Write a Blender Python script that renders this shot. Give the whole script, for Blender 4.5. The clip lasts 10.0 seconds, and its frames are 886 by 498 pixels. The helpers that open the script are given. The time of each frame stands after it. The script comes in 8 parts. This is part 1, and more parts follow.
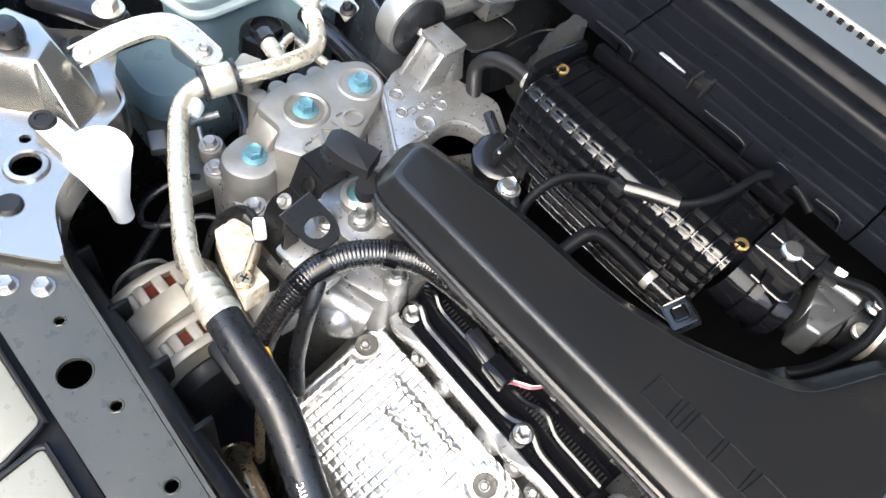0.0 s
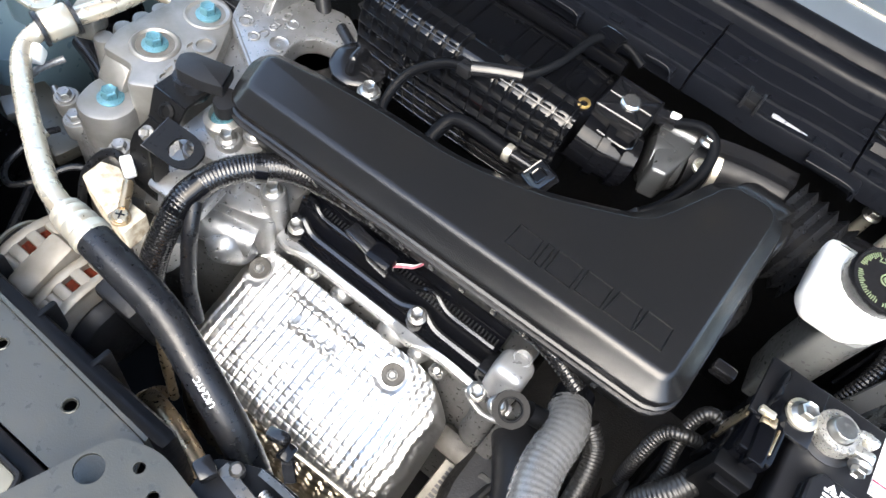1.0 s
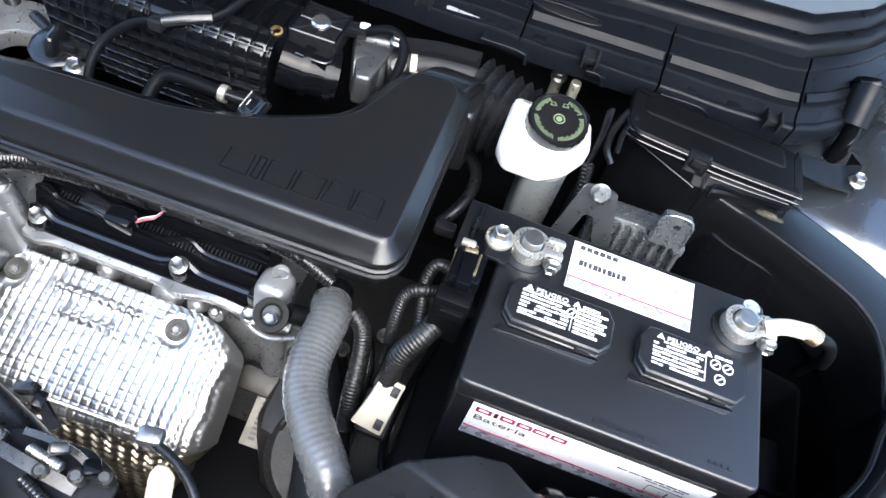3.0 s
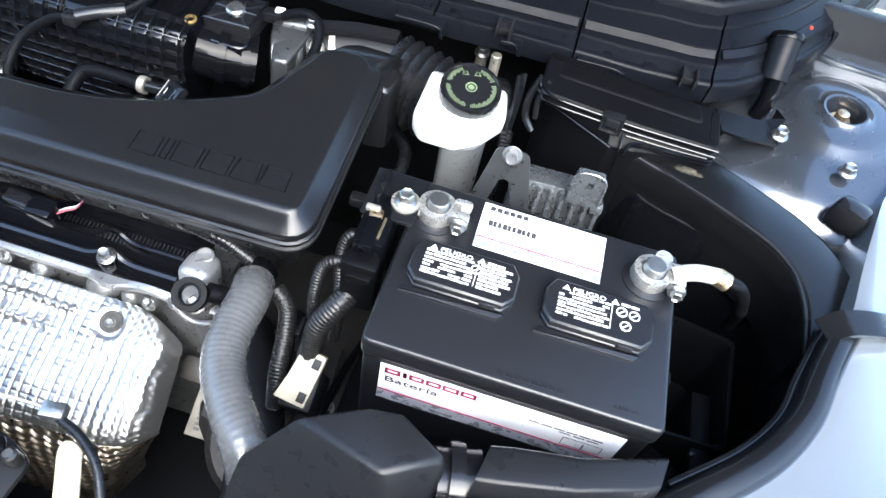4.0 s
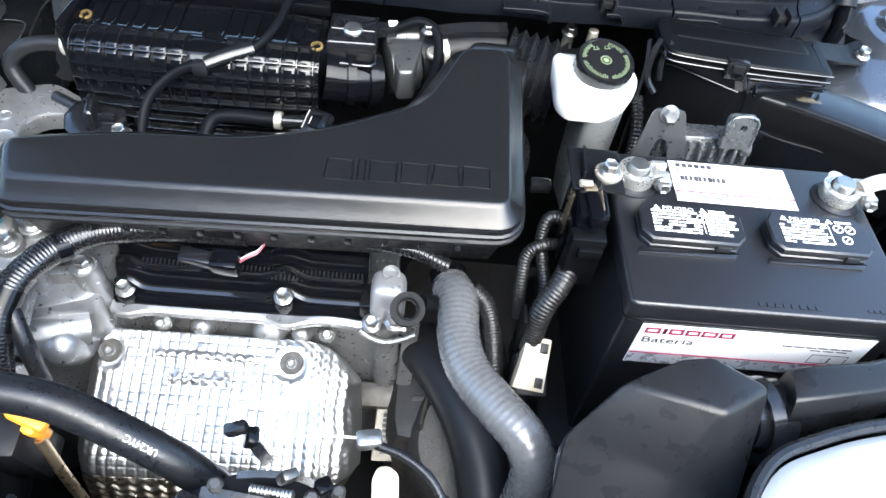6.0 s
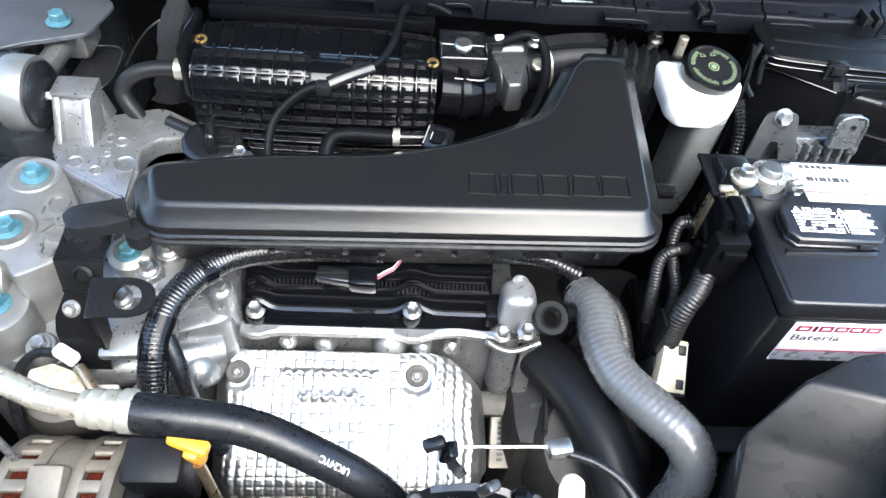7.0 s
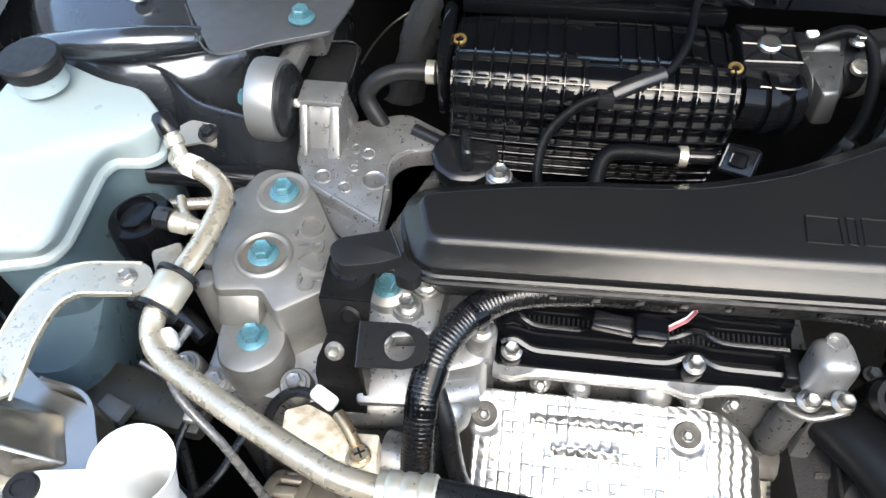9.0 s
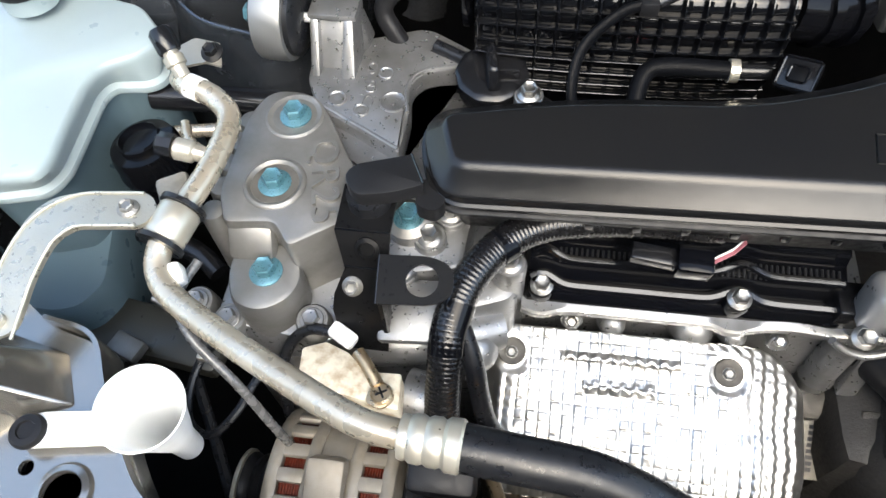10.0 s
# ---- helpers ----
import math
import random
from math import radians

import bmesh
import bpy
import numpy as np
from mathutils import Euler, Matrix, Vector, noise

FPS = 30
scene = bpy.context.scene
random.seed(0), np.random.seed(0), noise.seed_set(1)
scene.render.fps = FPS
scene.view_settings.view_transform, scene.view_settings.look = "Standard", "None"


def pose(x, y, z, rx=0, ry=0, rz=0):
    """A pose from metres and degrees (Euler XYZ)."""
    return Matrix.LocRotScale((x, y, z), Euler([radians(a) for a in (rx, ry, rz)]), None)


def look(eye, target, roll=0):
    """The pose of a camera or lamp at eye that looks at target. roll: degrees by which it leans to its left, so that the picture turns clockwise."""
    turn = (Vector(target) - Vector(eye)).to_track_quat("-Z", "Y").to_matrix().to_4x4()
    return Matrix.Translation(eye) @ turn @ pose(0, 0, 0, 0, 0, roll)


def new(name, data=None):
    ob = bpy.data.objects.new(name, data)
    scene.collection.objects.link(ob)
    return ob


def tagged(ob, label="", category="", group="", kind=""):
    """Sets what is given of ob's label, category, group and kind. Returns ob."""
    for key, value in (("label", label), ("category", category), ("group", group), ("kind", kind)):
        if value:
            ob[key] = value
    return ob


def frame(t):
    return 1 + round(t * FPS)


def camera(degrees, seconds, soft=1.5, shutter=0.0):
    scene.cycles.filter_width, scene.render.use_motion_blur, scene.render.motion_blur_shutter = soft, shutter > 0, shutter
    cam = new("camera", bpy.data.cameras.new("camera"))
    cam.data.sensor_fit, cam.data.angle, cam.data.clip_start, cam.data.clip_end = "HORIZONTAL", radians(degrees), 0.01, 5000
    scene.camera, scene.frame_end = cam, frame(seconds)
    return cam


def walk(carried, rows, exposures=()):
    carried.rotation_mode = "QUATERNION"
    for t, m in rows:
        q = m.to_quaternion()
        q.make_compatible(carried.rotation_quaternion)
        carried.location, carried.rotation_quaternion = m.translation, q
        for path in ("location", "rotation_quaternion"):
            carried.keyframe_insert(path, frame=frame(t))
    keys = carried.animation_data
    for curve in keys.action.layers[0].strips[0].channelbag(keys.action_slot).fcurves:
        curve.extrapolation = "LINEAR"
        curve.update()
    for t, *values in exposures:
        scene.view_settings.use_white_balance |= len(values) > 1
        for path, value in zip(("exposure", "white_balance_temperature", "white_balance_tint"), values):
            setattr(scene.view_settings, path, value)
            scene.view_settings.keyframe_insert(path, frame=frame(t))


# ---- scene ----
cam = camera(65.0, 10.0)
PATH = [
    (0, (0.02, -0.282, 1.357), (-0.595, 0.68, -0.286), 19.1),
    (0.5, (0.072, -0.298, 1.35), (-0.441, 0.725, -0.29), 19.3),
    (1, (0.109, -0.303, 1.351), (-0.307, 0.752, -0.297), 18.6),
    (1.5, (0.145, -0.303, 1.355), (-0.178, 0.788, -0.29), 18.2),
    (2, (0.176, -0.308, 1.36), (-0.045, 0.82, -0.276), 18.9),
    (2.5, (0.207, -0.319, 1.371), (0.093, 0.857, -0.242), 19.6),
    (3, (0.251, -0.333, 1.374), (0.183, 0.874, -0.219), 17.9),
    (3.2, (0.275, -0.339, 1.372), (0.207, 0.878, -0.213), 16.7),
    (4.3, (0.346, -0.346, 1.362), (0.257, 0.898, -0.202), 12.6),
    (4.5, (0.326, -0.351, 1.358), (0.255, 0.906, -0.196), 12.0),
    (5, (0.247, -0.372, 1.351), (0.266, 0.915, -0.18), 12.2),
    (5.5, (0.168, -0.396, 1.341), (0.252, 0.892, -0.187), 10.9),
    (5.7, (0.144, -0.401, 1.338), (0.232, 0.882, -0.193), 9.4),
    (6.8, (-0.017, -0.408, 1.334), (0.146, 0.879, -0.188), 8.1),
    (7, (-0.04, -0.407, 1.336), (0.128, 0.883, -0.183), 8.0),
    (7.5, (-0.089, -0.39, 1.338), (0.024, 0.93, -0.161), 6.5),
    (8, (-0.137, -0.366, 1.331), (-0.14, 0.962, -0.165), 3.4),
    (8.5, (-0.166, -0.335, 1.317), (-0.285, 0.94, -0.22), -0.0),
    (9, (-0.18, -0.304, 1.301), (-0.345, 0.882, -0.301), -1.4),
    (9.5, (-0.185, -0.284, 1.284), (-0.37, 0.812, -0.379), -2.8),
    (10, (-0.186, -0.283, 1.265), (-0.395, 0.737, -0.443), -4.8),
]
walk(cam, [(t, look(eye, target, roll)) for t, eye, target, roll in PATH],
     ((0.0, 2.94, 6950, 8), (2.5, 2.64, 6250, 8), (5.0, 2.98, 6050, 6), (7.5, 2.95, 6350, 6), (10.0, 2.26, 6900, 7)))

# world, sun and exposure
world = bpy.data.worlds.new("sky")
scene.world = world
world.use_nodes = True
wn = world.node_tree.nodes
sky = wn.new("ShaderNodeTexSky")
sky.sky_type, sky.sun_disc = "NISHITA", False
sky.sun_elevation, sky.sun_rotation = radians(48), radians(164)
sky.air_density, sky.dust_density, sky.ozone_density = 1.2, 2.4, 2.0
world.node_tree.links.new(sky.outputs[0], wn["Background"].inputs[0])
wn["Background"].inputs[1].default_value = 0.15
sun_data = bpy.data.lights.new("sun", "SUN")
sun_data.energy, sun_data.angle, sun_data.color = 1.35, radians(60), (1.0, 0.965, 0.91)
sun = new("sun", sun_data)
sun.matrix_world = look((1.0, -3.5, 4.8), (0, 0, 0.8))


# materials
def surface(name, col, rough=0.5, metal=0.0, col2=None, scale=30.0, amount=0.5, fine=900.0, bump=0.15,
            coat=0.0, vary=0.12, spec=0.5, see=0.0, under=0.0, depth=0.0006):
    """A procedural surface: colour mottled at one scale, grain and relief at a finer one."""
    m = bpy.data.materials.new(name)
    m.use_nodes = True
    n, link = m.node_tree.nodes, m.node_tree.links.new
    p = n["Principled BSDF"]
    at = n.new("ShaderNodeTexCoord")
    big, small, mid = n.new("ShaderNodeTexNoise"), n.new("ShaderNodeTexNoise"), n.new("ShaderNodeTexNoise")
    for node, s, d in ((big, scale, 6), (small, fine, 3), (mid, scale * 5, 4)):
        node.inputs["Scale"].default_value, node.inputs["Detail"].default_value = s, d
        link(at.outputs["Object"], node.inputs["Vector"])
    ramp = n.new("ShaderNodeValToRGB")
    ramp.color_ramp.elements[0].position, ramp.color_ramp.elements[1].position = 0.38, 0.68
    link(big.outputs["Fac"], ramp.inputs["Fac"])
    scaled = n.new("ShaderNodeMath")
    scaled.operation = "MULTIPLY"
    scaled.inputs[1].default_value = amount
    link(ramp.outputs["Color"], scaled.inputs[0])
    mix = n.new("ShaderNodeMix")
    mix.data_type = "RGBA"
    mix.inputs[6].default_value = (*col, 1)
    mix.inputs[7].default_value = (*(col2 or [c * 0.7 for c in col]), 1)
    link(scaled.outputs[0], mix.inputs[0])
    link(mix.outputs[2], p.inputs["Base Color"])
    gloss = n.new("ShaderNodeMapRange")
    gloss.inputs["From Min"].default_value, gloss.inputs["From Max"].default_value = 0.3, 0.7
    gloss.inputs["To Min"].default_value, gloss.inputs["To Max"].default_value = max(rough - vary, 0.03), min(rough + vary, 1)
    link(mid.outputs["Fac"], gloss.inputs["Value"])
    link(gloss.outputs[0], p.inputs["Roughness"])
    relief = n.new("ShaderNodeBump")
    relief.inputs["Strength"].default_value, relief.inputs["Distance"].default_value = bump, depth
    link(small.outputs["Fac"], relief.inputs["Height"])
    link(relief.outputs[0], p.inputs["Normal"])
    p.inputs["Metallic"].default_value = metal
    p.inputs["Coat Weight"].default_value = coat
    p.inputs["Coat Roughness"].default_value = 0.08
    p.inputs["Specular IOR Level"].default_value = spec
    p.inputs["Transmission Weight"].default_value = see
    if under:
        p.inputs["Subsurface Weight"].default_value = under
        p.inputs["Subsurface Radius"].default_value = (0.01, 0.01, 0.012)
        p.inputs["Subsurface Scale"].default_value = 1.0
    return m


DUCT = surface("grained_black_plastic", (0.007, 0.0073, 0.0082), 0.17, col2=(0.0095, 0.0093, 0.0093), scale=14, fine=1400, bump=0.17, vary=0.03, spec=0.34)
FRONT_BOX = surface("dusty_black_plastic", (0.0085, 0.0088, 0.0098), 0.3, col2=(0.011, 0.0108, 0.0108), scale=14, fine=1600, bump=0.12, vary=0.05, spec=0.24)
SIDE_DUCT = surface("side_duct_plastic", (0.0045, 0.0047, 0.0053), 0.22, col2=(0.006, 0.006, 0.0063), scale=14, fine=1600, bump=0.1, vary=0.04, spec=0.26)
BLACK = surface("black_plastic", (0.0065, 0.007, 0.0086), 0.2, col2=(0.011, 0.0105, 0.0105), scale=25, fine=700, bump=0.08, vary=0.06, spec=0.4)
GLOSSY = surface("glossy_black_plastic", (0.0025, 0.0028, 0.004), 0.07, col2=(0.004, 0.004, 0.004), scale=30, bump=0.04, vary=0.03, spec=0.16)
MATTE = surface("dull_black_plastic", (0.0085, 0.0089, 0.0102), 0.42, col2=(0.0115, 0.0118, 0.013), scale=30, bump=0.2, spec=0.2)
RUBBER = surface("black_rubber", (0.0065, 0.0072, 0.0092), 0.34, col2=(0.012, 0.0118, 0.0118), scale=40, fine=500, bump=0.1, spec=0.35)
LOOM = surface("corrugated_black_loom", (0.006, 0.006, 0.007), 0.22, col2=(0.012, 0.012, 0.012), scale=60)
BATTERY = surface("battery_case_plastic", (0.008, 0.0084, 0.0102), 0.33, col2=(0.009, 0.0094, 0.011), scale=20, fine=1600, bump=0.2, vary=0.03)
CAST = surface("cast_aluminium", (0.275, 0.278, 0.282), 0.36, 0.75, (0.165, 0.163, 0.157), 42, 0.6, 1100, 0.35, depth=0.0005)
CAST_PALE = surface("pale_cast_aluminium", (0.232, 0.23, 0.222), 0.4, 0.64, (0.14, 0.135, 0.124), 40, 0.55, 1400, 0.4, depth=0.0005)
MACHINED = surface("machined_steel", (0.36, 0.36, 0.35), 0.42, 1.0, (0.24, 0.23, 0.22), 80, 0.5, 1200, 0.08)
ZINC = surface("zinc_plated_steel", (0.50, 0.475, 0.405), 0.38, 0.7, (0.40, 0.37, 0.30), 22, 0.4, 900, 0.1)
PIPE = surface("weathered_aluminium_tube", (0.53, 0.48, 0.39), 0.3, 0.7, (0.33, 0.265, 0.18), 26, 0.5, 700, 0.1)
BLUE_BOLT = surface("blue_coated_bolt", (0.075, 0.19, 0.235), 0.34, 0.5, (0.11, 0.22, 0.26), 120, 0.6, 900, 0.1)
FOIL = surface("embossed_aluminium_foil", (0.62, 0.615, 0.60), 0.38, 1.0, (0.55, 0.54, 0.51), 24, 0.6, 500, 0.05, vary=0.06)
PAINT = surface("dark_blue_grey_car_paint", (0.055, 0.063, 0.075), 0.24, 0.7, (0.068, 0.077, 0.09), 12, 0.5, 1500, 0.05, coat=0.9, vary=0.05)
# the car paint again, lightened: the sky's reflection is in its colour
SKY_PAINT = surface("sky_lightened_car_paint", (0.38, 0.43, 0.48), 0.13, 0.6, (0.40, 0.45, 0.50), 8, 0.5, 1500, 0.03, coat=1.0, vary=0.04)
PRIMER = surface("grey_painted_steel", (0.046, 0.047, 0.041), 0.36, 0.4, (0.062, 0.059, 0.050), 18, 0.6, 800, 0.15)
BRACKET = surface("stained_galvanised_steel", (0.40, 0.39, 0.335), 0.34, 0.7, (0.33, 0.31, 0.245), 30, 0.6, 700, 0.25)
LOOM_DULL = surface("dusty_corrugated_loom", (0.008, 0.008, 0.0085), 0.4, col2=(0.015, 0.0145, 0.014), scale=60)
CREAM = surface("cream_plastic", (0.43, 0.39, 0.30), 0.45, col2=(0.28, 0.23, 0.15), scale=60, amount=0.6, bump=0.1)
WHITE = surface("white_translucent_plastic", (0.78, 0.79, 0.78), 0.42, col2=(0.7, 0.69, 0.64), scale=20, bump=0.08, under=0.35)
PALE_BLUE = surface("pale_blue_translucent_tank", (0.255, 0.315, 0.334), 0.38, col2=(0.225, 0.285, 0.306), scale=9, bump=0.08, under=0.15)
# bright sky reflected in the radiator cover, put in as a base colour
SKY_BEIGE = surface("beige_sky_reflection", (0.16, 0.155, 0.125), 0.36, col2=(0.125, 0.12, 0.093), scale=20, bump=0.05)
COPPER = surface("copper_winding", (0.26, 0.055, 0.028), 0.35, 0.4, (0.07, 0.018, 0.012), 350, 0.8, 900, 0.5)
BRASS = surface("brass_insert", (0.55, 0.38, 0.14), 0.4, 0.9, (0.3, 0.2, 0.1), 200)
GOLD_STEEL = surface("heat_tinted_steel", (0.52, 0.41, 0.27), 0.33, 0.9, (0.32, 0.24, 0.15), 40, 0.6)
GREY_HOSE = surface("silver_grey_hose", (0.112, 0.113, 0.114), 0.27, 0.25, (0.095, 0.096, 0.097), 40, 0.5, 700, 0.12)
ORANGE = surface("orange_plastic", (0.85, 0.36, 0.03), 0.4, col2=(0.7, 0.28, 0.03), scale=80, bump=0.05)
RED = surface("red_plastic", (0.5, 0.05, 0.03), 0.4, col2=(0.35, 0.04, 0.03), scale=80)
PINK = surface("pink_wire", (0.28, 0.07, 0.10), 0.45, col2=(0.2, 0.05, 0.07), scale=90)
PAPER = surface("white_label_paper", (0.78, 0.78, 0.78), 0.38, col2=(0.72, 0.72, 0.72), scale=30, bump=0.03)
SILVER_PAPER = surface("silver_label_paper", (0.5, 0.52, 0.56), 0.3, 0.5, (0.44, 0.46, 0.5), 30, 0.4, bump=0.03)
MAROON = surface("maroon_print", (0.30, 0.02, 0.07), 0.4, col2=(0.26, 0.02, 0.06), scale=60, bump=0.02)
INK = surface("dark_print", (0.03, 0.03, 0.035), 0.5, col2=(0.05, 0.05, 0.05), scale=60, bump=0.02)
WHITE_INK = surface("white_print", (0.8, 0.8, 0.8), 0.5, col2=(0.72, 0.72, 0.72), scale=60, bump=0.02)
LEAD = surface("lead_clamp", (0.52, 0.515, 0.49), 0.33, 0.8, (0.62, 0.6, 0.55), 120, 0.7, 400, 0.6)
GREEN_INK = surface("pale_green_print", (0.14, 0.18, 0.10), 0.5, col2=(0.11, 0.14, 0.08), scale=60, bump=0.02)
ASPHALT = surface("asphalt", (0.05, 0.05, 0.05), 0.85, col2=(0.075, 0.073, 0.07), scale=6, fine=120, bump=0.6, depth=0.004)
SMOKE = surface("headlamp_lens", (0.55, 0.58, 0.6), 0.08, 0.3, (0.5, 0.53, 0.55), 12, 0.4, bump=0.01, coat=1.0, vary=0.03)
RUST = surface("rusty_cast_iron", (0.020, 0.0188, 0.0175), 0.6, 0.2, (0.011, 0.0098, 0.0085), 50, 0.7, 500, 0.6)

POLISHED = surface("smooth_die_cast_aluminium", (0.55, 0.56, 0.57), 0.24, 0.95, (0.42, 0.42, 0.42), 18, 0.4, 900, 0.08, vary=0.05)
ALTERNATOR = surface("dusty_pale_aluminium", (0.31, 0.28, 0.235), 0.46, 0.45, (0.18, 0.15, 0.11), 36, 0.7, 1500, 0.6, depth=0.0005)
CLOUDY = surface("cloudy_grey_plastic", (0.115, 0.119, 0.117), 0.35, col2=(0.075, 0.077, 0.075), scale=30, bump=0.06, under=0.3)
SCUTTLE = surface("matt_blue_grey_paint", (0.13, 0.16, 0.195), 0.34, 0.4, (0.15, 0.18, 0.21), 12, 0.5, 1500, 0.05, coat=0.2, vary=0.04)
COWL = surface("cowl_plastic", (0.0038, 0.0045, 0.0066), 0.34, col2=(0.006, 0.0067, 0.0086), scale=9, fine=900, bump=0.12, vary=0.08, spec=0.11)
PLATED = surface("speckled_plated_steel", (0.62, 0.58, 0.47), 0.45, 0.2, (0.24, 0.15, 0.07), 120, 0.75, 900, 0.15)
LATCH = surface("greasy_latch_steel", (0.10, 0.097, 0.092), 0.35, 0.85, (0.05, 0.045, 0.038), 60, 0.7, 700, 0.2)
WALL_PAINT = surface("dark_blocking_wall", (0.075, 0.07, 0.065), 0.85, col2=(0.055, 0.052, 0.05), scale=2, fine=60, bump=0.4, depth=0.004)
TAPE = surface("dirty_white_tape", (0.5, 0.47, 0.42), 0.5, col2=(0.33, 0.28, 0.22), scale=70, bump=0.3)
TAPED = surface("cloth_taped_wiring", (0.0028, 0.0032, 0.0042), 0.45, col2=(0.0045, 0.0048, 0.0058), scale=90, fine=500, bump=0.3, spec=0.06)
TAGGED = surface("dull_stamped_plate", (0.24, 0.225, 0.195), 0.55, 0.3, (0.13, 0.12, 0.10), 60, 0.7, 1200, 0.3)
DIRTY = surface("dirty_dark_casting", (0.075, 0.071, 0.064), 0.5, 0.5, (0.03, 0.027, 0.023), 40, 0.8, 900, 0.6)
PLENUM = surface("moulded_nylon", (0.0022, 0.0025, 0.0034), 0.07, col2=(0.0035, 0.0036, 0.004), scale=30, bump=0.03, vary=0.03, spec=0.33)
RIB = surface("rib_edge_plastic", (0.003, 0.0034, 0.0046), 0.1, col2=(0.005, 0.0052, 0.006), scale=40, bump=0.04, vary=0.04, spec=0.6)
# foil with the brown reflection of its surroundings put into the colour
FOIL_REFLECT = surface("brown_reflection_foil", (0.42, 0.37, 0.30), 0.34, 1.0, (0.26, 0.21, 0.15), 26, 0.7, 500, 0.3, vary=0.1)
DULL_PAINT = surface("dull_underbody_paint", (0.045, 0.05, 0.058), 0.5, 0.25, (0.055, 0.06, 0.068), 14, 0.5, 1300, 0.08)
PRESSED = surface("pressed_galvanised_panel", (0.35, 0.338, 0.312), 0.22, 0.9, (0.31, 0.298, 0.272), 9, 0.5, 900, 0.02, vary=0.04)
DARK_STEEL = surface("dull_dark_steel", (0.085, 0.09, 0.095), 0.36, 0.75, (0.07, 0.073, 0.076), 25, 0.5, 900, 0.06)
ECU = surface("blue_grey_die_casting", (0.19, 0.2, 0.208), 0.3, 0.75, (0.14, 0.147, 0.152), 30, 0.5, 1100, 0.15)
SMOOTH = surface("smooth_pale_casting", (0.34, 0.345, 0.35), 0.36, 0.6, (0.28, 0.283, 0.285), 20, 0.4, 1100, 0.1)
TANK_TEAL = surface("dark_teal_tank", (0.085, 0.13, 0.155), 0.36, col2=(0.07, 0.112, 0.138), scale=9, bump=0.08, under=0.1)
CAST_GRIMY = surface("grimy_casting", (0.125, 0.118, 0.105), 0.5, 0.45, (0.075, 0.068, 0.058), 70, 0.7, 800, 0.6)
LID = surface("matt_filter_box_plastic", (0.0028, 0.003, 0.0036), 0.4, col2=(0.004, 0.0042, 0.0048), scale=18, fine=1200, bump=0.12, vary=0.05, spec=0.09)
BLACK_STEEL = surface("black_painted_steel", (0.004, 0.0042, 0.0048), 0.36, col2=(0.007, 0.0068, 0.0065), scale=40, fine=600, bump=0.12, spec=0.1)
TURNED = surface("turned_aluminium", (0.25, 0.257, 0.26), 0.44, 0.75, (0.2, 0.204, 0.205), 14, 0.5, 1100, 0.15)
FOAM = surface("grey_foam_lagging", (0.006, 0.007, 0.0088), 0.7, col2=(0.003, 0.0036, 0.0045), scale=60, fine=400, bump=0.6)


def scuffed(name, base_mat, at, size, col, scale):
    """A copy of a surface with one dusty scuff of its own shape; at: in the part's own metres."""
    m = base_mat.copy()
    m.name = name
    n, link = m.node_tree.nodes, m.node_tree.links.new
    p = n["Principled BSDF"]
    was = p.inputs["Base Color"].links[0].from_socket
    co, place, ball, spots, mul, mix = (n.new("ShaderNode" + k) for k in ("TexCoord", "Mapping", "TexGradient", "TexNoise", "Math", "Mix"))
    place.vector_type = "TEXTURE"
    place.inputs["Location"].default_value, place.inputs["Scale"].default_value = at, size
    ball.gradient_type = "SPHERICAL"
    link(co.outputs["Object"], place.inputs["Vector"])
    link(place.outputs[0], ball.inputs["Vector"])
    link(co.outputs["Object"], spots.inputs["Vector"])
    spots.inputs["Scale"].default_value, spots.inputs["Detail"].default_value, spots.inputs["Roughness"].default_value = scale, 6, 0.75
    mul.operation = "MULTIPLY"
    ramp = n.new("ShaderNodeValToRGB")
    ramp.color_ramp.elements[0].position, ramp.color_ramp.elements[1].position = 0.25, 0.5
    link(ball.outputs["Fac"], mul.inputs[0])
    link(spots.outputs["Fac"], mul.inputs[1])
    link(mul.outputs[0], ramp.inputs["Fac"])
    mix.data_type = "RGBA"
    link(ramp.outputs["Color"], mix.inputs[0])
    link(was, mix.inputs[6])
    mix.inputs[7].default_value = (*col, 1)
    link(mix.outputs[2], p.inputs["Base Color"])
    return m


DUCT_SCUFFED = scuffed("dusty_duct_plastic", DUCT, (0.17, 0.085, 0.09), (0.05, 0.06, 0.05), (0.015, 0.0138, 0.0118), 220)
SIDE_SCUFFED = scuffed("scuffed_duct_plastic", SIDE_DUCT, (-0.035, 0.045, 0.165), (0.035, 0.012, 0.03), (0.13, 0.115, 0.08), 160)
# builders
def base(ob):
    at = Vector()
    while ob:
        at += ob.location
        ob = ob.parent
    return at


def finish(name, bm, material, parent, origin, sharp):
    bmesh.ops.translate(bm, verts=bm.verts, vec=-origin)
    bmesh.ops.recalc_face_normals(bm, faces=bm.faces)
    me = bpy.data.meshes.new(name)
    bm.to_mesh(me)
    bm.free()
    me.materials.append(material)
    me.shade_smooth()
    for f in me.polygons:
        if len(f.vertices) > 6:
            f.use_smooth = False
    me.set_sharp_from_angle(angle=radians(sharp))
    ob = new(name, me)
    ob.parent = parent
    return ob


def part(name, bm, material, parent, label="", kind="", sharp=38):
    """One mesh under a thing or a part; bm is in world metres."""
    return tagged(finish(name, bm, material, parent, base(parent), sharp), label=label, kind=kind)


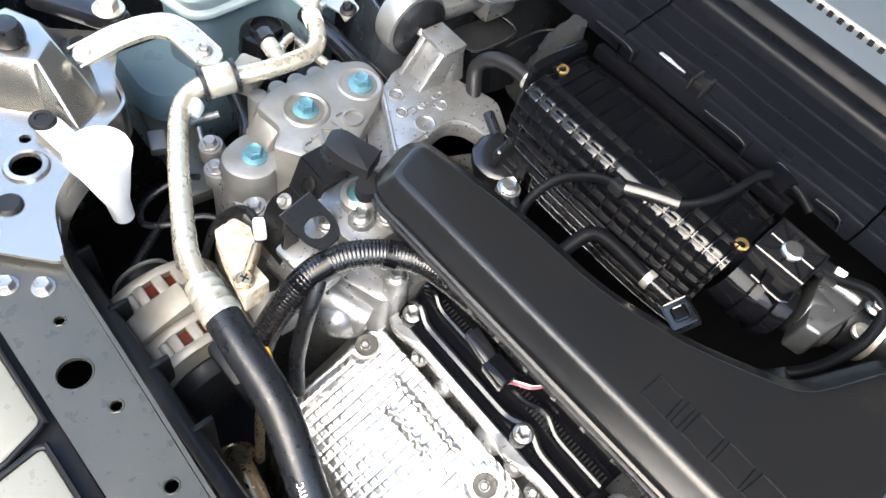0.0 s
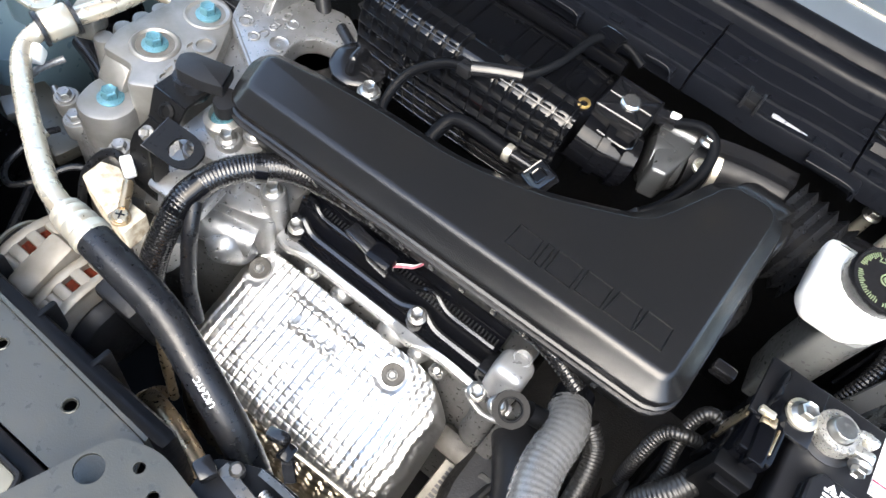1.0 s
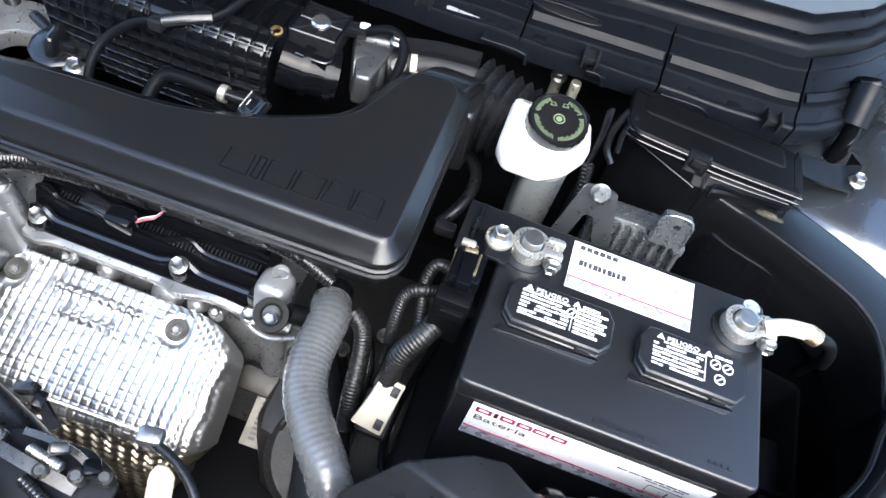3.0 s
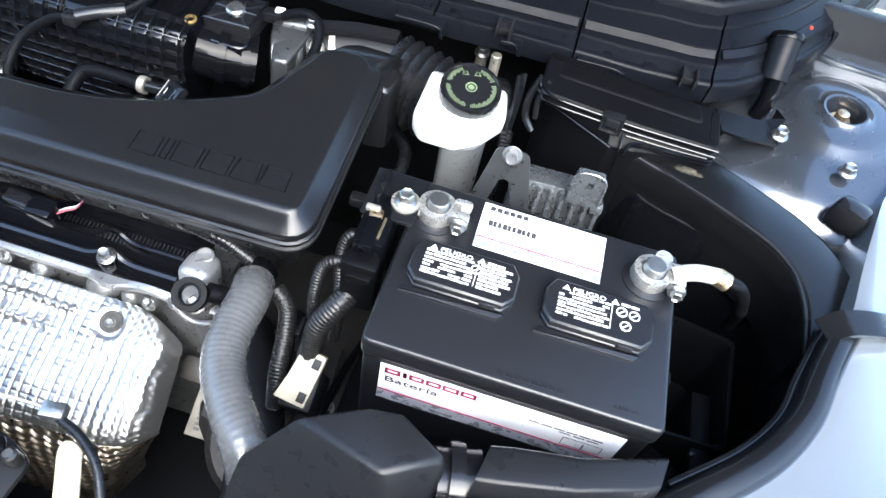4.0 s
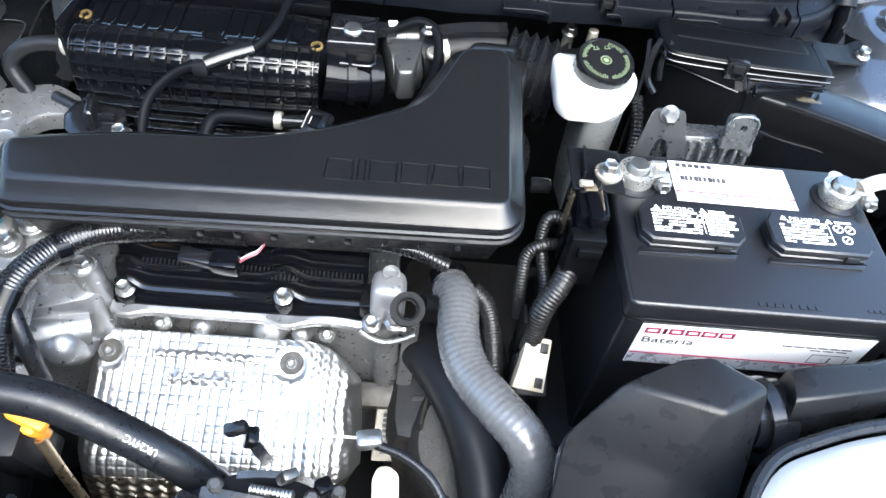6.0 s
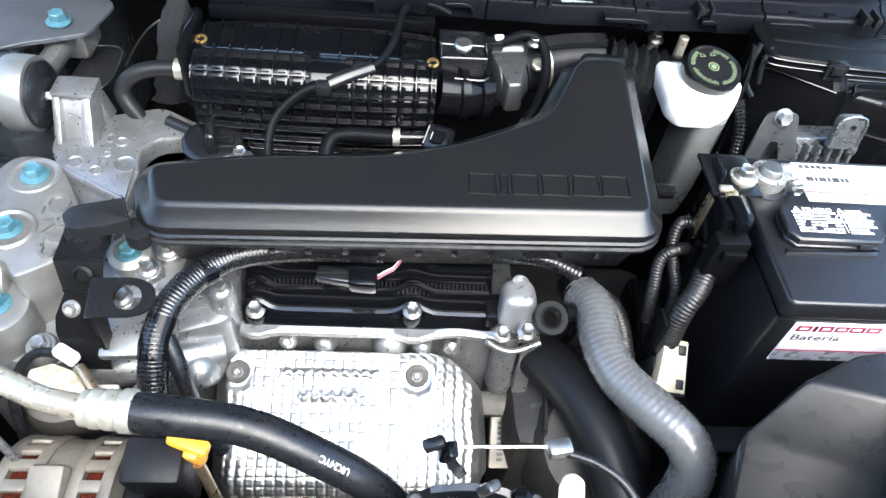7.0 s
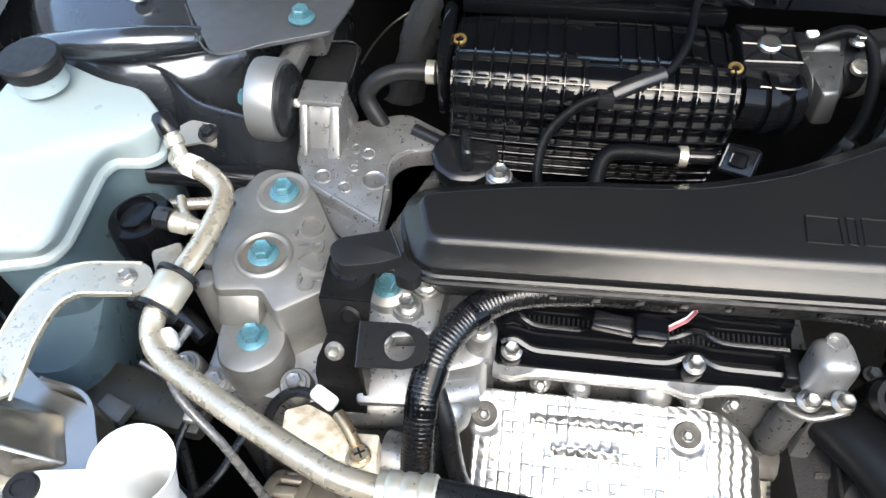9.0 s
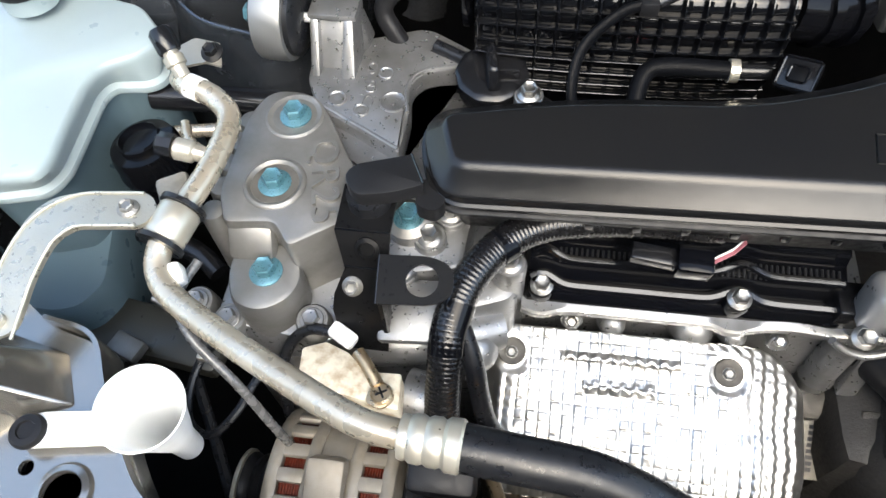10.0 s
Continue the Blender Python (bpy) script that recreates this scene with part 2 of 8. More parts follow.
def solo(name, bm, material, label, category, group="", kind="", sharp=38):
    """A thing of one mesh."""
    at = sum((v.co for v in bm.verts), Vector()) / len(bm.verts)
    at.z = min(v.co.z for v in bm.verts)
    ob = finish(name, bm, material, None, at, sharp)
    ob.location = at
    return tagged(ob, label, category, group, kind)


def thing(name, at, label, category, group="", kind=""):
    ob = new(name)
    ob.empty_display_size = 0.02
    ob.location = at
    return tagged(ob, label, category, group, kind)


def B():
    return bmesh.new()


def merge(bm, tmp, m=None):
    if m is not None:
        bmesh.ops.transform(tmp, matrix=m, verts=tmp.verts)
    me = bpy.data.meshes.new("tmp")
    tmp.to_mesh(me)
    tmp.free()
    bm.from_mesh(me)
    bpy.data.meshes.remove(me)
    return bm


def box(c, s, bev=0.002, rot=(0, 0, 0), seg=2, bm=None, taper=1.0):
    tmp = B()
    bmesh.ops.create_cube(tmp, size=1)
    for v in tmp.verts:
        k = taper if v.co.z > 0 else 1
        v.co = Vector((v.co.x * s[0] * k, v.co.y * s[1] * k, v.co.z * s[2]))
    if bev:
        bmesh.ops.bevel(tmp, geom=tmp.edges[:], offset=min(bev, min(s) * 0.45), segments=seg, profile=0.5, affect="EDGES")
    return merge(bm or B(), tmp, pose(*c, *rot))


def rounded(points, r, n=4):
    """The outline with its corners rounded; r is one radius or one for each corner."""
    out, k = [], len(points)
    for i in range(k):
        p = Vector(points[i])
        a, b = Vector(points[i - 1]) - p, Vector(points[(i + 1) % k]) - p
        ri = r[i] if isinstance(r, (list, tuple)) else r
        d = min(ri, a.length * 0.45, b.length * 0.45)
        a, b = p + a.normalized() * d, p + b.normalized() * d
        for j in range(n + 1):
            t = j / n
            out.append((1 - t) ** 2 * a + 2 * t * (1 - t) * p + t * t * b)
    return out


def grown(points, d):
    """The outline moved outwards by d (counter-clockwise outlines)."""
    out, k = [], len(points)
    for i in range(k):
        p, a, b = Vector(points[i]), Vector(points[i - 1]), Vector(points[(i + 1) % k])
        u, w = (p - a), (b - p)
        if u.length < 1e-7 or w.length < 1e-7:
            out.append(p.copy())
            continue
        u, w = u.normalized(), w.normalized()
        n = Vector((u.y, -u.x)) + Vector((w.y, -w.x))
        if n.length < 1e-6:
            n = Vector((u.y, -u.x))
        n.normalize()
        out.append(p + n * d / max(0.5, n.dot(Vector((u.y, -u.x)))))
    return out


def loft(rings, bm=None, cap0=True, cap1=True, ring_closed=True):
    bm = bm or B()
    rows = [[bm.verts.new(p) for p in ring] for ring in rings]
    n = len(rows[0])
    for a, b in zip(rows, rows[1:]):
        for i in range(n if ring_closed else n - 1):
            j = (i + 1) % n
            bm.faces.new((a[i], a[j], b[j], b[i]))
    if cap0:
        bm.faces.new(rows[0])
    if cap1:
        bm.faces.new(rows[-1][::-1])
    return bm


def plate(outline, z0, z1, bev=0.002, m=None, bm=None, holes=(), slope=(0.0, 0.0)):
    """A slab with a bevelled upper edge. holes: (x, y, r) cut through."""
    if not holes:
        steps = [(0, z0), (0, z1 - bev), (-bev * 0.3, z1 - bev * 0.3), (-bev, z1)] if bev else [(0, z0), (0, z1)]
        rings = []
        for d, z in steps:
            rings.append([Vector((p.x, p.y, z + slope[0] * p.x + slope[1] * p.y)) for p in grown(outline, d)])
        tmp = loft(rings)
    else:
        tmp = B()
        loops = [[Vector(p) for p in outline]]
        for x, y, r in holes:
            loops.append([Vector((x + r * math.cos(a * math.tau / 20), y + r * math.sin(a * math.tau / 20))) for a in range(20)])
        edges = []
        for loop in loops:
            vs = [tmp.verts.new((p[0], p[1], z0)) for p in loop]
            edges += [tmp.edges.new((vs[i], vs[(i + 1) % len(vs)])) for i in range(len(vs))]
        res = bmesh.ops.triangle_fill(tmp, edges=edges, use_beauty=True)
        faces = [f for f in res["geom"] if isinstance(f, bmesh.types.BMFace)]
        up = bmesh.ops.extrude_face_region(tmp, geom=faces)
        bmesh.ops.translate(tmp, verts=[v for v in up["geom"] if isinstance(v, bmesh.types.BMVert)], vec=(0, 0, z1 - z0))
        for v in tmp.verts:
            v.co.z += slope[0] * v.co.x + slope[1] * v.co.y
    return merge(bm or B(), tmp, m)


def along(p, d, roll=0):
    """A frame at p whose z axis points along d."""
    q = Vector(d).normalized().to_track_quat("Z", "Y").to_matrix().to_4x4()
    return Matrix.Translation(p) @ q @ pose(0, 0, 0, 0, 0, roll)


def turned(profile, m, seg=24, bm=None, wobble=None):
    """A turned body from (radius, height) steps, along z of m."""
    rings = []
    for r, h in profile:
        ring = []
        for i in range(seg):
            a = i * math.tau / seg
            rr = r * (wobble(a, h) if wobble else 1)
            ring.append(m @ Vector((rr * math.cos(a), rr * math.sin(a), h)))
        rings.append(ring)
    return loft(rings, bm)


def rod(p, q, r, seg=16, bm=None, bev=0.0008):
    p, q = Vector(p), Vector(q)
    n = (q - p).length
    b = min(bev, r * 0.4, n * 0.3)
    return turned([(r - b, 0), (r, b), (r, n - b), (r - b, n)], along(p, q - p), seg, bm)


def curve_points(points, step):
    """Even steps along a smooth curve through the points."""
    ps = [Vector(p) for p in points]
    ps = [ps[0] * 2 - ps[1]] + ps + [ps[-1] * 2 - ps[-2]]
    fine = []
    for i in range(1, len(ps) - 2):
        p0, p1, p2, p3 = ps[i - 1:i + 3]
        for j in range(24):
            t = j / 24
            fine.append(0.5 * (2 * p1 + (p2 - p0) * t + (2 * p0 - 5 * p1 + 4 * p2 - p3) * t * t + (3 * p1 - p0 - 3 * p2 + p3) * t ** 3))
    fine.append(ps[-2])
    total = [0]
    for a, b in zip(fine, fine[1:]):
        total.append(total[-1] + (b - a).length)
    k = max(2, round(total[-1] / step))
    out, i = [], 0
    for j in range(k + 1):
        s = total[-1] * j / k
        while i < len(total) - 2 and total[i + 1] < s:
            i += 1
        t = (s - total[i]) / max(total[i + 1] - total[i], 1e-9)
        out.append(fine[i].lerp(fine[i + 1], t))
    return out


def tube(points, r, seg=14, step=0.006, bm=None, ridge=0.0, pitch=0.004, flat=1.0, radius=None):
    """A bent tube. ridge: the depth of its corrugation, pitch: its spacing. radius: a function of the share along it."""
    if ridge:
        step = pitch / 4
    cs = curve_points(points, step)
    rings, side = [], None
    for i, c in enumerate(cs):
        d = (cs[min(i + 1, len(cs) - 1)] - cs[max(i - 1, 0)]).normalized()
        if side is None:
            side = d.orthogonal().normalized()
        side = (side - d * side.dot(d)).normalized()
        up = d.cross(side)
        k = r if radius is None else radius(i / (len(cs) - 1))
        if ridge:
            k -= ridge * (0, 0.5, 1, 0.5)[i % 4]
        rings.append([c + (side * math.cos(a * math.tau / seg) + up * math.sin(a * math.tau / seg) * flat) * k for a in range(seg)])
    return loft(rings, bm)


def strip(points, width, thick, across, bm=None, step=0.006):
    """A bent flat bar along points; across: its broad direction."""
    cs = curve_points(points, step)
    rings = []
    for i, c in enumerate(cs):
        d = (cs[min(i + 1, len(cs) - 1)] - cs[max(i - 1, 0)]).normalized()
        a = Vector(across)
        a = (a - d * a.dot(d)).normalized() * width / 2
        n = d.cross(a).normalized() * thick / 2
        rings.append([c + a + n, c - a + n, c - a - n, c + a - n])
    return loft(rings, bm)


def ribbon(points, width, thick, bm=None, step=0.004, ends=True):
    """A flat bar lying level along points, with rounded ends."""
    cs = curve_points(points, step)
    rings, n = [], len(cs)
    for i, c in enumerate(cs):
        d = (cs[min(i + 1, n - 1)] - cs[max(i - 1, 0)]).normalized()
        a = d.cross(Vector((0, 0, 1))).normalized()
        s = min(i, n - 1 - i) * step
        w = width / 2 * (math.sqrt(max(0.04, 1 - max(0, 1 - s / (width / 2)) ** 2)) if ends else 1)
        u = a.cross(d).normalized() * thick / 2
        rings.append([c + a * w - u, c + a * w + u, c - a * w + u, c - a * w - u])
    return loft(rings, bm)


def bolt_mesh(name, size, height, flange, material, washer=0.0, socket=False):
    """A hexagon bolt head with a flange, standing on z = 0; size is across the flats."""
    bm = B()
    z = 0.0
    if washer:
        turned([(washer - 0.0005, 0), (washer, 0.0005), (washer, 0.0018), (washer - 0.0005, 0.0022)], Matrix(), 24, bm)
        z = 0.0022
    if flange:
        turned([(flange, z - 0.0005), (flange, z + 0.0012), (size * 0.6, z + 0.003)], Matrix(), 24, bm)
        z += 0.0025
    r = size / 2 / math.cos(math.pi / 6)
    rings = []
    for k, h in ((1, z), (1, z + height * 0.85), (0.86, z + height), (0.6, z + height - (0.0011 if socket else 0.0004)), (0.3, z + height - (0.0013 if socket else 0.0004))):
        rings.append([(r * k * math.cos(i * math.tau / 6), r * k * math.sin(i * math.tau / 6), h) for i in range(6)])
    loft(rings, bm)
    bmesh.ops.recalc_face_normals(bm, faces=bm.faces)
    me = bpy.data.meshes.new(name)
    bm.to_mesh(me)
    bm.free()
    me.materials.append(material)
    me.shade_smooth()
    me.set_sharp_from_angle(angle=radians(30))
    return me


def fix(me, p, d, parent, name="bolt", roll=0, label=""):
    """A part from shared mesh data at p, pointing along d."""
    ob = new(name, me)
    ob.parent = parent
    ob.matrix_basis = Matrix.Translation(-base(parent)) @ along(p, d, roll)
    return tagged(ob, label=label)


def lettering(name, body, size, m, material, parent, raised=0.0006, label="", width=None):
    """Raised writing in the built-in font; m: its left lower corner, x along the line."""
    cu = bpy.data.curves.new(name, "FONT")
    cu.body, cu.size, cu.extrude, cu.resolution_u = body, size, raised, 3
    tmp = new("tmp", cu)
    bpy.context.view_layer.update()
    me = bpy.data.meshes.new_from_object(tmp.evaluated_get(bpy.context.evaluated_depsgraph_get()))
    bpy.data.objects.remove(tmp)
    if width:
        xs = [v.co.x for v in me.vertices]
        k = width / max(max(xs) - min(xs), 1e-6)
        for v in me.vertices:
            v.co.x *= k
    me.name = name
    me.materials.clear()
    me.materials.append(material)
    ob = new(name, me)
    ob.parent = parent
    ob.matrix_basis = Matrix.Translation(-base(parent)) @ m
    return tagged(ob, label=label)


def flat(c, right, up, w=1.0):
    """A frame at c with x along right and y along up."""
    x = Vector(right).normalized()
    z = x.cross(Vector(up)).normalized()
    y = z.cross(x)
    return Matrix.Translation(c) @ Matrix((x, y, z)).transposed().to_4x4()


def bars(name, rows, m, material, parent, h=0.0003, label="", kind=""):
    """Print as plain bars: rows of (x, y, width, height) in the plane of m, in one mesh."""
    bm = B()
    for x, y, w, t in rows:
        box((x + w / 2, y + t / 2, h / 2), (w, t, h), 0, bm=bm)
    bmesh.ops.transform(bm, matrix=m, verts=bm.verts)
    return part(name, bm, material, parent, label, kind)


M6 = bolt_mesh("small_bolt", 0.009, 0.0055, 0.0075, MACHINED, socket=True)
M8 = bolt_mesh("medium_bolt", 0.0115, 0.0075, 0.0095, MACHINED, socket=True)
M10 = bolt_mesh("large_bolt", 0.017, 0.010, 0.0, ZINC, washer=0.015)
BLUE = bolt_mesh("blue_bolt", 0.0145, 0.0088, 0.0128, BLUE_BOLT, socket=True)
DULL6 = bolt_mesh("dull_bolt", 0.009, 0.004, 0.0075, CAST_PALE, socket=True)
DULL10 = bolt_mesh("dull_large_bolt", 0.0115, 0.007, 0.0, CAST, washer=0.0092)
DARK6 = bolt_mesh("dark_bolt", 0.010, 0.006, 0.009, MATTE, socket=True)

# the setting: ground, body shell round the engine bay
solo("ground", box((0, 0, -0.02), (60, 60, 0.04), 0), ASPHALT, "dark grey asphalt ground under the car", "ground", kind="structure")

# firewall, inner fenders and undertray close the bay
solo("wall_firewall", box((0.04, 0.475, 0.645), (1.62, 0.02, 0.655), 0.004), MATTE, "dark sound-insulated firewall behind the engine", "car body", kind="structure")
solo("wall_fender_left", box((-0.78, 0.02, 0.62), (0.02, 0.9, 0.62), 0.004), PAINT, "dark blue-grey inner fender panel", "car body", kind="structure")
solo("wall_fender_right", box((0.86, 0.02, 0.62), (0.02, 0.9, 0.62), 0.004), PAINT, "dark blue-grey inner fender panel", "car body", kind="structure")
solo("wall_front", box((0.05, -0.42, 0.56), (1.6, 0.02, 0.5), 0.004), MATTE, "black plastic front panel behind the grille", "car body", kind="structure")
solo("undertray", box((0.04, 0.02, 0.31), (1.62, 0.9, 0.015), 0.003), MATTE, "black plastic undertray below the engine", "car body", kind="structure")

# unseen dark wall, added to keep low sky out of the reflections
sky_block = box((-4.05, -3.5, 2.0), (8.9, 0.2, 4.0), 0.01)
box((3.4, -3.5, 1.3), (6.0, 0.18, 2.6), 0.01, bm=sky_block)
solo("wall_sky_block", sky_block, WALL_PAINT, "unseen dark wall added in front to block low sky", "wall", kind="structure")

# open hood, hinged behind the cowl
hood = plate(rounded([(-0.74, 0), (0.74, 0), (0.66, 0.98), (-0.66, 0.98)], 0.08), -0.018, 0.018, 0.008, m=pose(0, 0.60, 1.06, 130, 0, 0))
solo("hood", hood, MATTE, "raised hood with a black insulated underside", "car body", kind="structure")

# cowl: a stepped black plastic panel along the back
def cowl_bow(x):
    return 0.007 * min(max((x - 0.15) / 0.3, 0), 1) + 3.0 * max(x - 0.5, 0) ** 1.6 + 1.2 * max(-0.3 - x, 0) ** 1.6


def cowl_rise(x, y):
    return 0.06 * max(x - 0.2, 0) * min(max((y - 0.28) / 0.08, 0), 1)


def cowl():
    t = thing("cowl_panel", (0.1, 0.38, 0.9), "black plastic windscreen cowl with panel joints and clips", "car trim", kind="structure")
    prof = [(0.282, 0.920), (0.280, 0.942), (0.2815, 0.9445), (0.284, 0.9452), (0.288, 0.9445), (0.289, 0.9432), (0.3015, 0.9462), (0.3025, 0.9485), (0.305, 0.9492), (0.3075, 0.9485), (0.322, 0.9502), (0.3225, 0.9515), (0.346, 0.9545), (0.347, 0.9568), (0.350, 0.9575), (0.362, 0.959),
            (0.362, 0.94), (0.33, 0.932), (0.31, 0.924), (0.29, 0.917)]
    xs = [-0.74, -0.47, -0.22, 0.06, 0.225, 0.375, 0.52, 0.66, 0.84]
    for a, b in zip(xs, xs[1:]):
        rings = []
        n = 6
        for i in range(n + 1):
            x = a + 0.0012 + (b - a - 0.0024) * i / n
            bow = cowl_bow(x) + 0.001 * math.sin(x * 41)
            rings.append([(x, y + bow, z + cowl_rise(x, y) + 0.0008 * math.sin(x * 63 + y * 50)) for y, z in prof])
        part("panel", loft(rings), COWL, t)
    # oval recess with a raised rim, and a row of small ledges
    ring = [(0.262 + 0.038 * math.cos(a * math.tau / 32), 0.334 + 0.0095 * math.sin(a * math.tau / 32)) for a in range(32)]
    part("recess_rim", tube([(x, y, 0.9575) for x, y in ring + ring[:1]], 0.0012, 6, 0.004), COWL, t)
    part("recess", plate([Vector(p) for p in ring], 0.955, 0.9568, 0.0005), MATTE, t)
    for x, w in ((-0.14, 0.02), (-0.03, 0.014), (0.19, 0.012), (0.215, 0.008), (0.245, 0.012), (0.41, 0.01), (0.455, 0.014)):
        part("ledge", box((x, 0.289 + cowl_bow(x), 0.9445), (w, 0.010, 0.005), 0.001, (0, 0, 3)), COWL, t)
    # stepped edge tabs, each with a bright rolled edge
    for x, w, y in ((-0.225, 0.05, 0.274), (-0.085, 0.05, 0.273), (0.03, 0.03, 0.276), (0.213, 0.05, 0.268), (0.31, 0.02, 0.276), (0.405, 0.05, 0.282)):
        bm = box((x, y + 0.009, 0.9385), (w, 0.024, 0.004), 0.001)
        box((x + w / 2, y + 0.006, 0.934), (0.003, 0.02, 0.012), 0.001, bm=bm)
        tab = part("tab", bm, COWL, t)
        part("tab_edge", tube([(x - w / 2, y - 0.0028, 0.9405), (x + w / 2 - 0.006, y - 0.0028, 0.9405), (x + w / 2 + 0.002, y - 0.004, 0.929)], 0.0010, 6, 0.004), COWL, tab)
    for x, y in ((-0.13, 0.287), (0.12, 0.288), (0.494, 0.292), (0.3, 0.286)):
        bm = box((x, y, 0.948), (0.012, 0.016, 0.008), 0.0015)
        box((x - 0.007, y - 0.004, 0.95), (0.003, 0.02, 0.014), 0.0008, bm=bm)
        box((x + 0.007, y - 0.004, 0.95), (0.003, 0.02, 0.014), 0.0008, bm=bm)
        part("clip", bm, MATTE, t)
    for x in (0.16, -0.165):
        part("sticker", box((x, 0.292, 0.9435), (0.036, 0.007, 0.0008), 0.0002, (2, 0, 4)), SILVER_PAPER, t, "small pale sticker")
    # drain elbow on the right-hand end
    part("drain_stub", tube([(0.588, 0.372, 0.972), (0.588, 0.360, 0.957), (0.588, 0.344, 0.938)], 0.0165, 18), COWL, t)
    part("drain_tube", tube([(0.591, 0.346, 0.945), (0.593, 0.338, 0.925), (0.592, 0.334, 0.905), (0.588, 0.332, 0.87)], 0.0098, 16), GLOSSY, t)
    part("drain_mouth", turned([(0.0175, -0.004), (0.018, 0.0), (0.0165, 0.003), (0.013, 0.003)], along((0.588, 0.373, 0.974), (-0.05, 0.7, 0.7)), 24), GLOSSY, t)
    # raised edges of the upper step
    for xa, xb in ((0.229, 0.371), (0.379, 0.516), (0.524, 0.60)):
        pts = []
        for k in range(7):
            x = xa + (xb - xa) * k / 6
            pts.append((x, 0.3135 + cowl_bow(x), 0.9525 + cowl_rise(x, 0.3135)))
        part("step_face", strip(pts, 0.0085, 0.0015, (0, 0.72, 0.69)), COWL, t)
    # a red reflection on the cowl, drawn as a small solid block
    part("red_glint", box((0.613, 0.398, 0.978), (0.004, 0.004, 0.003), 0.001), RED, t, "tiny red block standing for a red reflection")
    return t


cowl()
ledge = plate(rounded([(0.60, 0.47), (0.68, 0.445), (0.90, 0.425), (0.90, 0.60), (0.60, 0.60)], 0.02), 0.89, 0.925, 0.006, slope=(0.0, 0.0))
solo("fender_ledge", ledge, PAINT, "blue-grey painted ledge between tower and windscreen", "car body", kind="structure")

# upper cowl lip with slots and the lower windscreen edge
def scuttle():
    t = thing("scuttle", (0.1, 0.5, 1.0), "dark blue-grey scuttle panel with a slotted vent", "car body", kind="structure")
    roll = [(0.360, 0.945), (0.362, 0.966), (0.366, 0.971), (0.373, 0.9735), (0.381, 0.9725), (0.3845, 0.9695), (0.388, 0.9705), (0.393, 0.978), (0.400, 0.982), (0.409, 0.9825), (0.4135, 0.979), (0.4135, 0.945)]
    back = [(0.4135, 0.95), (0.414, 0.978), (0.43, 0.984), (0.50, 0.992), (0.60, 1.03), (0.60, 0.95)]
    for name, prof, mat in (("seal_roll", roll, COWL), ("panel", back, SCUTTLE)):
        rings = []
        for i in range(25):
            x = -0.74 + 1.58 * i / 24
            rings.append([(x, y + cowl_bow(x), z + cowl_rise(x, y)) for y, z in prof])
        part(name, loft(rings), mat, t)
    part("trim_line", tube([(x, 0.452 + cowl_bow(x), 0.988 + cowl_rise(x, 0.45)) for x in [-0.7 + 0.1 * i for i in range(15)]], 0.003, 8, 0.02), ZINC, t, "bright trim line")
    for x in (0.05, 0.355, 0.6):
        part("tab", box((x, 0.438 + cowl_bow(x), 0.988 + cowl_rise(x, 0.44)), (0.03, 0.022, 0.006), 0.002, (6, 0, 4)), MATTE, t)
    bm = B()
    for i in range(16):
        box((-0.20 + i * 0.012, 0.447, 0.9865), (0.006, 0.010, 0.004), 0.001, (6, 0, 8), bm=bm)
    part("slot_row", bm, MATTE, t)
    return t


scuttle()

# strut towers
def strut_tower(cx, cy, cz, s):
    t = thing("strut_tower", (cx, cy, cz - 0.15), "dark blue-grey painted strut tower with a central nut", "strut tower", "strut towers")
    wob = lambda a, h: 1 + 0.05 * math.cos(3 * a + 0.6) * min(1, max(0, -h / 0.012))
    part("dome", turned([(0.19, -0.2), (0.17, -0.045), (0.15, -0.016), (0.115, -0.004), (0.074, 0.0), (0.064, 0.003), (0.056, 0.0085), (0.047, 0.0115), (0.036, 0.0105), (0.029, 0.012), (0.0245, 0.0155), (0.022, 0.015), (0.0205, 0.011), (0.020, -0.010), (0.006, -0.010)],
                        along((cx, cy, cz), (0.06 * s, -0.08, 1)), 40, wobble=wob), PAINT, t)
    part("nut", turned([(0.0125, 0), (0.0125, 0.010), (0.0085, 0.0115), (0.0075, 0.0115), (0.007, 0.020), (0.005, 0.021)], along((cx, cy, cz - 0.0095), (0.06 * s, -0.08, 1)), 12), GOLD_STEEL, t, "rusty hexagon nut in the well")
    for a in (0.5, 2.6, 4.7):
        p = (cx + 0.088 * math.cos(a), cy + 0.088 * math.sin(a), cz + 0.001)
        fix(M8, p, (0.05 * s, -0.08, 1), t, "tower_bolt")
    return t


strut_tower(0.681, 0.353, 0.909, -1)
strut_tower(-0.56, 0.36, 0.90, 1)

# fender rails with rubber weatherstrips
def rail(pts, out, name, label):
    t = thing(name, pts[len(pts) // 2], label, "car body", kind="structure")
    cs = curve_points(pts, 0.03)
    rings = []
    for i, c in enumerate(cs):
        d = (cs[min(i + 1, len(cs) - 1)] - cs[max(i - 1, 0)]).normalized()
        n = Vector((d.y, -d.x, 0)).normalized() * out
        rings.append([c + n * a + Vector((0, 0, h)) for a, h in ((-0.02, -0.05), (-0.014, -0.006), (0.0, 0.0), (0.03, 0.004), (0.05, 0.014), (0.10, 0.026), (0.16, 0.02), (0.17, -0.05))])
    # lightened copy of the car paint, standing for reflected sky
    part("panel", loft(rings), SKY_PAINT, t)
    return t


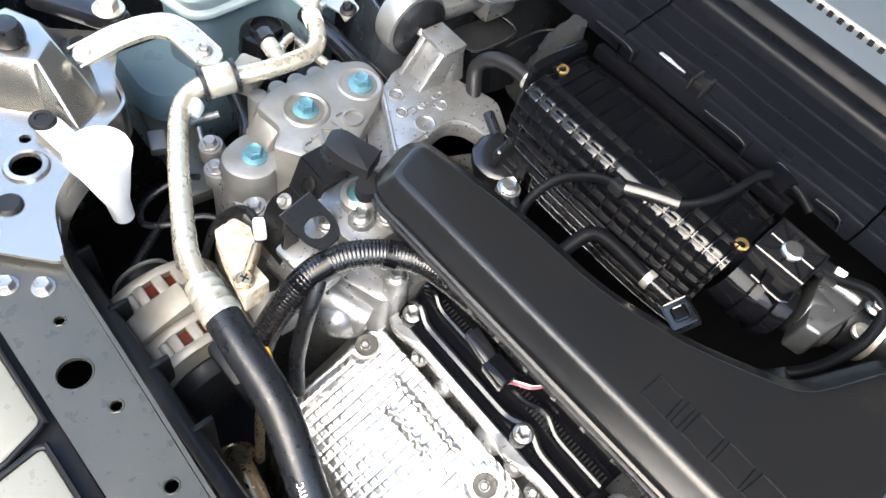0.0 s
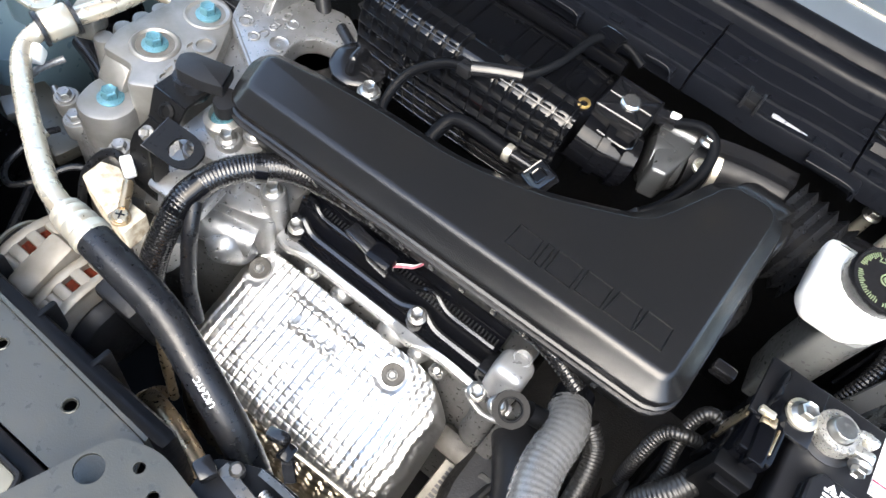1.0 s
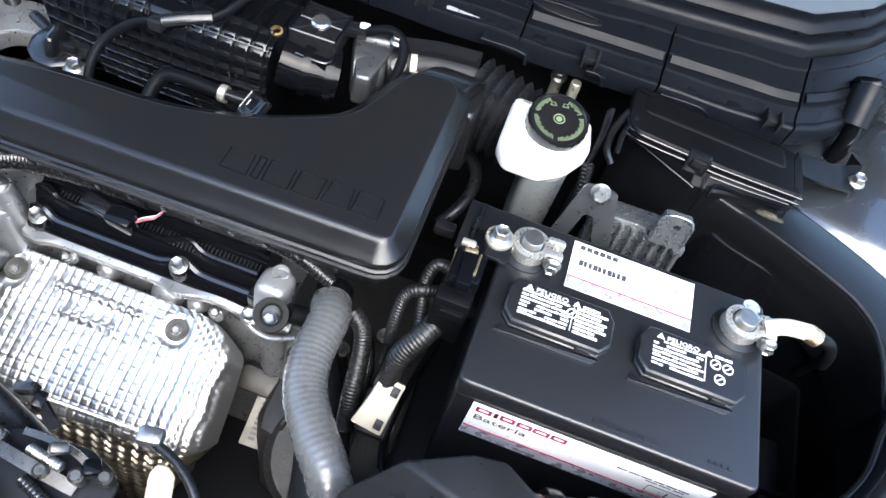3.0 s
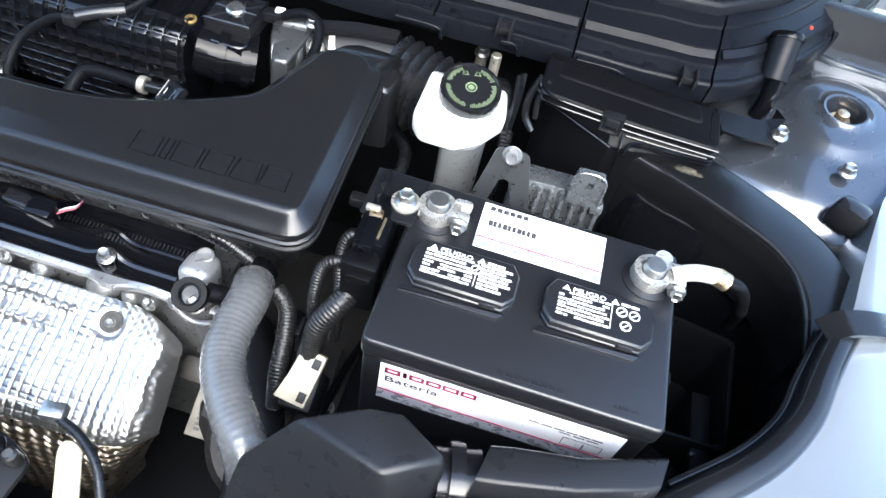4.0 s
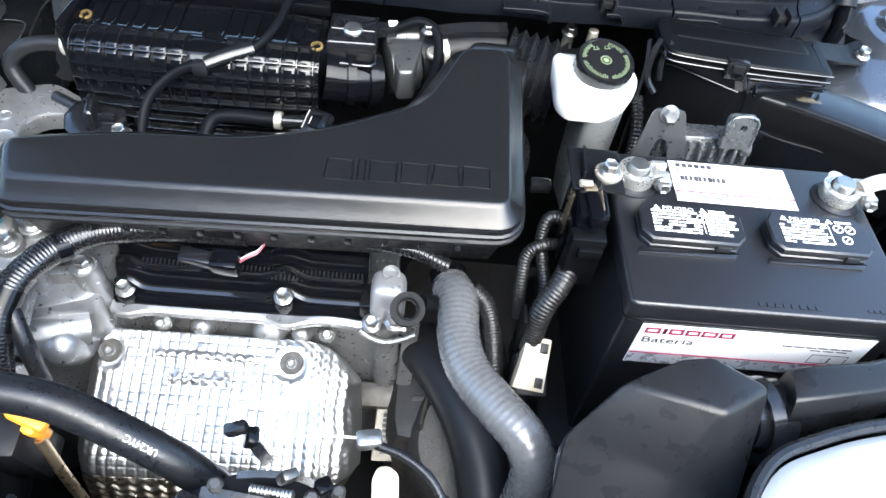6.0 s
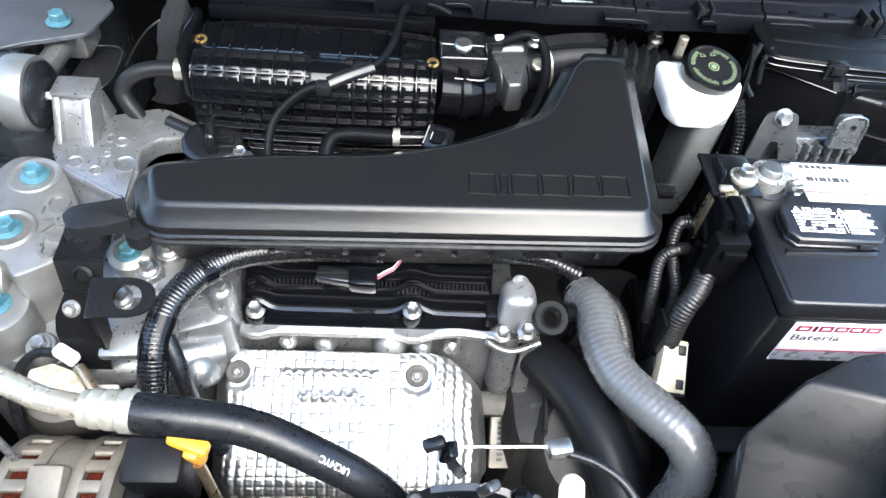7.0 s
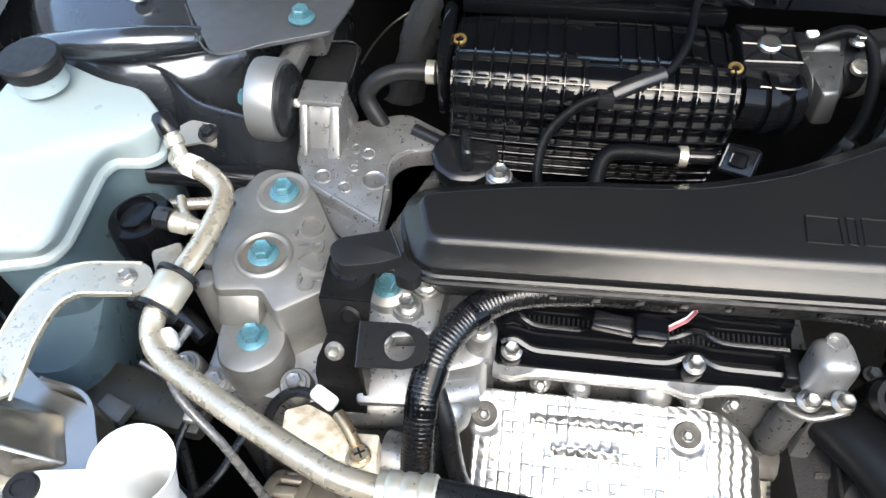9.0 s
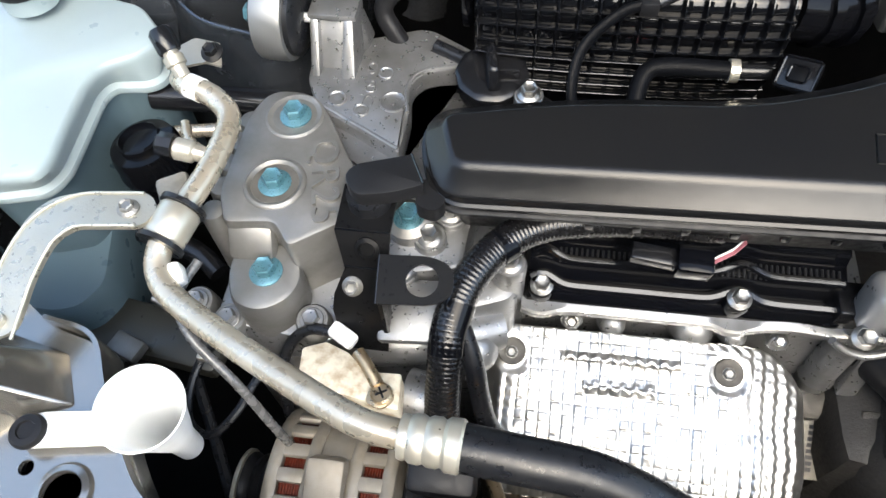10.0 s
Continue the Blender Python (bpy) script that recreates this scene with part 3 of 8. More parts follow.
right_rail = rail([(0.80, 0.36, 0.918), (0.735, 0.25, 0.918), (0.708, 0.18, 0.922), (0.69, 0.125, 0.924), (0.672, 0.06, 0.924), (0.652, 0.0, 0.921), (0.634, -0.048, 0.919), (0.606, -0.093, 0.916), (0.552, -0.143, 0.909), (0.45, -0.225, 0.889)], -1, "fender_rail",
                  "fender edge in car paint lightened for the pale sky")
part("weatherstrip", tube([(0.66, 0.062, 0.917), (0.645, 0.036, 0.919), (0.628, -0.004, 0.918), (0.612, -0.046, 0.916), (0.582, -0.088, 0.912), (0.532, -0.131, 0.906), (0.46, -0.185, 0.894)], 0.0128, 18), BLACK, right_rail, "black rubber weatherstrip")
part("weatherstrip_base", tube([(0.642, 0.056, 0.910), (0.628, 0.03, 0.911), (0.611, -0.008, 0.911), (0.596, -0.046, 0.909), (0.567, -0.082, 0.906), (0.518, -0.122, 0.90)], 0.0035), BLACK, right_rail)
part("clamp_strap", strip([(0.628, 0.036, 0.924), (0.642, 0.043, 0.934), (0.668, 0.050, 0.936), (0.685, 0.055, 0.931)], 0.024, 0.004, (-0.3, 1, 0)), BLACK, right_rail)
part("strap_plate", box((0.71, 0.045, 0.938), (0.05, 0.05, 0.003), 0.001, (0, -4, 18)), SKY_PAINT, right_rail, "clip plate with a slot, in the sky-lightened paint")
part("strap_slot", box((0.70, 0.028, 0.9405), (0.014, 0.006, 0.002), 0.0006, (0, -4, 18)), MATTE, right_rail)
left_rail = rail([(-0.50, -0.42, 0.86), (-0.66, -0.2, 0.9), (-0.72, 0.1, 0.91), (-0.76, 0.36, 0.92)], -1, "fender_rail", "dark blue-grey fender edge")


def tower_pressing():
    t = thing("inner_fender_pressing", (-0.5, 0.25, 0.8), "dark blue-grey pressed inner fender panel beside the tank", "car body", kind="structure")
    part("skirt", loft([[(-0.62, 0.24, 0.87), (-0.52, 0.205, 0.866), (-0.477, 0.17, 0.862), (-0.425, 0.158, 0.858), (-0.36, 0.2, 0.80)],
                        [(-0.62, 0.20, 0.72), (-0.52, 0.17, 0.72), (-0.477, 0.14, 0.72), (-0.425, 0.13, 0.72), (-0.36, 0.15, 0.70)]], ring_closed=False, cap0=False, cap1=False), PAINT, t)
    part("skirt_edge", tube([(-0.62, 0.24, 0.87), (-0.55, 0.212, 0.868), (-0.52, 0.203, 0.866), (-0.477, 0.168, 0.862), (-0.425, 0.156, 0.858)], 0.0022, 8), PAINT, t)
    out = rounded([(-0.54, 0.36), (-0.513, 0.273), (-0.462, 0.197), (-0.358, 0.240), (-0.345, 0.30), (-0.43, 0.38)], 0.012)
    part("shelf", plate(out, 0.8925, 0.896, 0.001), DULL_PAINT, t)
    part("shelf_edge", tube([(-0.513, 0.27, 0.8962), (-0.464, 0.199, 0.8962), (-0.41, 0.219, 0.8962), (-0.36, 0.241, 0.8962)], 0.0010, 6), DULL_PAINT, t)
    part("flange", plate(rounded([(-0.384, 0.29), (-0.39, 0.22), (-0.349, 0.219), (-0.342, 0.29)], 0.01), 0.842, 0.845, 0.001), MATTE, t)
    part("flange_edge", tube([(-0.383, 0.292, 0.846), (-0.348, 0.288, 0.846), (-0.347, 0.222, 0.846), (-0.372, 0.219, 0.846)], 0.0012, 6), PAINT, t)
    part("bead", tube([(-0.66, 0.21, 0.885), (-0.60, 0.20, 0.893), (-0.55, 0.205, 0.895), (-0.50, 0.225, 0.888), (-0.45, 0.26, 0.87)], 0.014, 16, radius=lambda k: 0.016 * max(0.05, math.sin(math.pi * k)) ** 0.5), PAINT, t)
    bm = plate(rounded([(-0.482, 0.121), (-0.468, 0.136), (-0.445, 0.132), (-0.436, 0.107), (-0.451, 0.111), (-0.466, 0.105)], 0.003), 0.866, 0.869, 0.0008)
    part("valve_bracket", bm, ZINC, t, "small pale steel bracket")
    fix(DARK6, (-0.446, 0.118, 0.872), (0, -0.3, 1), t, "bracket_bolt")
    return t


tower_pressing()


def lagging():
    bm = B()
    rings = []
    for i in range(15):
        z = 0.80 + 0.135 * i / 14
        r = 0.018 * (1 - 0.45 * max(0, i - 8) / 6)
        rings.append([(-0.297 + 0.034 * i / 14 + r * math.cos(a * math.tau / 22) * (1 + 0.55 * noise.noise((a * 1.3, z * 120, 1))), 0.262 + 0.6 * r * math.sin(a * math.tau / 22) * (1 + 0.5 * noise.noise((a, z * 120, 5))), z + 0.004 * noise.noise((a * 2, z * 90, 3))) for a in range(22)])
    loft(rings, bm)
    solo("pipe_lagging", bm, FOAM, "torn grey foam lagging round a firewall pipe", "insulation")
    solo("ground_strap", tube([(-0.341, 0.27, 0.837), (-0.325, 0.272, 0.862), (-0.30, 0.27, 0.892), (-0.27, 0.285, 0.905)], 0.0011, 6), LATCH, "thin bare earth wire at the firewall", "wire")


lagging()
# engine: head, valve cover, timing cover
def cylinder_head():
    t = thing("cylinder_head", (-0.03, 0.06, 0.5), "bare cast aluminium cylinder head and block", "engine", kind="")
    prof = [(-0.02, 0.45), (-0.008, 0.66), (-0.004, 0.70), (-0.004, 0.735), (0.0, 0.742), (0.14, 0.742), (0.16, 0.45)]
    rings = [[(x, y, z) for y, z in prof] for x in (-0.2, -0.1, 0.02, 0.10)]
    part("casting", loft(rings), CAST, t)
    bm = B()
    n = 30
    rings = []
    for i in range(n + 1):
        x = -0.178 + 0.29 * i / n
        k = 0.006 * math.exp(-((x + 0.008) / 0.013) ** 2) + 0.006 * math.exp(-((x + 0.163) / 0.012) ** 2)
        lift = 0.004 * max(0, math.sin((x - 0.01) * 60)) if x > 0.01 else 0.0
        rings.append([(x, -0.012 - k, 0.734 + lift), (x, -0.0205 - k, 0.737 + lift), (x, -0.022 - k, 0.740 + lift), (x, -0.022 - k, 0.7455 + lift), (x, -0.020 - k, 0.7475 + lift), (x, -0.0125, 0.7485 + lift)])
    loft(rings, bm)
    part("upper_flange", bm, CAST, t)
    for x, y, z in ((-0.134, -0.022, 0.722), (0.033, -0.024, 0.728)):
        fix(M6, (x, y + 0.004, z), (0, -0.6, 0.8), t, "head_bolt")
    part("bolt_lug", rod((0.033, -0.006, 0.721), (0.033, -0.024, 0.727), 0.0085), CAST, t)
    part("bolt_lug", rod((-0.134, -0.002, 0.716), (-0.134, -0.0185, 0.7215), 0.0095), CAST, t)
    for x, w in ((-0.098, 0.011), (-0.03, 0.016), (0.004, 0.010)):
        part("port_swell", turned([(w * 1.2, -0.02), (w, -0.004), (w * 0.75, 0.0), (w * 0.3, 0.002)], along((x, -0.017, 0.714), (0, -0.75, 0.65)), 20), CAST, t)
    part("end_block", box((0.092, -0.010, 0.785), (0.034, 0.036, 0.05), 0.011, (-8, 0, 0), 4), SMOOTH, t)
    part("end_notch", turned([(0.0085, -0.02), (0.009, 0.0), (0.0075, 0.0012), (0.006, -0.004), (0.001, -0.004)], along((0.093, 0.002, 0.809), (0, -0.1, 1)), 20), SMOOTH, t)
    part("end_column", turned([(0.0145, -0.05), (0.0150, -0.002), (0.0165, 0.001), (0.0165, 0.004), (0.0145, 0.008), (0.0138, 0.075), (0.0150, 0.088), (0.0150, 0.10)], along((0.094, -0.013, 0.650), (-0.04, 0.02, 1)), 28), CAST, t)
    # flat web beside the column, and the edge of the seam above
    part("end_web", plate(rounded([(-0.010, -0.045), (0.006, -0.045), (0.012, 0.04), (-0.004, 0.045)], 0.003), -0.012, 0.0, 0.0015, m=flat((0.115, -0.022, 0.697), (1, -0.05, 0.05), (0, 0.25, 1))), CAST, t)
    part("seam_edge", tube([(0.066, -0.026, 0.748), (0.078, -0.030, 0.741), (0.092, -0.032, 0.738), (0.106, -0.030, 0.741), (0.122, -0.026, 0.747)], 0.0035, 10), CAST, t)
    part("drain_hole", turned([(0.014, -0.004), (0.014, 0.0), (0.012, 0.0008), (0.0115, -0.008), (0.002, -0.008)], along((0.092, -0.037, 0.633), (0, -0.6, 0.8)), 22), RUST, t, "rusty brown opening")
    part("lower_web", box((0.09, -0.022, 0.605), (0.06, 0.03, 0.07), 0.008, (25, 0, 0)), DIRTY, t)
    for p in ((0.078, -0.033, 0.772), (0.100, -0.036, 0.782)):
        fix(M8, p, (0, -0.35, 1), t, "end_bolt")
    # number tag below the right end
    mt = flat((0.122, -0.088, 0.588), (0.03, 0.82, 0.55), (-1, 0, 0.2))
    part("tag_plate", plate(rounded([(-0.004, -0.003), (0.05, -0.003), (0.082, 0.0), (0.084, 0.012), (0.056, 0.014), (0.052, 0.036), (-0.004, 0.036)], 0.002), -0.006, 0.0, 0.001, m=mt), TAGGED, t, "dull stamped engine number plate")
    lettering("tag_writing", "QR25", 0.013, mt @ pose(0.004, 0.003, 0.0001), INK, t, 0.0002)
    bars("tag_bars", [(0.004 + k * 0.0058, 0.021, 0.0036, 0.007) for k in range(8)], mt, INK, t)
    return t


head = cylinder_head()


def valve_cover():
    t = thing("valve_cover", (-0.035, 0.06, 0.74), "black ribbed plastic valve cover", "valve cover")
    prof = [(-0.0155, 0.746), (-0.0155, 0.754), (-0.011, 0.760), (0.002, 0.762), (0.008, 0.778), (0.022, 0.782), (0.026, 0.793), (0.044, 0.797), (0.05, 0.808), (0.13, 0.815), (0.15, 0.75)]
    rings = [[(x, y, z) for y, z in prof] for x in (-0.178, -0.174, 0.066, 0.07)]
    rings[0] = [(x, y + 0.004, z - 0.004) for x, y, z in rings[0]]
    part("cover", loft(rings), GLOSSY, t)
    # long ribs, arching over the bolt bosses
    for y0, z0, r in ((-0.0075, 0.7635, 0.0048), (0.007, 0.7805, 0.0036), (0.025, 0.796, 0.0040), (0.049, 0.810, 0.0045)):
        pts = []
        for i in range(41):
            x = -0.172 + 0.238 * i / 40
            k = math.exp(-((x + 0.01) / 0.014) ** 2) + math.exp(-((x + 0.163) / 0.012) ** 2)
            pts.append((x, y0 + 0.006 * k, z0 + 0.006 * k))
        part("rib", tube(pts, r, 8, 0.004), RIB, t)
    bm = B()
    for i in range(52):
        box((-0.15 + i * 0.0042, 0.012, 0.7792), (0.0018, 0.013, 0.002), 0.0004, (12, 0, 0), 1, bm)
    part("grille_strip", bm, MATTE, t, "dull finely ribbed strip")
    for x, z in ((-0.163, 0.764), (-0.010, 0.771)):
        part("bolt_boss", turned([(0.012, -0.03), (0.0115, -0.004), (0.010, 0)], along((x, -0.009, z), (0, -0.25, 1)), 20), GLOSSY, t)
        fix(M8, (x, -0.009, z), (0, -0.25, 1), t, "cover_bolt")
    part("end_step", box((0.078, 0.0, 0.758), (0.028, 0.03, 0.03), 0.003), BLACK, t)
    return t


valve_cover()


def timing_cover():
    t = thing("timing_cover", (-0.29, 0.0, 0.6), "grey cast aluminium timing cover with bolts", "engine cover")
    out = rounded([(-0.42, -0.075), (-0.33, -0.085), (-0.25, -0.055), (-0.182, -0.03), (-0.175, 0.12), (-0.30, 0.16), (-0.42, 0.10)], 0.012)
    part("casting", plate(out, 0.45, 0.775, 0.01), CAST, t)
    out = rounded([(-0.298, -0.030), (-0.286, -0.042), (-0.225, -0.03), (-0.215, 0.10), (-0.305, 0.10)], 0.008)
    part("upper_casting", plate(out, 0.76, 0.818, 0.003, slope=(0, 0.06)), CAST, t)
    part("column", turned([(0.015, -0.13), (0.013, -0.03), (0.0135, -0.004), (0.012, 0)], along((-0.19, -0.014, 0.803), (0, -0.1, 1)), 20), CAST, t)
    fix(M8, (-0.19, -0.014, 0.803), (0, -0.1, 1), t, "column_bolt")
    part("web", box((-0.212, -0.01, 0.73), (0.04, 0.012, 0.12), 0.004, (0, 0, 10)), CAST, t)
    for p in ((-0.251, -0.011, 0.826), (-0.238, 0.012, 0.826), (-0.27, -0.035, 0.815)):
        part("pad", turned([(0.013, -0.012), (0.0125, -0.001), (0.0115, 0)], along(p, (0, -0.1, 1)), 20), CAST, t)
        fix(M8, p, (0, -0.1, 1), t, "cover_bolt")
    part("sensor_ring", turned([(0.019, -0.01), (0.019, 0.012), (0.013, 0.016), (0.011, 0.004)], along((-0.268, 0.002, 0.822), (0, -0.15, 1)), 28), CAST_PALE, t)
    fix(BLUE, (-0.268, 0.002, 0.83), (0, -0.1, 1), t, "blue_bolt")
    for x, y, z in ((-0.435, -0.06, 0.777), (-0.405, -0.072, 0.777), (-0.335, -0.072, 0.79)):
        part("pad", turned([(0.014, -0.02), (0.0135, -0.002), (0.012, 0)], along((x, y, z), (0, -0.12, 1)), 20), CAST_PALE, t)
        fix(DULL10, (x, y, z), (0, -0.12, 1), t, "bolt")
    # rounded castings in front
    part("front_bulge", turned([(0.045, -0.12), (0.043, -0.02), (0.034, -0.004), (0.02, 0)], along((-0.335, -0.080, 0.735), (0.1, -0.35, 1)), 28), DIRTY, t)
    part("sloping_face", box((-0.252, -0.060, 0.797), (0.064, 0.048, 0.012), 0.004, (14, 0, 4)), CAST, t)
    part("front_rib", tube([(-0.30, -0.066, 0.742), (-0.26, -0.060, 0.744), (-0.225, -0.05, 0.742), (-0.196, -0.036, 0.735)], 0.020, 18), CAST, t)
    part("nose", turned([(0.024, -0.05), (0.021, -0.016), (0.016, -0.006), (0.008, -0.001), (0.002, 0.0)], along((-0.212, -0.070, 0.750), (0.1, -0.6, 0.8)), 28), CAST, t)
    return t


timing_cover()


def engine_mount():
    t = thing("engine_mount", (-0.37, 0.02, 0.7), "pale cast aluminium engine mount with three blue bolts", "engine mount")
    out = rounded([(-0.402, -0.026), (-0.365, -0.022), (-0.349, -0.042), (-0.312, -0.016), (-0.312, 0.03), (-0.345, 0.085), (-0.365, 0.108), (-0.40, 0.108), (-0.412, 0.08), (-0.414, 0.0)],
                  [0.006, 0.006, 0.006, 0.008, 0.01, 0.02, 0.02, 0.02, 0.015, 0.012])
    part("casting", plate(out, 0.76, 0.8455, 0.004), CAST_PALE, t)
    out = rounded([(-0.403, -0.048), (-0.392, -0.076), (-0.368, -0.082), (-0.347, -0.068), (-0.342, -0.045), (-0.36, -0.02), (-0.40, -0.02)], 0.016)
    part("lower_lobe", plate(out, 0.73, 0.815, 0.006), CAST_PALE, t)
    part("lobe_web", box((-0.385, -0.026, 0.822), (0.036, 0.016, 0.03), 0.005, (-35, 0, 0)), CAST_PALE, t)
    # scalloped ribs on the outer flank
    for i in range(5):
        y = -0.014 + i * 0.0225
        part("flank_rib", turned([(0.0115, -0.075), (0.0105, -0.006), (0.009, -0.001), (0.006, 0.0)], along((-0.4145 + 0.0003 * i * i, y, 0.843), (0, 0, 1)), 18), CAST_PALE, t)
    part("counterbore", turned([(0.026, -0.006), (0.0245, 0.0006), (0.0228, 0.0024), (0.0212, 0.0028), (0.020, 0.0022), (0.0185, 0.0004), (0.012, 0.0002)], along((-0.372, 0.012, 0.845), (0, 0, 1)), 36), CAST_PALE, t)
    part("dirt_ring", turned([(0.0182, 0.0), (0.0182, 0.0009), (0.011, 0.0010), (0.002, 0.0010)], along((-0.372, 0.012, 0.845), (0, 0, 1)), 36), CAST_GRIMY, t, "grimy recess round the bolt")
    part("upper_seat", turned([(0.024, -0.006), (0.024, 0.001), (0.022, 0.002), (0.018, 0.0005), (0.01, 0.0)], along((-0.373, 0.08, 0.845), (0, 0, 1)), 30), CAST_PALE, t)
    for p in ((-0.372, 0.08, 0.846), (-0.372, 0.012, 0.8455), (-0.371, -0.048, 0.815)):
        fix(BLUE, p, (0, 0, 1), t, "blue_bolt", 12, "pale blue hexagon bolt")
    lettering("casting_mark", "QR25", 0.031, flat((-0.3525, 0.056, 0.8452), (0.22, -1, 0), (1, 0.22, 0)), CAST_PALE, t, 0.0032, "raised casting letters", 0.078)
    return t


engine_mount()


def upper_mount():
    t = thing("mount_bracket", (-0.30, 0.12, 0.72), "cast aluminium upper mount bracket with an upright arm", "mount bracket")
    out = rounded([(-0.357, 0.094), (-0.283, 0.052), (-0.281, 0.095), (-0.286, 0.126), (-0.274, 0.142), (-0.246, 0.147), (-0.234, 0.152), (-0.236, 0.170), (-0.281, 0.196), (-0.331, 0.178), (-0.378, 0.19), (-0.374, 0.125)],
                  [0.004, 0.004, 0.01, 0.012, 0.014, 0.004, 0.004, 0.006, 0.012, 0.008, 0.006, 0.008])
    part("casting", plate(out, 0.822, 0.842, 0.0028), CAST, t)
    part("lower_casting", plate(grown(out, -0.010), 0.755, 0.824, 0.001), CAST, t)
    # stepped ledge in front, and the raised lip along the platform
    ledge = rounded([(-0.378, 0.088), (-0.335, 0.055), (-0.288, 0.022), (-0.279, 0.058), (-0.352, 0.102)], 0.005)
    part("ledge", plate(ledge, 0.77, 0.829, 0.004), CAST, t)
    part("lip", tube([(-0.353, 0.0955, 0.8415), (-0.32, 0.0765, 0.8415), (-0.285, 0.0565, 0.8415)], 0.0022, 8), CAST, t)
    part("rim_lip", tube([(-0.2835, 0.095, 0.8415), (-0.2875, 0.125, 0.8415), (-0.2755, 0.1435, 0.8415), (-0.247, 0.1495, 0.8415), (-0.237, 0.154, 0.8415)], 0.0022, 8), CAST, t)
    # leaning upright: a channel between two flanges
    def slab(name, low, high, mat, bev=0.0022):
        bm = loft([[Vector((*p, 0.8405)) for p in low], [Vector((p[0] + 0.0044, p[1] - 0.012, 0.8803)) for p in high]])
        bmesh.ops.recalc_face_normals(bm, faces=bm.faces)
        bmesh.ops.bevel(bm, geom=bm.edges[:], offset=bev, segments=2, profile=0.5, affect="EDGES")
        part(name, bm, mat, t)
    slab("upright", [(-0.366, 0.138), (-0.337, 0.137), (-0.333, 0.19), (-0.37, 0.192)], [(-0.372, 0.178), (-0.342, 0.177), (-0.340, 0.199), (-0.373, 0.20)], CAST)
    slab("upright_flange", [(-0.3715, 0.128), (-0.3635, 0.127), (-0.362, 0.17), (-0.373, 0.175)], [(-0.3765, 0.168), (-0.3685, 0.167), (-0.3685, 0.195), (-0.3775, 0.196)], CAST)
    slab("upright_flange", [(-0.3455, 0.126), (-0.333, 0.126), (-0.330, 0.178), (-0.343, 0.17)], [(-0.3475, 0.167), (-0.3395, 0.167), (-0.3365, 0.196), (-0.345, 0.195)], CAST)
    slab("gusset", [(-0.336, 0.152), (-0.327, 0.168), (-0.326, 0.186), (-0.336, 0.19)], [(-0.3425, 0.176), (-0.3385, 0.182), (-0.3385, 0.194), (-0.3425, 0.198)], CAST)
    part("top_lip", box((-0.3526, 0.170, 0.8813), (0.041, 0.030, 0.006), 0.002), CAST, t)
    part("locating_pin", box((-0.3745, 0.158, 0.8785), (0.008, 0.008, 0.008), 0.0015, (-42, 0, 0)), CAST, t)
    for x, y, r in ((-0.344, 0.105, 0.0085), (-0.297, 0.105, 0.0115), (-0.322, 0.094, 0.0068), (-0.308, 0.137, 0.0068), (-0.318, 0.118, 0.0045)):
        part("stud_ring", turned([(r, -0.002), (r, 0.0012), (r * 0.88, 0.0016), (r * 0.74, 0.0004), (r * 0.36, 0.0004), (r * 0.3, -0.001), (r * 0.1, -0.001)], along((x, y, 0.8418), (0, 0, 1)), 24), CAST, t)
    lettering("casting_mark", "O R C", 0.013, flat((-0.326, 0.15, 0.8421), (0.08, -1, 0), (1, 0.08, 0)), CAST, t, 0.0009, "raised casting letters", 0.05)
    return t


upper_mount()


def torque_rod():
    t = thing("torque_rod", (-0.405, 0.165, 0.84), "round aluminium torque rod bushing with black rubber core", "torque rod")
    ax = along((-0.4145, 0.166, 0.874), (1, -0.03, 0))
    part("sleeve", turned([(0.030, 0), (0.037, 0.0015), (0.038, 0.006), (0.038, 0.0235), (0.037, 0.027), (0.033, 0.0275), (0.031, 0.0245), (0.01, 0.0245)], ax, 40), TURNED, t)
    part("core", turned([(0.033, 0.024), (0.0335, 0.032), (0.028, 0.036), (0.02, 0.038), (0.014, 0.039)], ax, 32), RUBBER, t)
    part("core_end", turned([(0.026, -0.004), (0.027, 0.002), (0.01, 0.004)], ax, 32), RUBBER, t)
    part("bolt_sleeve", rod((-0.419, 0.165, 0.874), (-0.408, 0.165, 0.874), 0.012), CAST, t)
    fix(BLUE, (-0.419, 0.165, 0.874), (-1, 0.03, 0), t, "blue_bolt")
    part("arm", tube([(-0.40, 0.20, 0.87), (-0.398, 0.24, 0.868), (-0.397, 0.288, 0.866)], 0.02, flat=0.6), CAST, t)
    part("arm_lug", box((-0.397, 0.285, 0.862), (0.05, 0.05, 0.03), 0.008), CAST, t)
    fix(BLUE, (-0.390, 0.256, 0.899), (0, 0, 1), t, "blue_bolt")
    part("stay", tube([(-0.52, 0.118, 0.815), (-0.43, 0.122, 0.812), (-0.35, 0.125, 0.805)], 0.012), BLACK, t)
    part("stay_thin", tube([(-0.50, 0.09, 0.80), (-0.43, 0.102, 0.80), (-0.36, 0.112, 0.80)], 0.006), PIPE, t)
    return t


torque_rod()


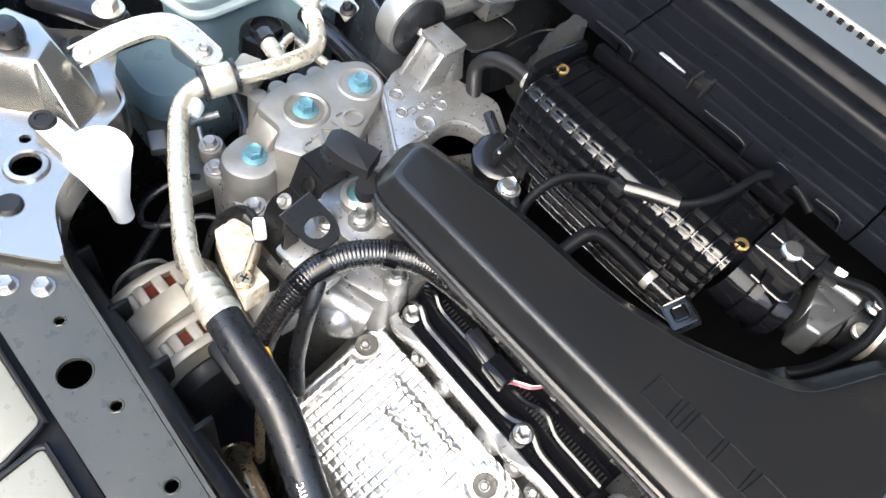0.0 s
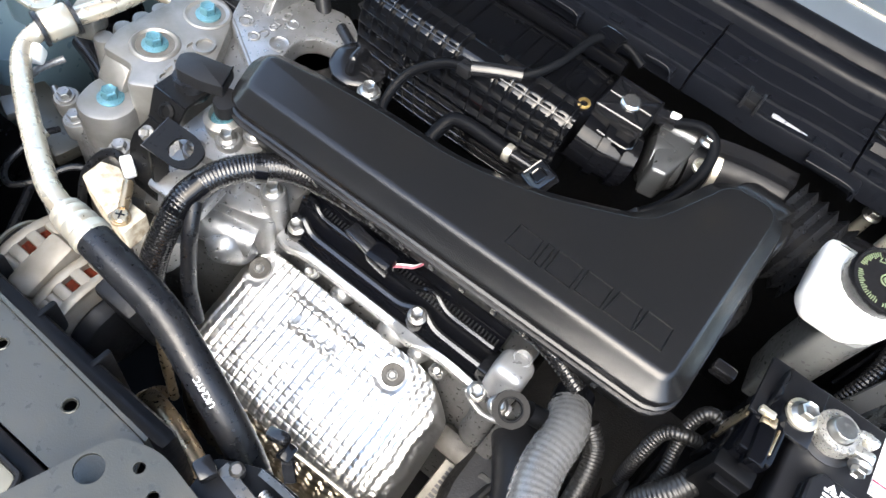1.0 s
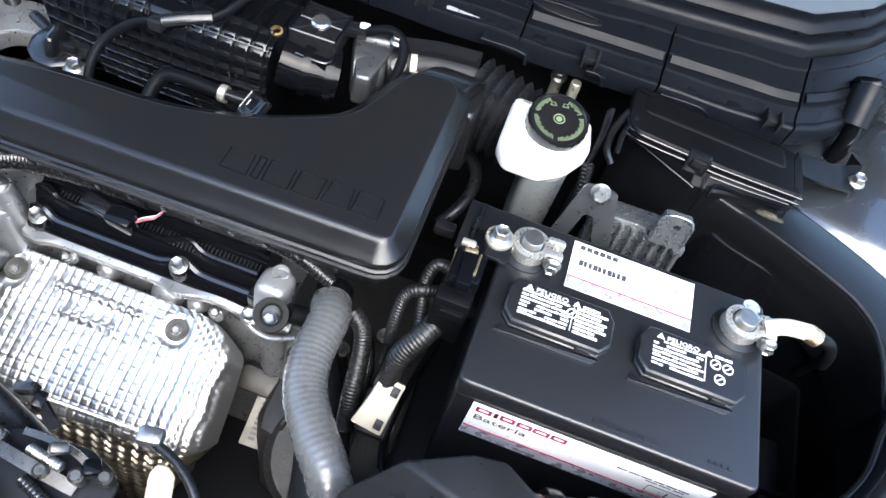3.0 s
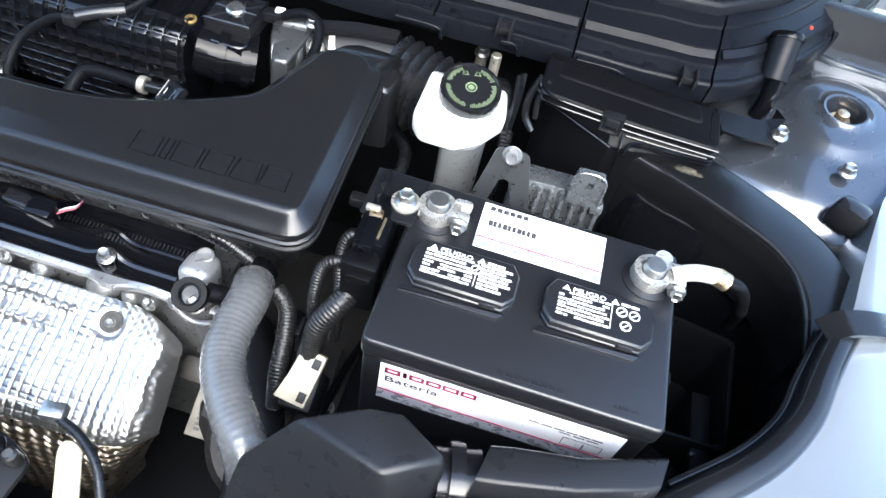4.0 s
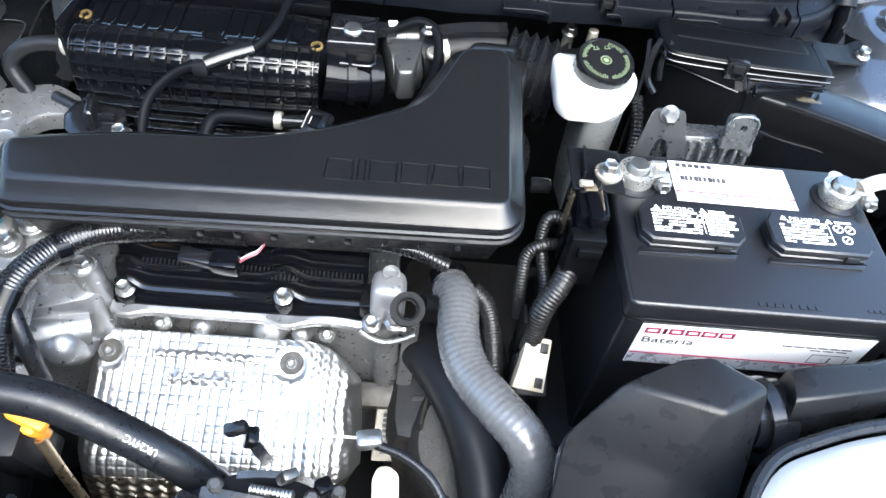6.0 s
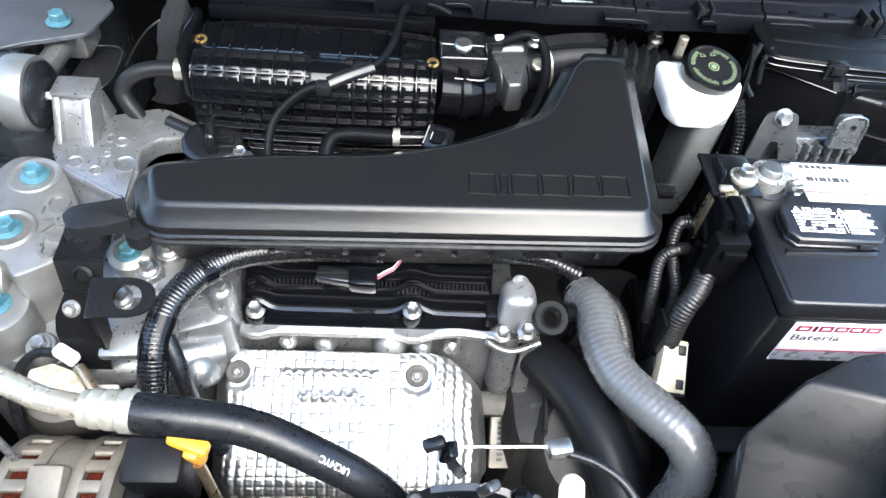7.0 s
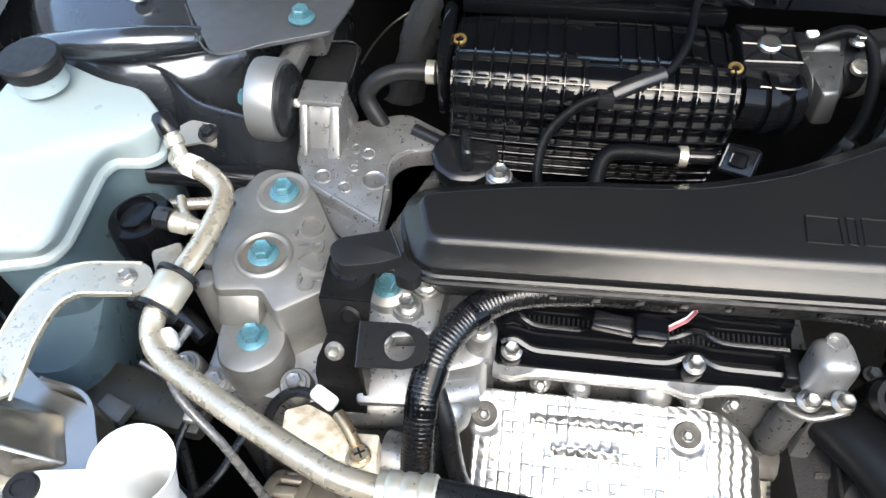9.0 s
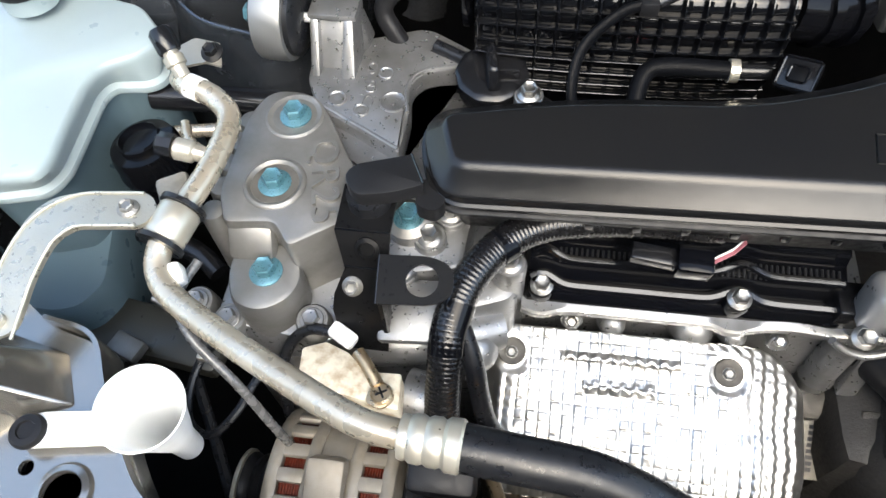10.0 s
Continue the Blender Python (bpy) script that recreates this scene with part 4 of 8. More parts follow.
def heat_shield():
    t = thing("heat_shield", (-0.06, -0.08, 0.55), "bright embossed aluminium exhaust heat shield", "heat shield")
    nu, nv = 320, 260
    prof = [(-0.021, 0.711), (-0.045, 0.703), (-0.085, 0.688), (-0.12, 0.673), (-0.145, 0.655), (-0.16, 0.62), (-0.168, 0.56), (-0.172, 0.50)]
    cs = curve_points([(0, y, z) for y, z in prof], 0.285 / nv)
    nv = len(cs) - 1
    grid = []
    for j, c in enumerate(cs):
        run = 0.285 * j / nv
        v = run / 0.225
        d = (cs[min(j + 1, nv)] - cs[max(j - 1, 0)]).normalized()
        nrm = Vector((0, d.z, -d.y))
        if nrm.z < 0:
            nrm = -nrm
        row = []
        for i in range(nu + 1):
            u = i / nu
            left = -0.207 + 0.012 * v
            right = 0.066 + 0.010 * math.sin(min(v * 3, 3.1)) - 0.05 * max(0, v - 0.6)
            if run < 0.034:
                right -= 0.034 * (1 - math.sqrt(max(0, 1 - ((0.034 - run) / 0.034) ** 2)))
            x = left + (right - left) * u
            e = min(u, 1 - u)
            drop = 0.018 * max(0, 1 - e / 0.07) ** 2 + 0.026 * max(0, (u - 0.82) / 0.18) ** 2 * (0.3 + v)
            # round corners
            top = 0.03 * max(0, 1 - e / 0.06) ** 2 * max(0, 1 - v / 0.15)
            # embossing: rows of rounded squares, wavy folds at the ends and below
            wave = 0.0012 * noise.noise((x * 25, run * 25, 4.0))
            s, w = (x + wave) / 0.0098, (run + wave) / 0.0086
            cell = min(1, 1.5 * abs(math.sin(math.pi * s))) ** 0.9 * min(1, 2.4 * abs(math.sin(math.pi * w))) ** 0.8
            fold = min(1, max(0, (u - 0.72) / 0.12) + max(0, (0.13 - u) / 0.1))
            low = min(1, max(0, (v - 0.60) / 0.06))
            h = 0.0016 * cell * (0.55 + 0.9 * abs(noise.noise((x * 60, run * 60, 9.0)))) * (1 - 0.8 * fold) * (1 - low)
            h += 0.0008 * fold * (1 - low) * math.sin(x * 590 + 0.45 * math.sin(run * 720) + 2.5 * noise.noise((x * 14, run * 40, 2)))
            h += 0.0016 * low * math.sin(run * 620 + 1.3 * math.sin(x * 420) + 2 * noise.noise((x * 30, v * 9, 7)))
            h += 0.0022 * noise.noise((x * 28, v * 7, 0.3))
            for bx in (-0.182, -0.001):
                q = math.hypot(x - bx, run - 0.025)
                h = h * min(1, max(0, (q - 0.013) / 0.006)) + 0.0010 * math.exp(-((q - 0.018) / 0.004) ** 2)
            for rv, rl, rr in ((0.10, -0.14, -0.04), (0.20, -0.12, -0.06)):
                if rl < x < rr:
                    h += 0.0024 * math.exp(-((v - rv + 0.006 * math.sin(x * 560)) / 0.017) ** 2)
            p = Vector((x, c.y, c.z)) + nrm * (h - drop)
            p.z -= top
            row.append(p)
        grid.append(row)
    # the skirt's darker brown stands for reflected surroundings
    split = int(0.62 * 0.225 / 0.285 * nv)
    for name, rows, mat, label in (("sheet", grid[:split + 1], FOIL, ""), ("skirt", grid[split:], FOIL_REFLECT, "wavy lower skirt, browned for what it reflects")):
        sheet = part(name, loft(rows, ring_closed=False, cap0=False, cap1=False), mat, t, label, sharp=80)
        solid = sheet.modifiers.new("thickness", "SOLIDIFY")
        solid.thickness = 0.0008
    for x, z in ((-0.182, 0.7055), (-0.001, 0.706)):
        part("washer", turned([(0.0120, -0.001), (0.0120, 0.0006), (0.0112, 0.0011), (0.0085, 0.0006), (0.004, 0.0006)], along((x, -0.044, z - 0.001), (0, -0.35, 0.93)), 28), DIRTY, t)
        fix(DULL6, (x, -0.044, z - 0.0035), (0, -0.35, 0.93), t, "shield_bolt")
    return t


heat_shield()


def lower_exhaust():
    t = thing("exhaust_pipe", (-0.17, -0.2, 0.5), "heat-tinted steel exhaust flange and pipe", "exhaust")
    part("pipe", tube([(-0.196, -0.196, 0.60), (-0.17, -0.2, 0.625), (-0.135, -0.207, 0.635), (-0.10, -0.216, 0.628), (-0.07, -0.228, 0.60), (-0.05, -0.235, 0.55)], 0.0125, 18), GOLD_STEEL, t)
    part("flange", turned([(0.012, 0), (0.021, 0.001), (0.021, 0.006), (0.016, 0.008), (0.012, 0.002)], along((-0.193, -0.197, 0.602), (-0.6, 0.2, 0.75)), 24), GOLD_STEEL, t)
    return t


lower_exhaust()
# the black air duct across the engine
DUCT_TOP = rounded([(-0.232, 0.0), (0.188, 0.0), (0.188, 0.182), (0.148, 0.180), (0.138, 0.158), (0.113, 0.107), (0.075, 0.089), (0.03, 0.070), (-0.04, 0.0525), (-0.15, 0.0505), (-0.243, 0.037)],
                   [0.010, 0.010, 0.014, 0.010, 0.012, 0.022, 0.02, 0.03, 0.05, 0.04, 0.010], 5)


def top_z(x, y):
    return 0.9105 + 0.036 * x + 0.16 * y


def air_duct():
    t = thing("air_intake_duct", (-0.02, 0.06, 0.83), "long black plastic air intake duct, slightly dusty", "air duct")

    def ring(d, dz):
        return [Vector((p.x, p.y, top_z(p.x, p.y) + dz)) for p in grown(DUCT_TOP, d)]
    shell = loft([ring(0.0170, -0.026), ring(0.0180, -0.024), ring(0.0180, -0.0215), ring(0.0158, -0.0205), ring(0.0157, -0.0185), ring(0.0155, -0.0145), ring(0.0152, -0.0138), ring(0.0146, -0.0133), ring(0.0122, -0.01137), ring(0.0093, -0.0089), ring(0.0064, -0.00622), ring(0.0040, -0.0039), ring(0.0034, -0.0033), ring(0.0010, -0.0010), ring(-0.0014, -0.0001), ring(-0.005, 0.0003)])
    part("cover", shell, DUCT_SCUFFED, t, sharp=50)
    low = loft([ring(-0.012, -0.085), ring(-0.004, -0.080), ring(0.006, -0.045), ring(0.010, -0.034), ring(0.0178, -0.0325), ring(0.0186, -0.031), ring(0.0186, -0.0285), ring(0.0160, -0.0275), ring(0.0150, -0.025)])
    part("lower_shell", low, MATTE, t, sharp=50)
    # raised outlines of the emblem, plain blocks
    for i, (w, sl) in enumerate(((0.024, 0.1), (0.006, 0), (0.023, 0), (0.023, 0), (0.025, 0.25), (0.024, 0.1))):
        x0 = (0.0305, 0.0585, 0.0685, 0.0955, 0.1215, 0.148)[i]
        bm = B()
        a, b = [(x0, 0.0155), (x0 + w, 0.0145), (x0 + w - sl * 0.01, 0.0355), (x0 + sl * 0.01, 0.0365)], 0.0009
        outer = [Vector((*p, top_z(*p) + 0.0005)) for p in a]
        for p, q in zip(outer, outer[1:] + outer[:1]):
            tube([p, q], 0.00065, 6, 0.004, bm)
        part("emblem_outline", bm, LID, t)
    # the neck bends down behind the crest towards the bellows
    rings = []
    for y, x0, x1, z in ((0.160, 0.137, 0.1905, 0.930), (0.178, 0.1445, 0.1935, 0.9385), (0.190, 0.149, 0.1985, 0.9385), (0.206, 0.154, 0.2045, 0.934), (0.224, 0.161, 0.2095, 0.924), (0.245, 0.169, 0.2135, 0.906)):
        rings.append([Vector((p.x, y, p.y)) for p in rounded([(x0, 0.86), (x1, 0.86), (x1, z), (x0, z)], 0.007, 3)])
    part("neck", loft(rings), DUCT, t)
    part("neck_step", loft([[Vector((x, y, z)) for x, y in rounded([(0.188 - d, 0.172 + d), (0.213 - d, 0.176 + d), (0.217 - d, 0.214 - d), (0.196, 0.222 - d)], 0.006)] for d, z in ((0, 0.84), (0, 0.909), (0.002, 0.915), (0.006, 0.918))]), DUCT, t)
    # small locating tabs below the lip
    for i in range(11):
        x = -0.17 + i * 0.032
        part("tab", box((x, -0.0125, top_z(x, 0) - 0.042), (0.006, 0.004, 0.012), 0.001), BLACK, t)
    # mounting arm at the left-hand end
    arm = plate(rounded([(-0.307, -0.008), (-0.297, -0.025), (-0.270, -0.0195), (-0.251, -0.011), (-0.263, 0.014), (-0.301, 0.002)], [0.009, 0.010, 0.006, 0.002, 0.002, 0.009]), 0.879, 0.8915, 0.0016)
    part("mounting_arm", arm, MATTE, t)
    part("arm_hook", loft([[Vector((*q, z)) for q in rounded([(-0.257, -0.020), (-0.243, -0.0245), (-0.2365, -0.017), (-0.240, 0.002), (-0.257, 0.002)], 0.005)] for z in (0.866, 0.8795)]), MATTE, t)
    part("arm_edge", tube([(-0.263, 0.0135, 0.8918), (-0.2515, -0.0105, 0.8918)], 0.0008, 6), RIB, t)
    part("grommet", turned([(0.0165, -0.018), (0.0175, -0.014), (0.0155, -0.010), (0.0155, 0.002)], along((-0.2905, -0.0125, 0.877), (0, 0, 1)), 24), RUBBER, t)
    # square clip on the back edge
    m = pose(0.008, 0.1205, 0.884, 34, -14, -32)
    clip = part("square_clip", plate(rounded([(-0.014, -0.0125), (0.014, -0.0125), (0.014, 0.0125), (-0.014, 0.0125)], 0.003), -0.006, 0.001, 0.001, m=m), BLACK, t)
    for k, r in ((1.0, 0.0011), (0.52, 0.0012)):
        rim = [Vector((p.x, p.y, 0.0012)) for p in rounded([(-0.0132 * k, -0.0116 * k), (0.0132 * k, -0.0116 * k), (0.0132 * k, 0.0116 * k), (-0.0132 * k, 0.0116 * k)], 0.0025)]
        part("clip_rim", merge(B(), tube(rim + rim[:1], r, 6, 0.002), m), RIB, clip)
    part("clip_pocket", merge(B(), box((0, 0, 0.0006), (0.012, 0.0105, 0.001), 0.0003), m), LID, clip)
    return t


air_duct()


def duct_bracket():
    t = thing("duct_bracket", (-0.285, -0.05, 0.77), "black steel bracket with a lifting eye", "bracket")
    # a bent strap: level top, then two folds towards the engine
    line = [(-0.0, 0.8695), (-0.036, 0.868), (-0.0385, 0.8655), (-0.0525, 0.846), (-0.0535, 0.843), (-0.067, 0.828), (-0.073, 0.815), (-0.082, 0.79), (-0.084, 0.772)]
    rings = []
    for k, (y, z) in enumerate(line):
        x0, x1 = ((-0.311, -0.272), (-0.311, -0.272), (-0.311, -0.272), (-0.305, -0.274), (-0.3045, -0.274), (-0.312, -0.274), (-0.314, -0.275), (-0.311, -0.274), (-0.304, -0.276))[k]
        rings.append([Vector((x0, y, z)), Vector((x1, y, z)), Vector((x1, y + 0.0015, z - 0.0025)), Vector((x0, y + 0.0015, z - 0.0025))])
    part("strap", loft(rings), BLACK_STEEL, t, sharp=30)
    for y, z, x0, x1 in ((-0.0372, 0.8675, -0.311, -0.272), (-0.0532, 0.845, -0.305, -0.274)):
        part("fold_edge", tube([(x0, y, z), (x1, y, z)], 0.0008, 6), RIB, t)
    part("side_web", plate(rounded([(-0.004, -0.028), (0.012, -0.024), (0.018, 0.020), (-0.004, 0.030)], 0.003), -0.0015, 0.0015, 0, m=flat((-0.2745, -0.066, 0.822), (0, -1, 0.2), (0, 0.2, 1))), BLACK_STEEL, t)
    fix(DULL6, (-0.2985, -0.0625, 0.8335), (0, -0.72, 0.7), t, "bracket_bolt")
    part("weld_nut", turned([(0.009, -0.003), (0.009, 0.001), (0.006, 0.002), (0.005, 0.0), (0.001, 0.0)], along((-0.288, -0.0455, 0.8575), (0, -0.82, 0.57)), 18), BLACK_STEEL, t)
    tab = rounded([(-0.026, -0.017), (0.010, -0.017), (0.025, -0.010), (0.025, 0.010), (0.010, 0.017), (-0.026, 0.017)], [0.001, 0.009, 0.012, 0.012, 0.009, 0.001])
    at = pose(-0.2505, -0.066, 0.857, 16, 0, 3)
    part("eye_plate", plate(tab, -0.0015, 0.0015, 0, m=at, holes=((0.004, 0.0, 0.0112),)), BLACK_STEEL, t)
    part("eye_fold", merge(B(), tube([(-0.0262, -0.017, 0.0005), (-0.0262, 0.017, 0.0005)], 0.0012, 6), at), RIB, t)
    return t


duct_bracket()


def oil_cap():
    t = thing("oil_filler_cap", (-0.219, 0.14, 0.82), "black plastic oil filler cap with a grip bar", "oil cap")
    ax = along((-0.219, 0.14, 0.842), (0, -0.1, 1))
    part("disc", turned([(0.026, -0.02), (0.03, -0.006), (0.03, 0.006), (0.026, 0.009), (0.01, 0.009)], ax, 30, wobble=lambda a, h: 1 + 0.02 * math.cos(10 * a)), BLACK, t)
    part("grip", box((-0.219, 0.14, 0.858), (0.012, 0.048, 0.022), 0.004, (0, 0, 10), taper=0.7), BLACK, t)
    part("grip", box((-0.205, 0.135, 0.853), (0.02, 0.008, 0.012), 0.003), BLACK, t)
    return t


oil_cap()


def manifold():
    t = thing("intake_manifold", (-0.11, 0.2, 0.78), "glossy black plastic intake manifold with grid ribs", "intake manifold")
    prof = [(0.262, 0.87), (0.264, 0.900), (0.254, 0.917), (0.235, 0.922), (0.205, 0.920), (0.185, 0.9225), (0.174, 0.9222), (0.165, 0.9195), (0.1575, 0.911), (0.1520, 0.899), (0.1505, 0.884), (0.151, 0.866), (0.154, 0.848), (0.159, 0.825), (0.164, 0.80)]
    cs = [c.yz for c in curve_points([(0, y, z) for y, z in prof], 0.0027)]
    k = len(cs)

    def at(x, j, lift=0.0):
        c, a, b = cs[j], cs[max(j - 1, 0)], cs[min(j + 1, k - 1)]
        d = (b - a).normalized()
        s = (x + 0.115) / 0.125
        squeeze = 1 - 0.10 * abs(s) ** 3
        n = Vector((0, d.y, -d.x))
        return Vector((x, 0.21 + (c.x - 0.21) * squeeze, 0.86 + (c.y - 0.86) * (1 - 0.06 * abs(s) ** 4))) + n * lift
    first = min(j for j in range(k) if cs[j].x < 0.183)
    step = 0.24 / 15.5
    rows = [first] + [first + 8 + round(q * 5.6) for q in range(9)]
    rows = [j for j in rows if j + 1 < k]

    def pillow(x, j):
        """Each cell between the ribs bulges a little."""
        u = abs(math.sin(math.pi * (x + 0.232) / step))
        if -0.119 < x < -0.086 and first < j < first + 14:
            return 0.0018
        lo = max([r for r in rows if r <= j], default=None)
        hi = min([r for r in rows if r > j], default=None)
        if lo is None or hi is None or hi - lo > 12:
            return 0.0
        w = math.sin(math.pi * (j - lo) / (hi - lo))
        return 0.0013 * min(1, 2.4 * u) * min(1, 2.4 * w) + 0.0005 * u * w
    xs = [-0.235 + 0.24 * i / 124 for i in range(125)]
    part("plenum", loft([[at(x, j, pillow(x, j)) for j in range(k)] for x in xs], ring_closed=False, cap0=True, cap1=True), PLENUM, t, sharp=70)
    # ribs round the plenum: a row along the back edge and a grid down the front
    for i in range(16):
        x = -0.232 + i * step
        rings = []
        for j in range(first + (14 if 8 <= i <= 9 else 0), k - 3):
            rings.append([at(x - 0.0011, j), at(x - 0.0010, j, 0.0046), at(x - 0.0004, j, 0.0056), at(x + 0.0004, j, 0.0056), at(x + 0.0010, j, 0.0046), at(x + 0.0011, j)])
        part("rib", loft(rings), RIB, t)
        if i in (7, 8):
            continue
        rings = []
        for j in range(8, first):
            h = 0.0030 * min(1, (j - 7) / 5)
            rings.append([at(x - 0.0010, j), at(x - 0.0009, j, h * 0.8), at(x - 0.0004, j, h), at(x + 0.0004, j, h), at(x + 0.0009, j, h * 0.8), at(x + 0.0010, j)])
        part("top_rib", loft(rings), PLENUM, t)
    for q, j in enumerate(rows):
        if j + 1 >= k:
            continue
        spans = [(-0.234, 0.004)]
        if q < 2:
            spans = [(-0.234, -0.1195), (-0.0855, 0.004)]
        for a, b in spans:
            n = 24
            rings = []
            for i in range(n + 1):
                x = a + (b - a) * i / n
                p, r = at(x, j), at(x, j, 0.0056)
                d = (at(x, min(j + 1, k - 1)) - at(x, j - 1)).normalized() * 0.0010
                m = p.lerp(r, 0.8)
                rings.append([p - d, m - d * 0.9, r - d * 0.4, r + d * 0.4, m + d * 0.9, p + d])
            part("rib", loft(rings), RIB, t)
    for p in ((-0.232, 0.211, 0.915), (0.001, 0.188, 0.920)):
        part("boss", turned([(0.011, -0.03), (0.010, -0.002), (0.009, 0.004)], along(p, (0, -0.2, 1)), 18), GLOSSY, t)
        part("insert", turned([(0.0058, 0.002), (0.0062, 0.0055), (0.004, 0.006), (0.0035, 0.003), (0.001, 0.003)], along(p, (0, -0.2, 1)), 18), BRASS, t, "small brass insert")
    part("end_flange", box((-0.243, 0.215, 0.895), (0.012, 0.08, 0.07), 0.006), GLOSSY, t)
    part("back_rail", box((-0.115, 0.268, 0.918), (0.24, 0.012, 0.016), 0.003), GLOSSY, t)
    part("runner_flange", tube([(0.005, 0.19, 0.89), (0.03, 0.195, 0.885), (0.06, 0.205, 0.88)], 0.028), GLOSSY, t)
    part("runner_ring", tube([(0.026, 0.194, 0.886), (0.034, 0.196, 0.885)], 0.032), GLOSSY, t)
    part("runner_ring", tube([(0.046, 0.2, 0.882), (0.054, 0.203, 0.881)], 0.032), GLOSSY, t)
    return t


manifold()


def map_sensor():
    t = thing("pressure_sensor", (0.033, 0.222, 0.91), "square black sensor with raised ribs and a shiny screw", "sensor")
    out = rounded([(0.008, 0.196), (0.058, 0.198), (0.058, 0.248), (0.008, 0.248)], 0.003)
    part("housing", plate(out, 0.905, 0.924, 0.002), BLACK, t)
    rim = grown(out, -0.0015)
    part("rim", tube([(*p, 0.9245) for p in rim + rim[:1]], 0.0014, 6, 0.003), RIB, t)
    for a in range(8):
        r = Vector((math.cos(a * math.tau / 8), math.sin(a * math.tau / 8), 0))
        part("rib", tube([Vector((0.033, 0.222, 0.9245)) + r * 0.009, Vector((0.033, 0.222, 0.9245)) + r * (0.022 if a % 2 == 0 else 0.031)], 0.0011, 6), RIB, t)
    part("screw", turned([(0.0098, 0), (0.0098, 0.003), (0.008, 0.005), (0.003, 0.0048)], along((0.033, 0.221, 0.924), (0, -0.1, 1)), 20), POLISHED, t, "shiny steel screw")
    part("bracket", box((0.04, 0.192, 0.9), (0.034, 0.02, 0.024), 0.003), GLOSSY, t)
    part("bracket_rim", tube([(0.024, 0.181, 0.912), (0.056, 0.181, 0.912), (0.058, 0.197, 0.914)], 0.0012, 6), RIB, t)
    part("plug", box((0.066, 0.238, 0.918), (0.022, 0.014, 0.012), 0.002, (0, 0, 10)), BLACK, t)
    part("plug_lock", box((0.073, 0.24, 0.925), (0.010, 0.008, 0.003), 0.001, (0, 0, 10)), WHITE, t, "pale locking tab")
    return t


map_sensor()


def throttle_body():
    t = thing("throttle_body", (0.1, 0.24, 0.83), "aluminium throttle body with black intake pipe", "throttle body")
    part("housing", turned([(0.024, 0), (0.027, 0.002), (0.027, 0.03), (0.024, 0.034)], along((0.068, 0.224, 0.88), (1, 0.35, 0)), 28), DARK_STEEL, t)
    case = loft([[Vector(p) for p in ring] for ring in (
        [(0.058, 0.25, 0.885), (0.112, 0.258, 0.885), (0.10, 0.19, 0.868), (0.082, 0.186, 0.868)],
        [(0.06, 0.25, 0.913), (0.11, 0.256, 0.913), (0.098, 0.196, 0.899), (0.083, 0.193, 0.899)])])
    bmesh.ops.bevel(case, geom=case.edges[:], offset=0.003, segments=2, profile=0.5, affect="EDGES")
    part("motor_case", case, DARK_STEEL, t, "grey wedge-shaped motor case")
    part("motor_cover", tube([(0.066, 0.246, 0.905), (0.1, 0.25, 0.905)], 0.012, 18), DARK_STEEL, t)
    part("pipe", tube([(0.10, 0.245, 0.882), (0.14, 0.26, 0.885), (0.195, 0.266, 0.888)], 0.027, 22), MATTE, t)
    part("pipe_rail", strip([(0.115, 0.248, 0.913), (0.15, 0.258, 0.915), (0.195, 0.262, 0.917)], 0.018, 0.006, (0, 1, 0)), BLACK, t)
    part("case_ring", turned([(0.008, 0), (0.008, 0.004), (0.006, 0.005), (0.005, 0.002), (0.001, 0.002)], along((0.118, 0.226, 0.902), (0, -0.3, 1)), 20), ZINC, t)
    part("clamp", tube([(0.122, 0.252, 0.884), (0.128, 0.254, 0.884)], 0.0285, 22), ZINC, t)
    bell = [(0.197, 0.250, 0.876), (0.226, 0.243, 0.874), (0.256, 0.236, 0.872)]
    part("bellows", tube(bell, 0.047, 32, ridge=0.0075, pitch=0.012), RUBBER, t, "black ribbed rubber bellows", sharp=60)
    part("elbow", tube([(0.252, 0.237, 0.872), (0.28, 0.25, 0.868), (0.315, 0.262, 0.86)], 0.036, 22), BLACK, t)
    fix(M6, (0.11, 0.235, 0.923), (0, 0, 1), t, "screw")
    part("stud", rod((0.279, 0.332, 0.85), (0.279, 0.330, 0.880), 0.0065), ZINC, t)
    fix(M8, (0.279, 0.330, 0.880), (0, -0.2, 1), t, "screw")
    part("stud", rod((0.298, 0.297, 0.85), (0.298, 0.297, 0.906), 0.0058), ZINC, t)
    return t


throttle_body()


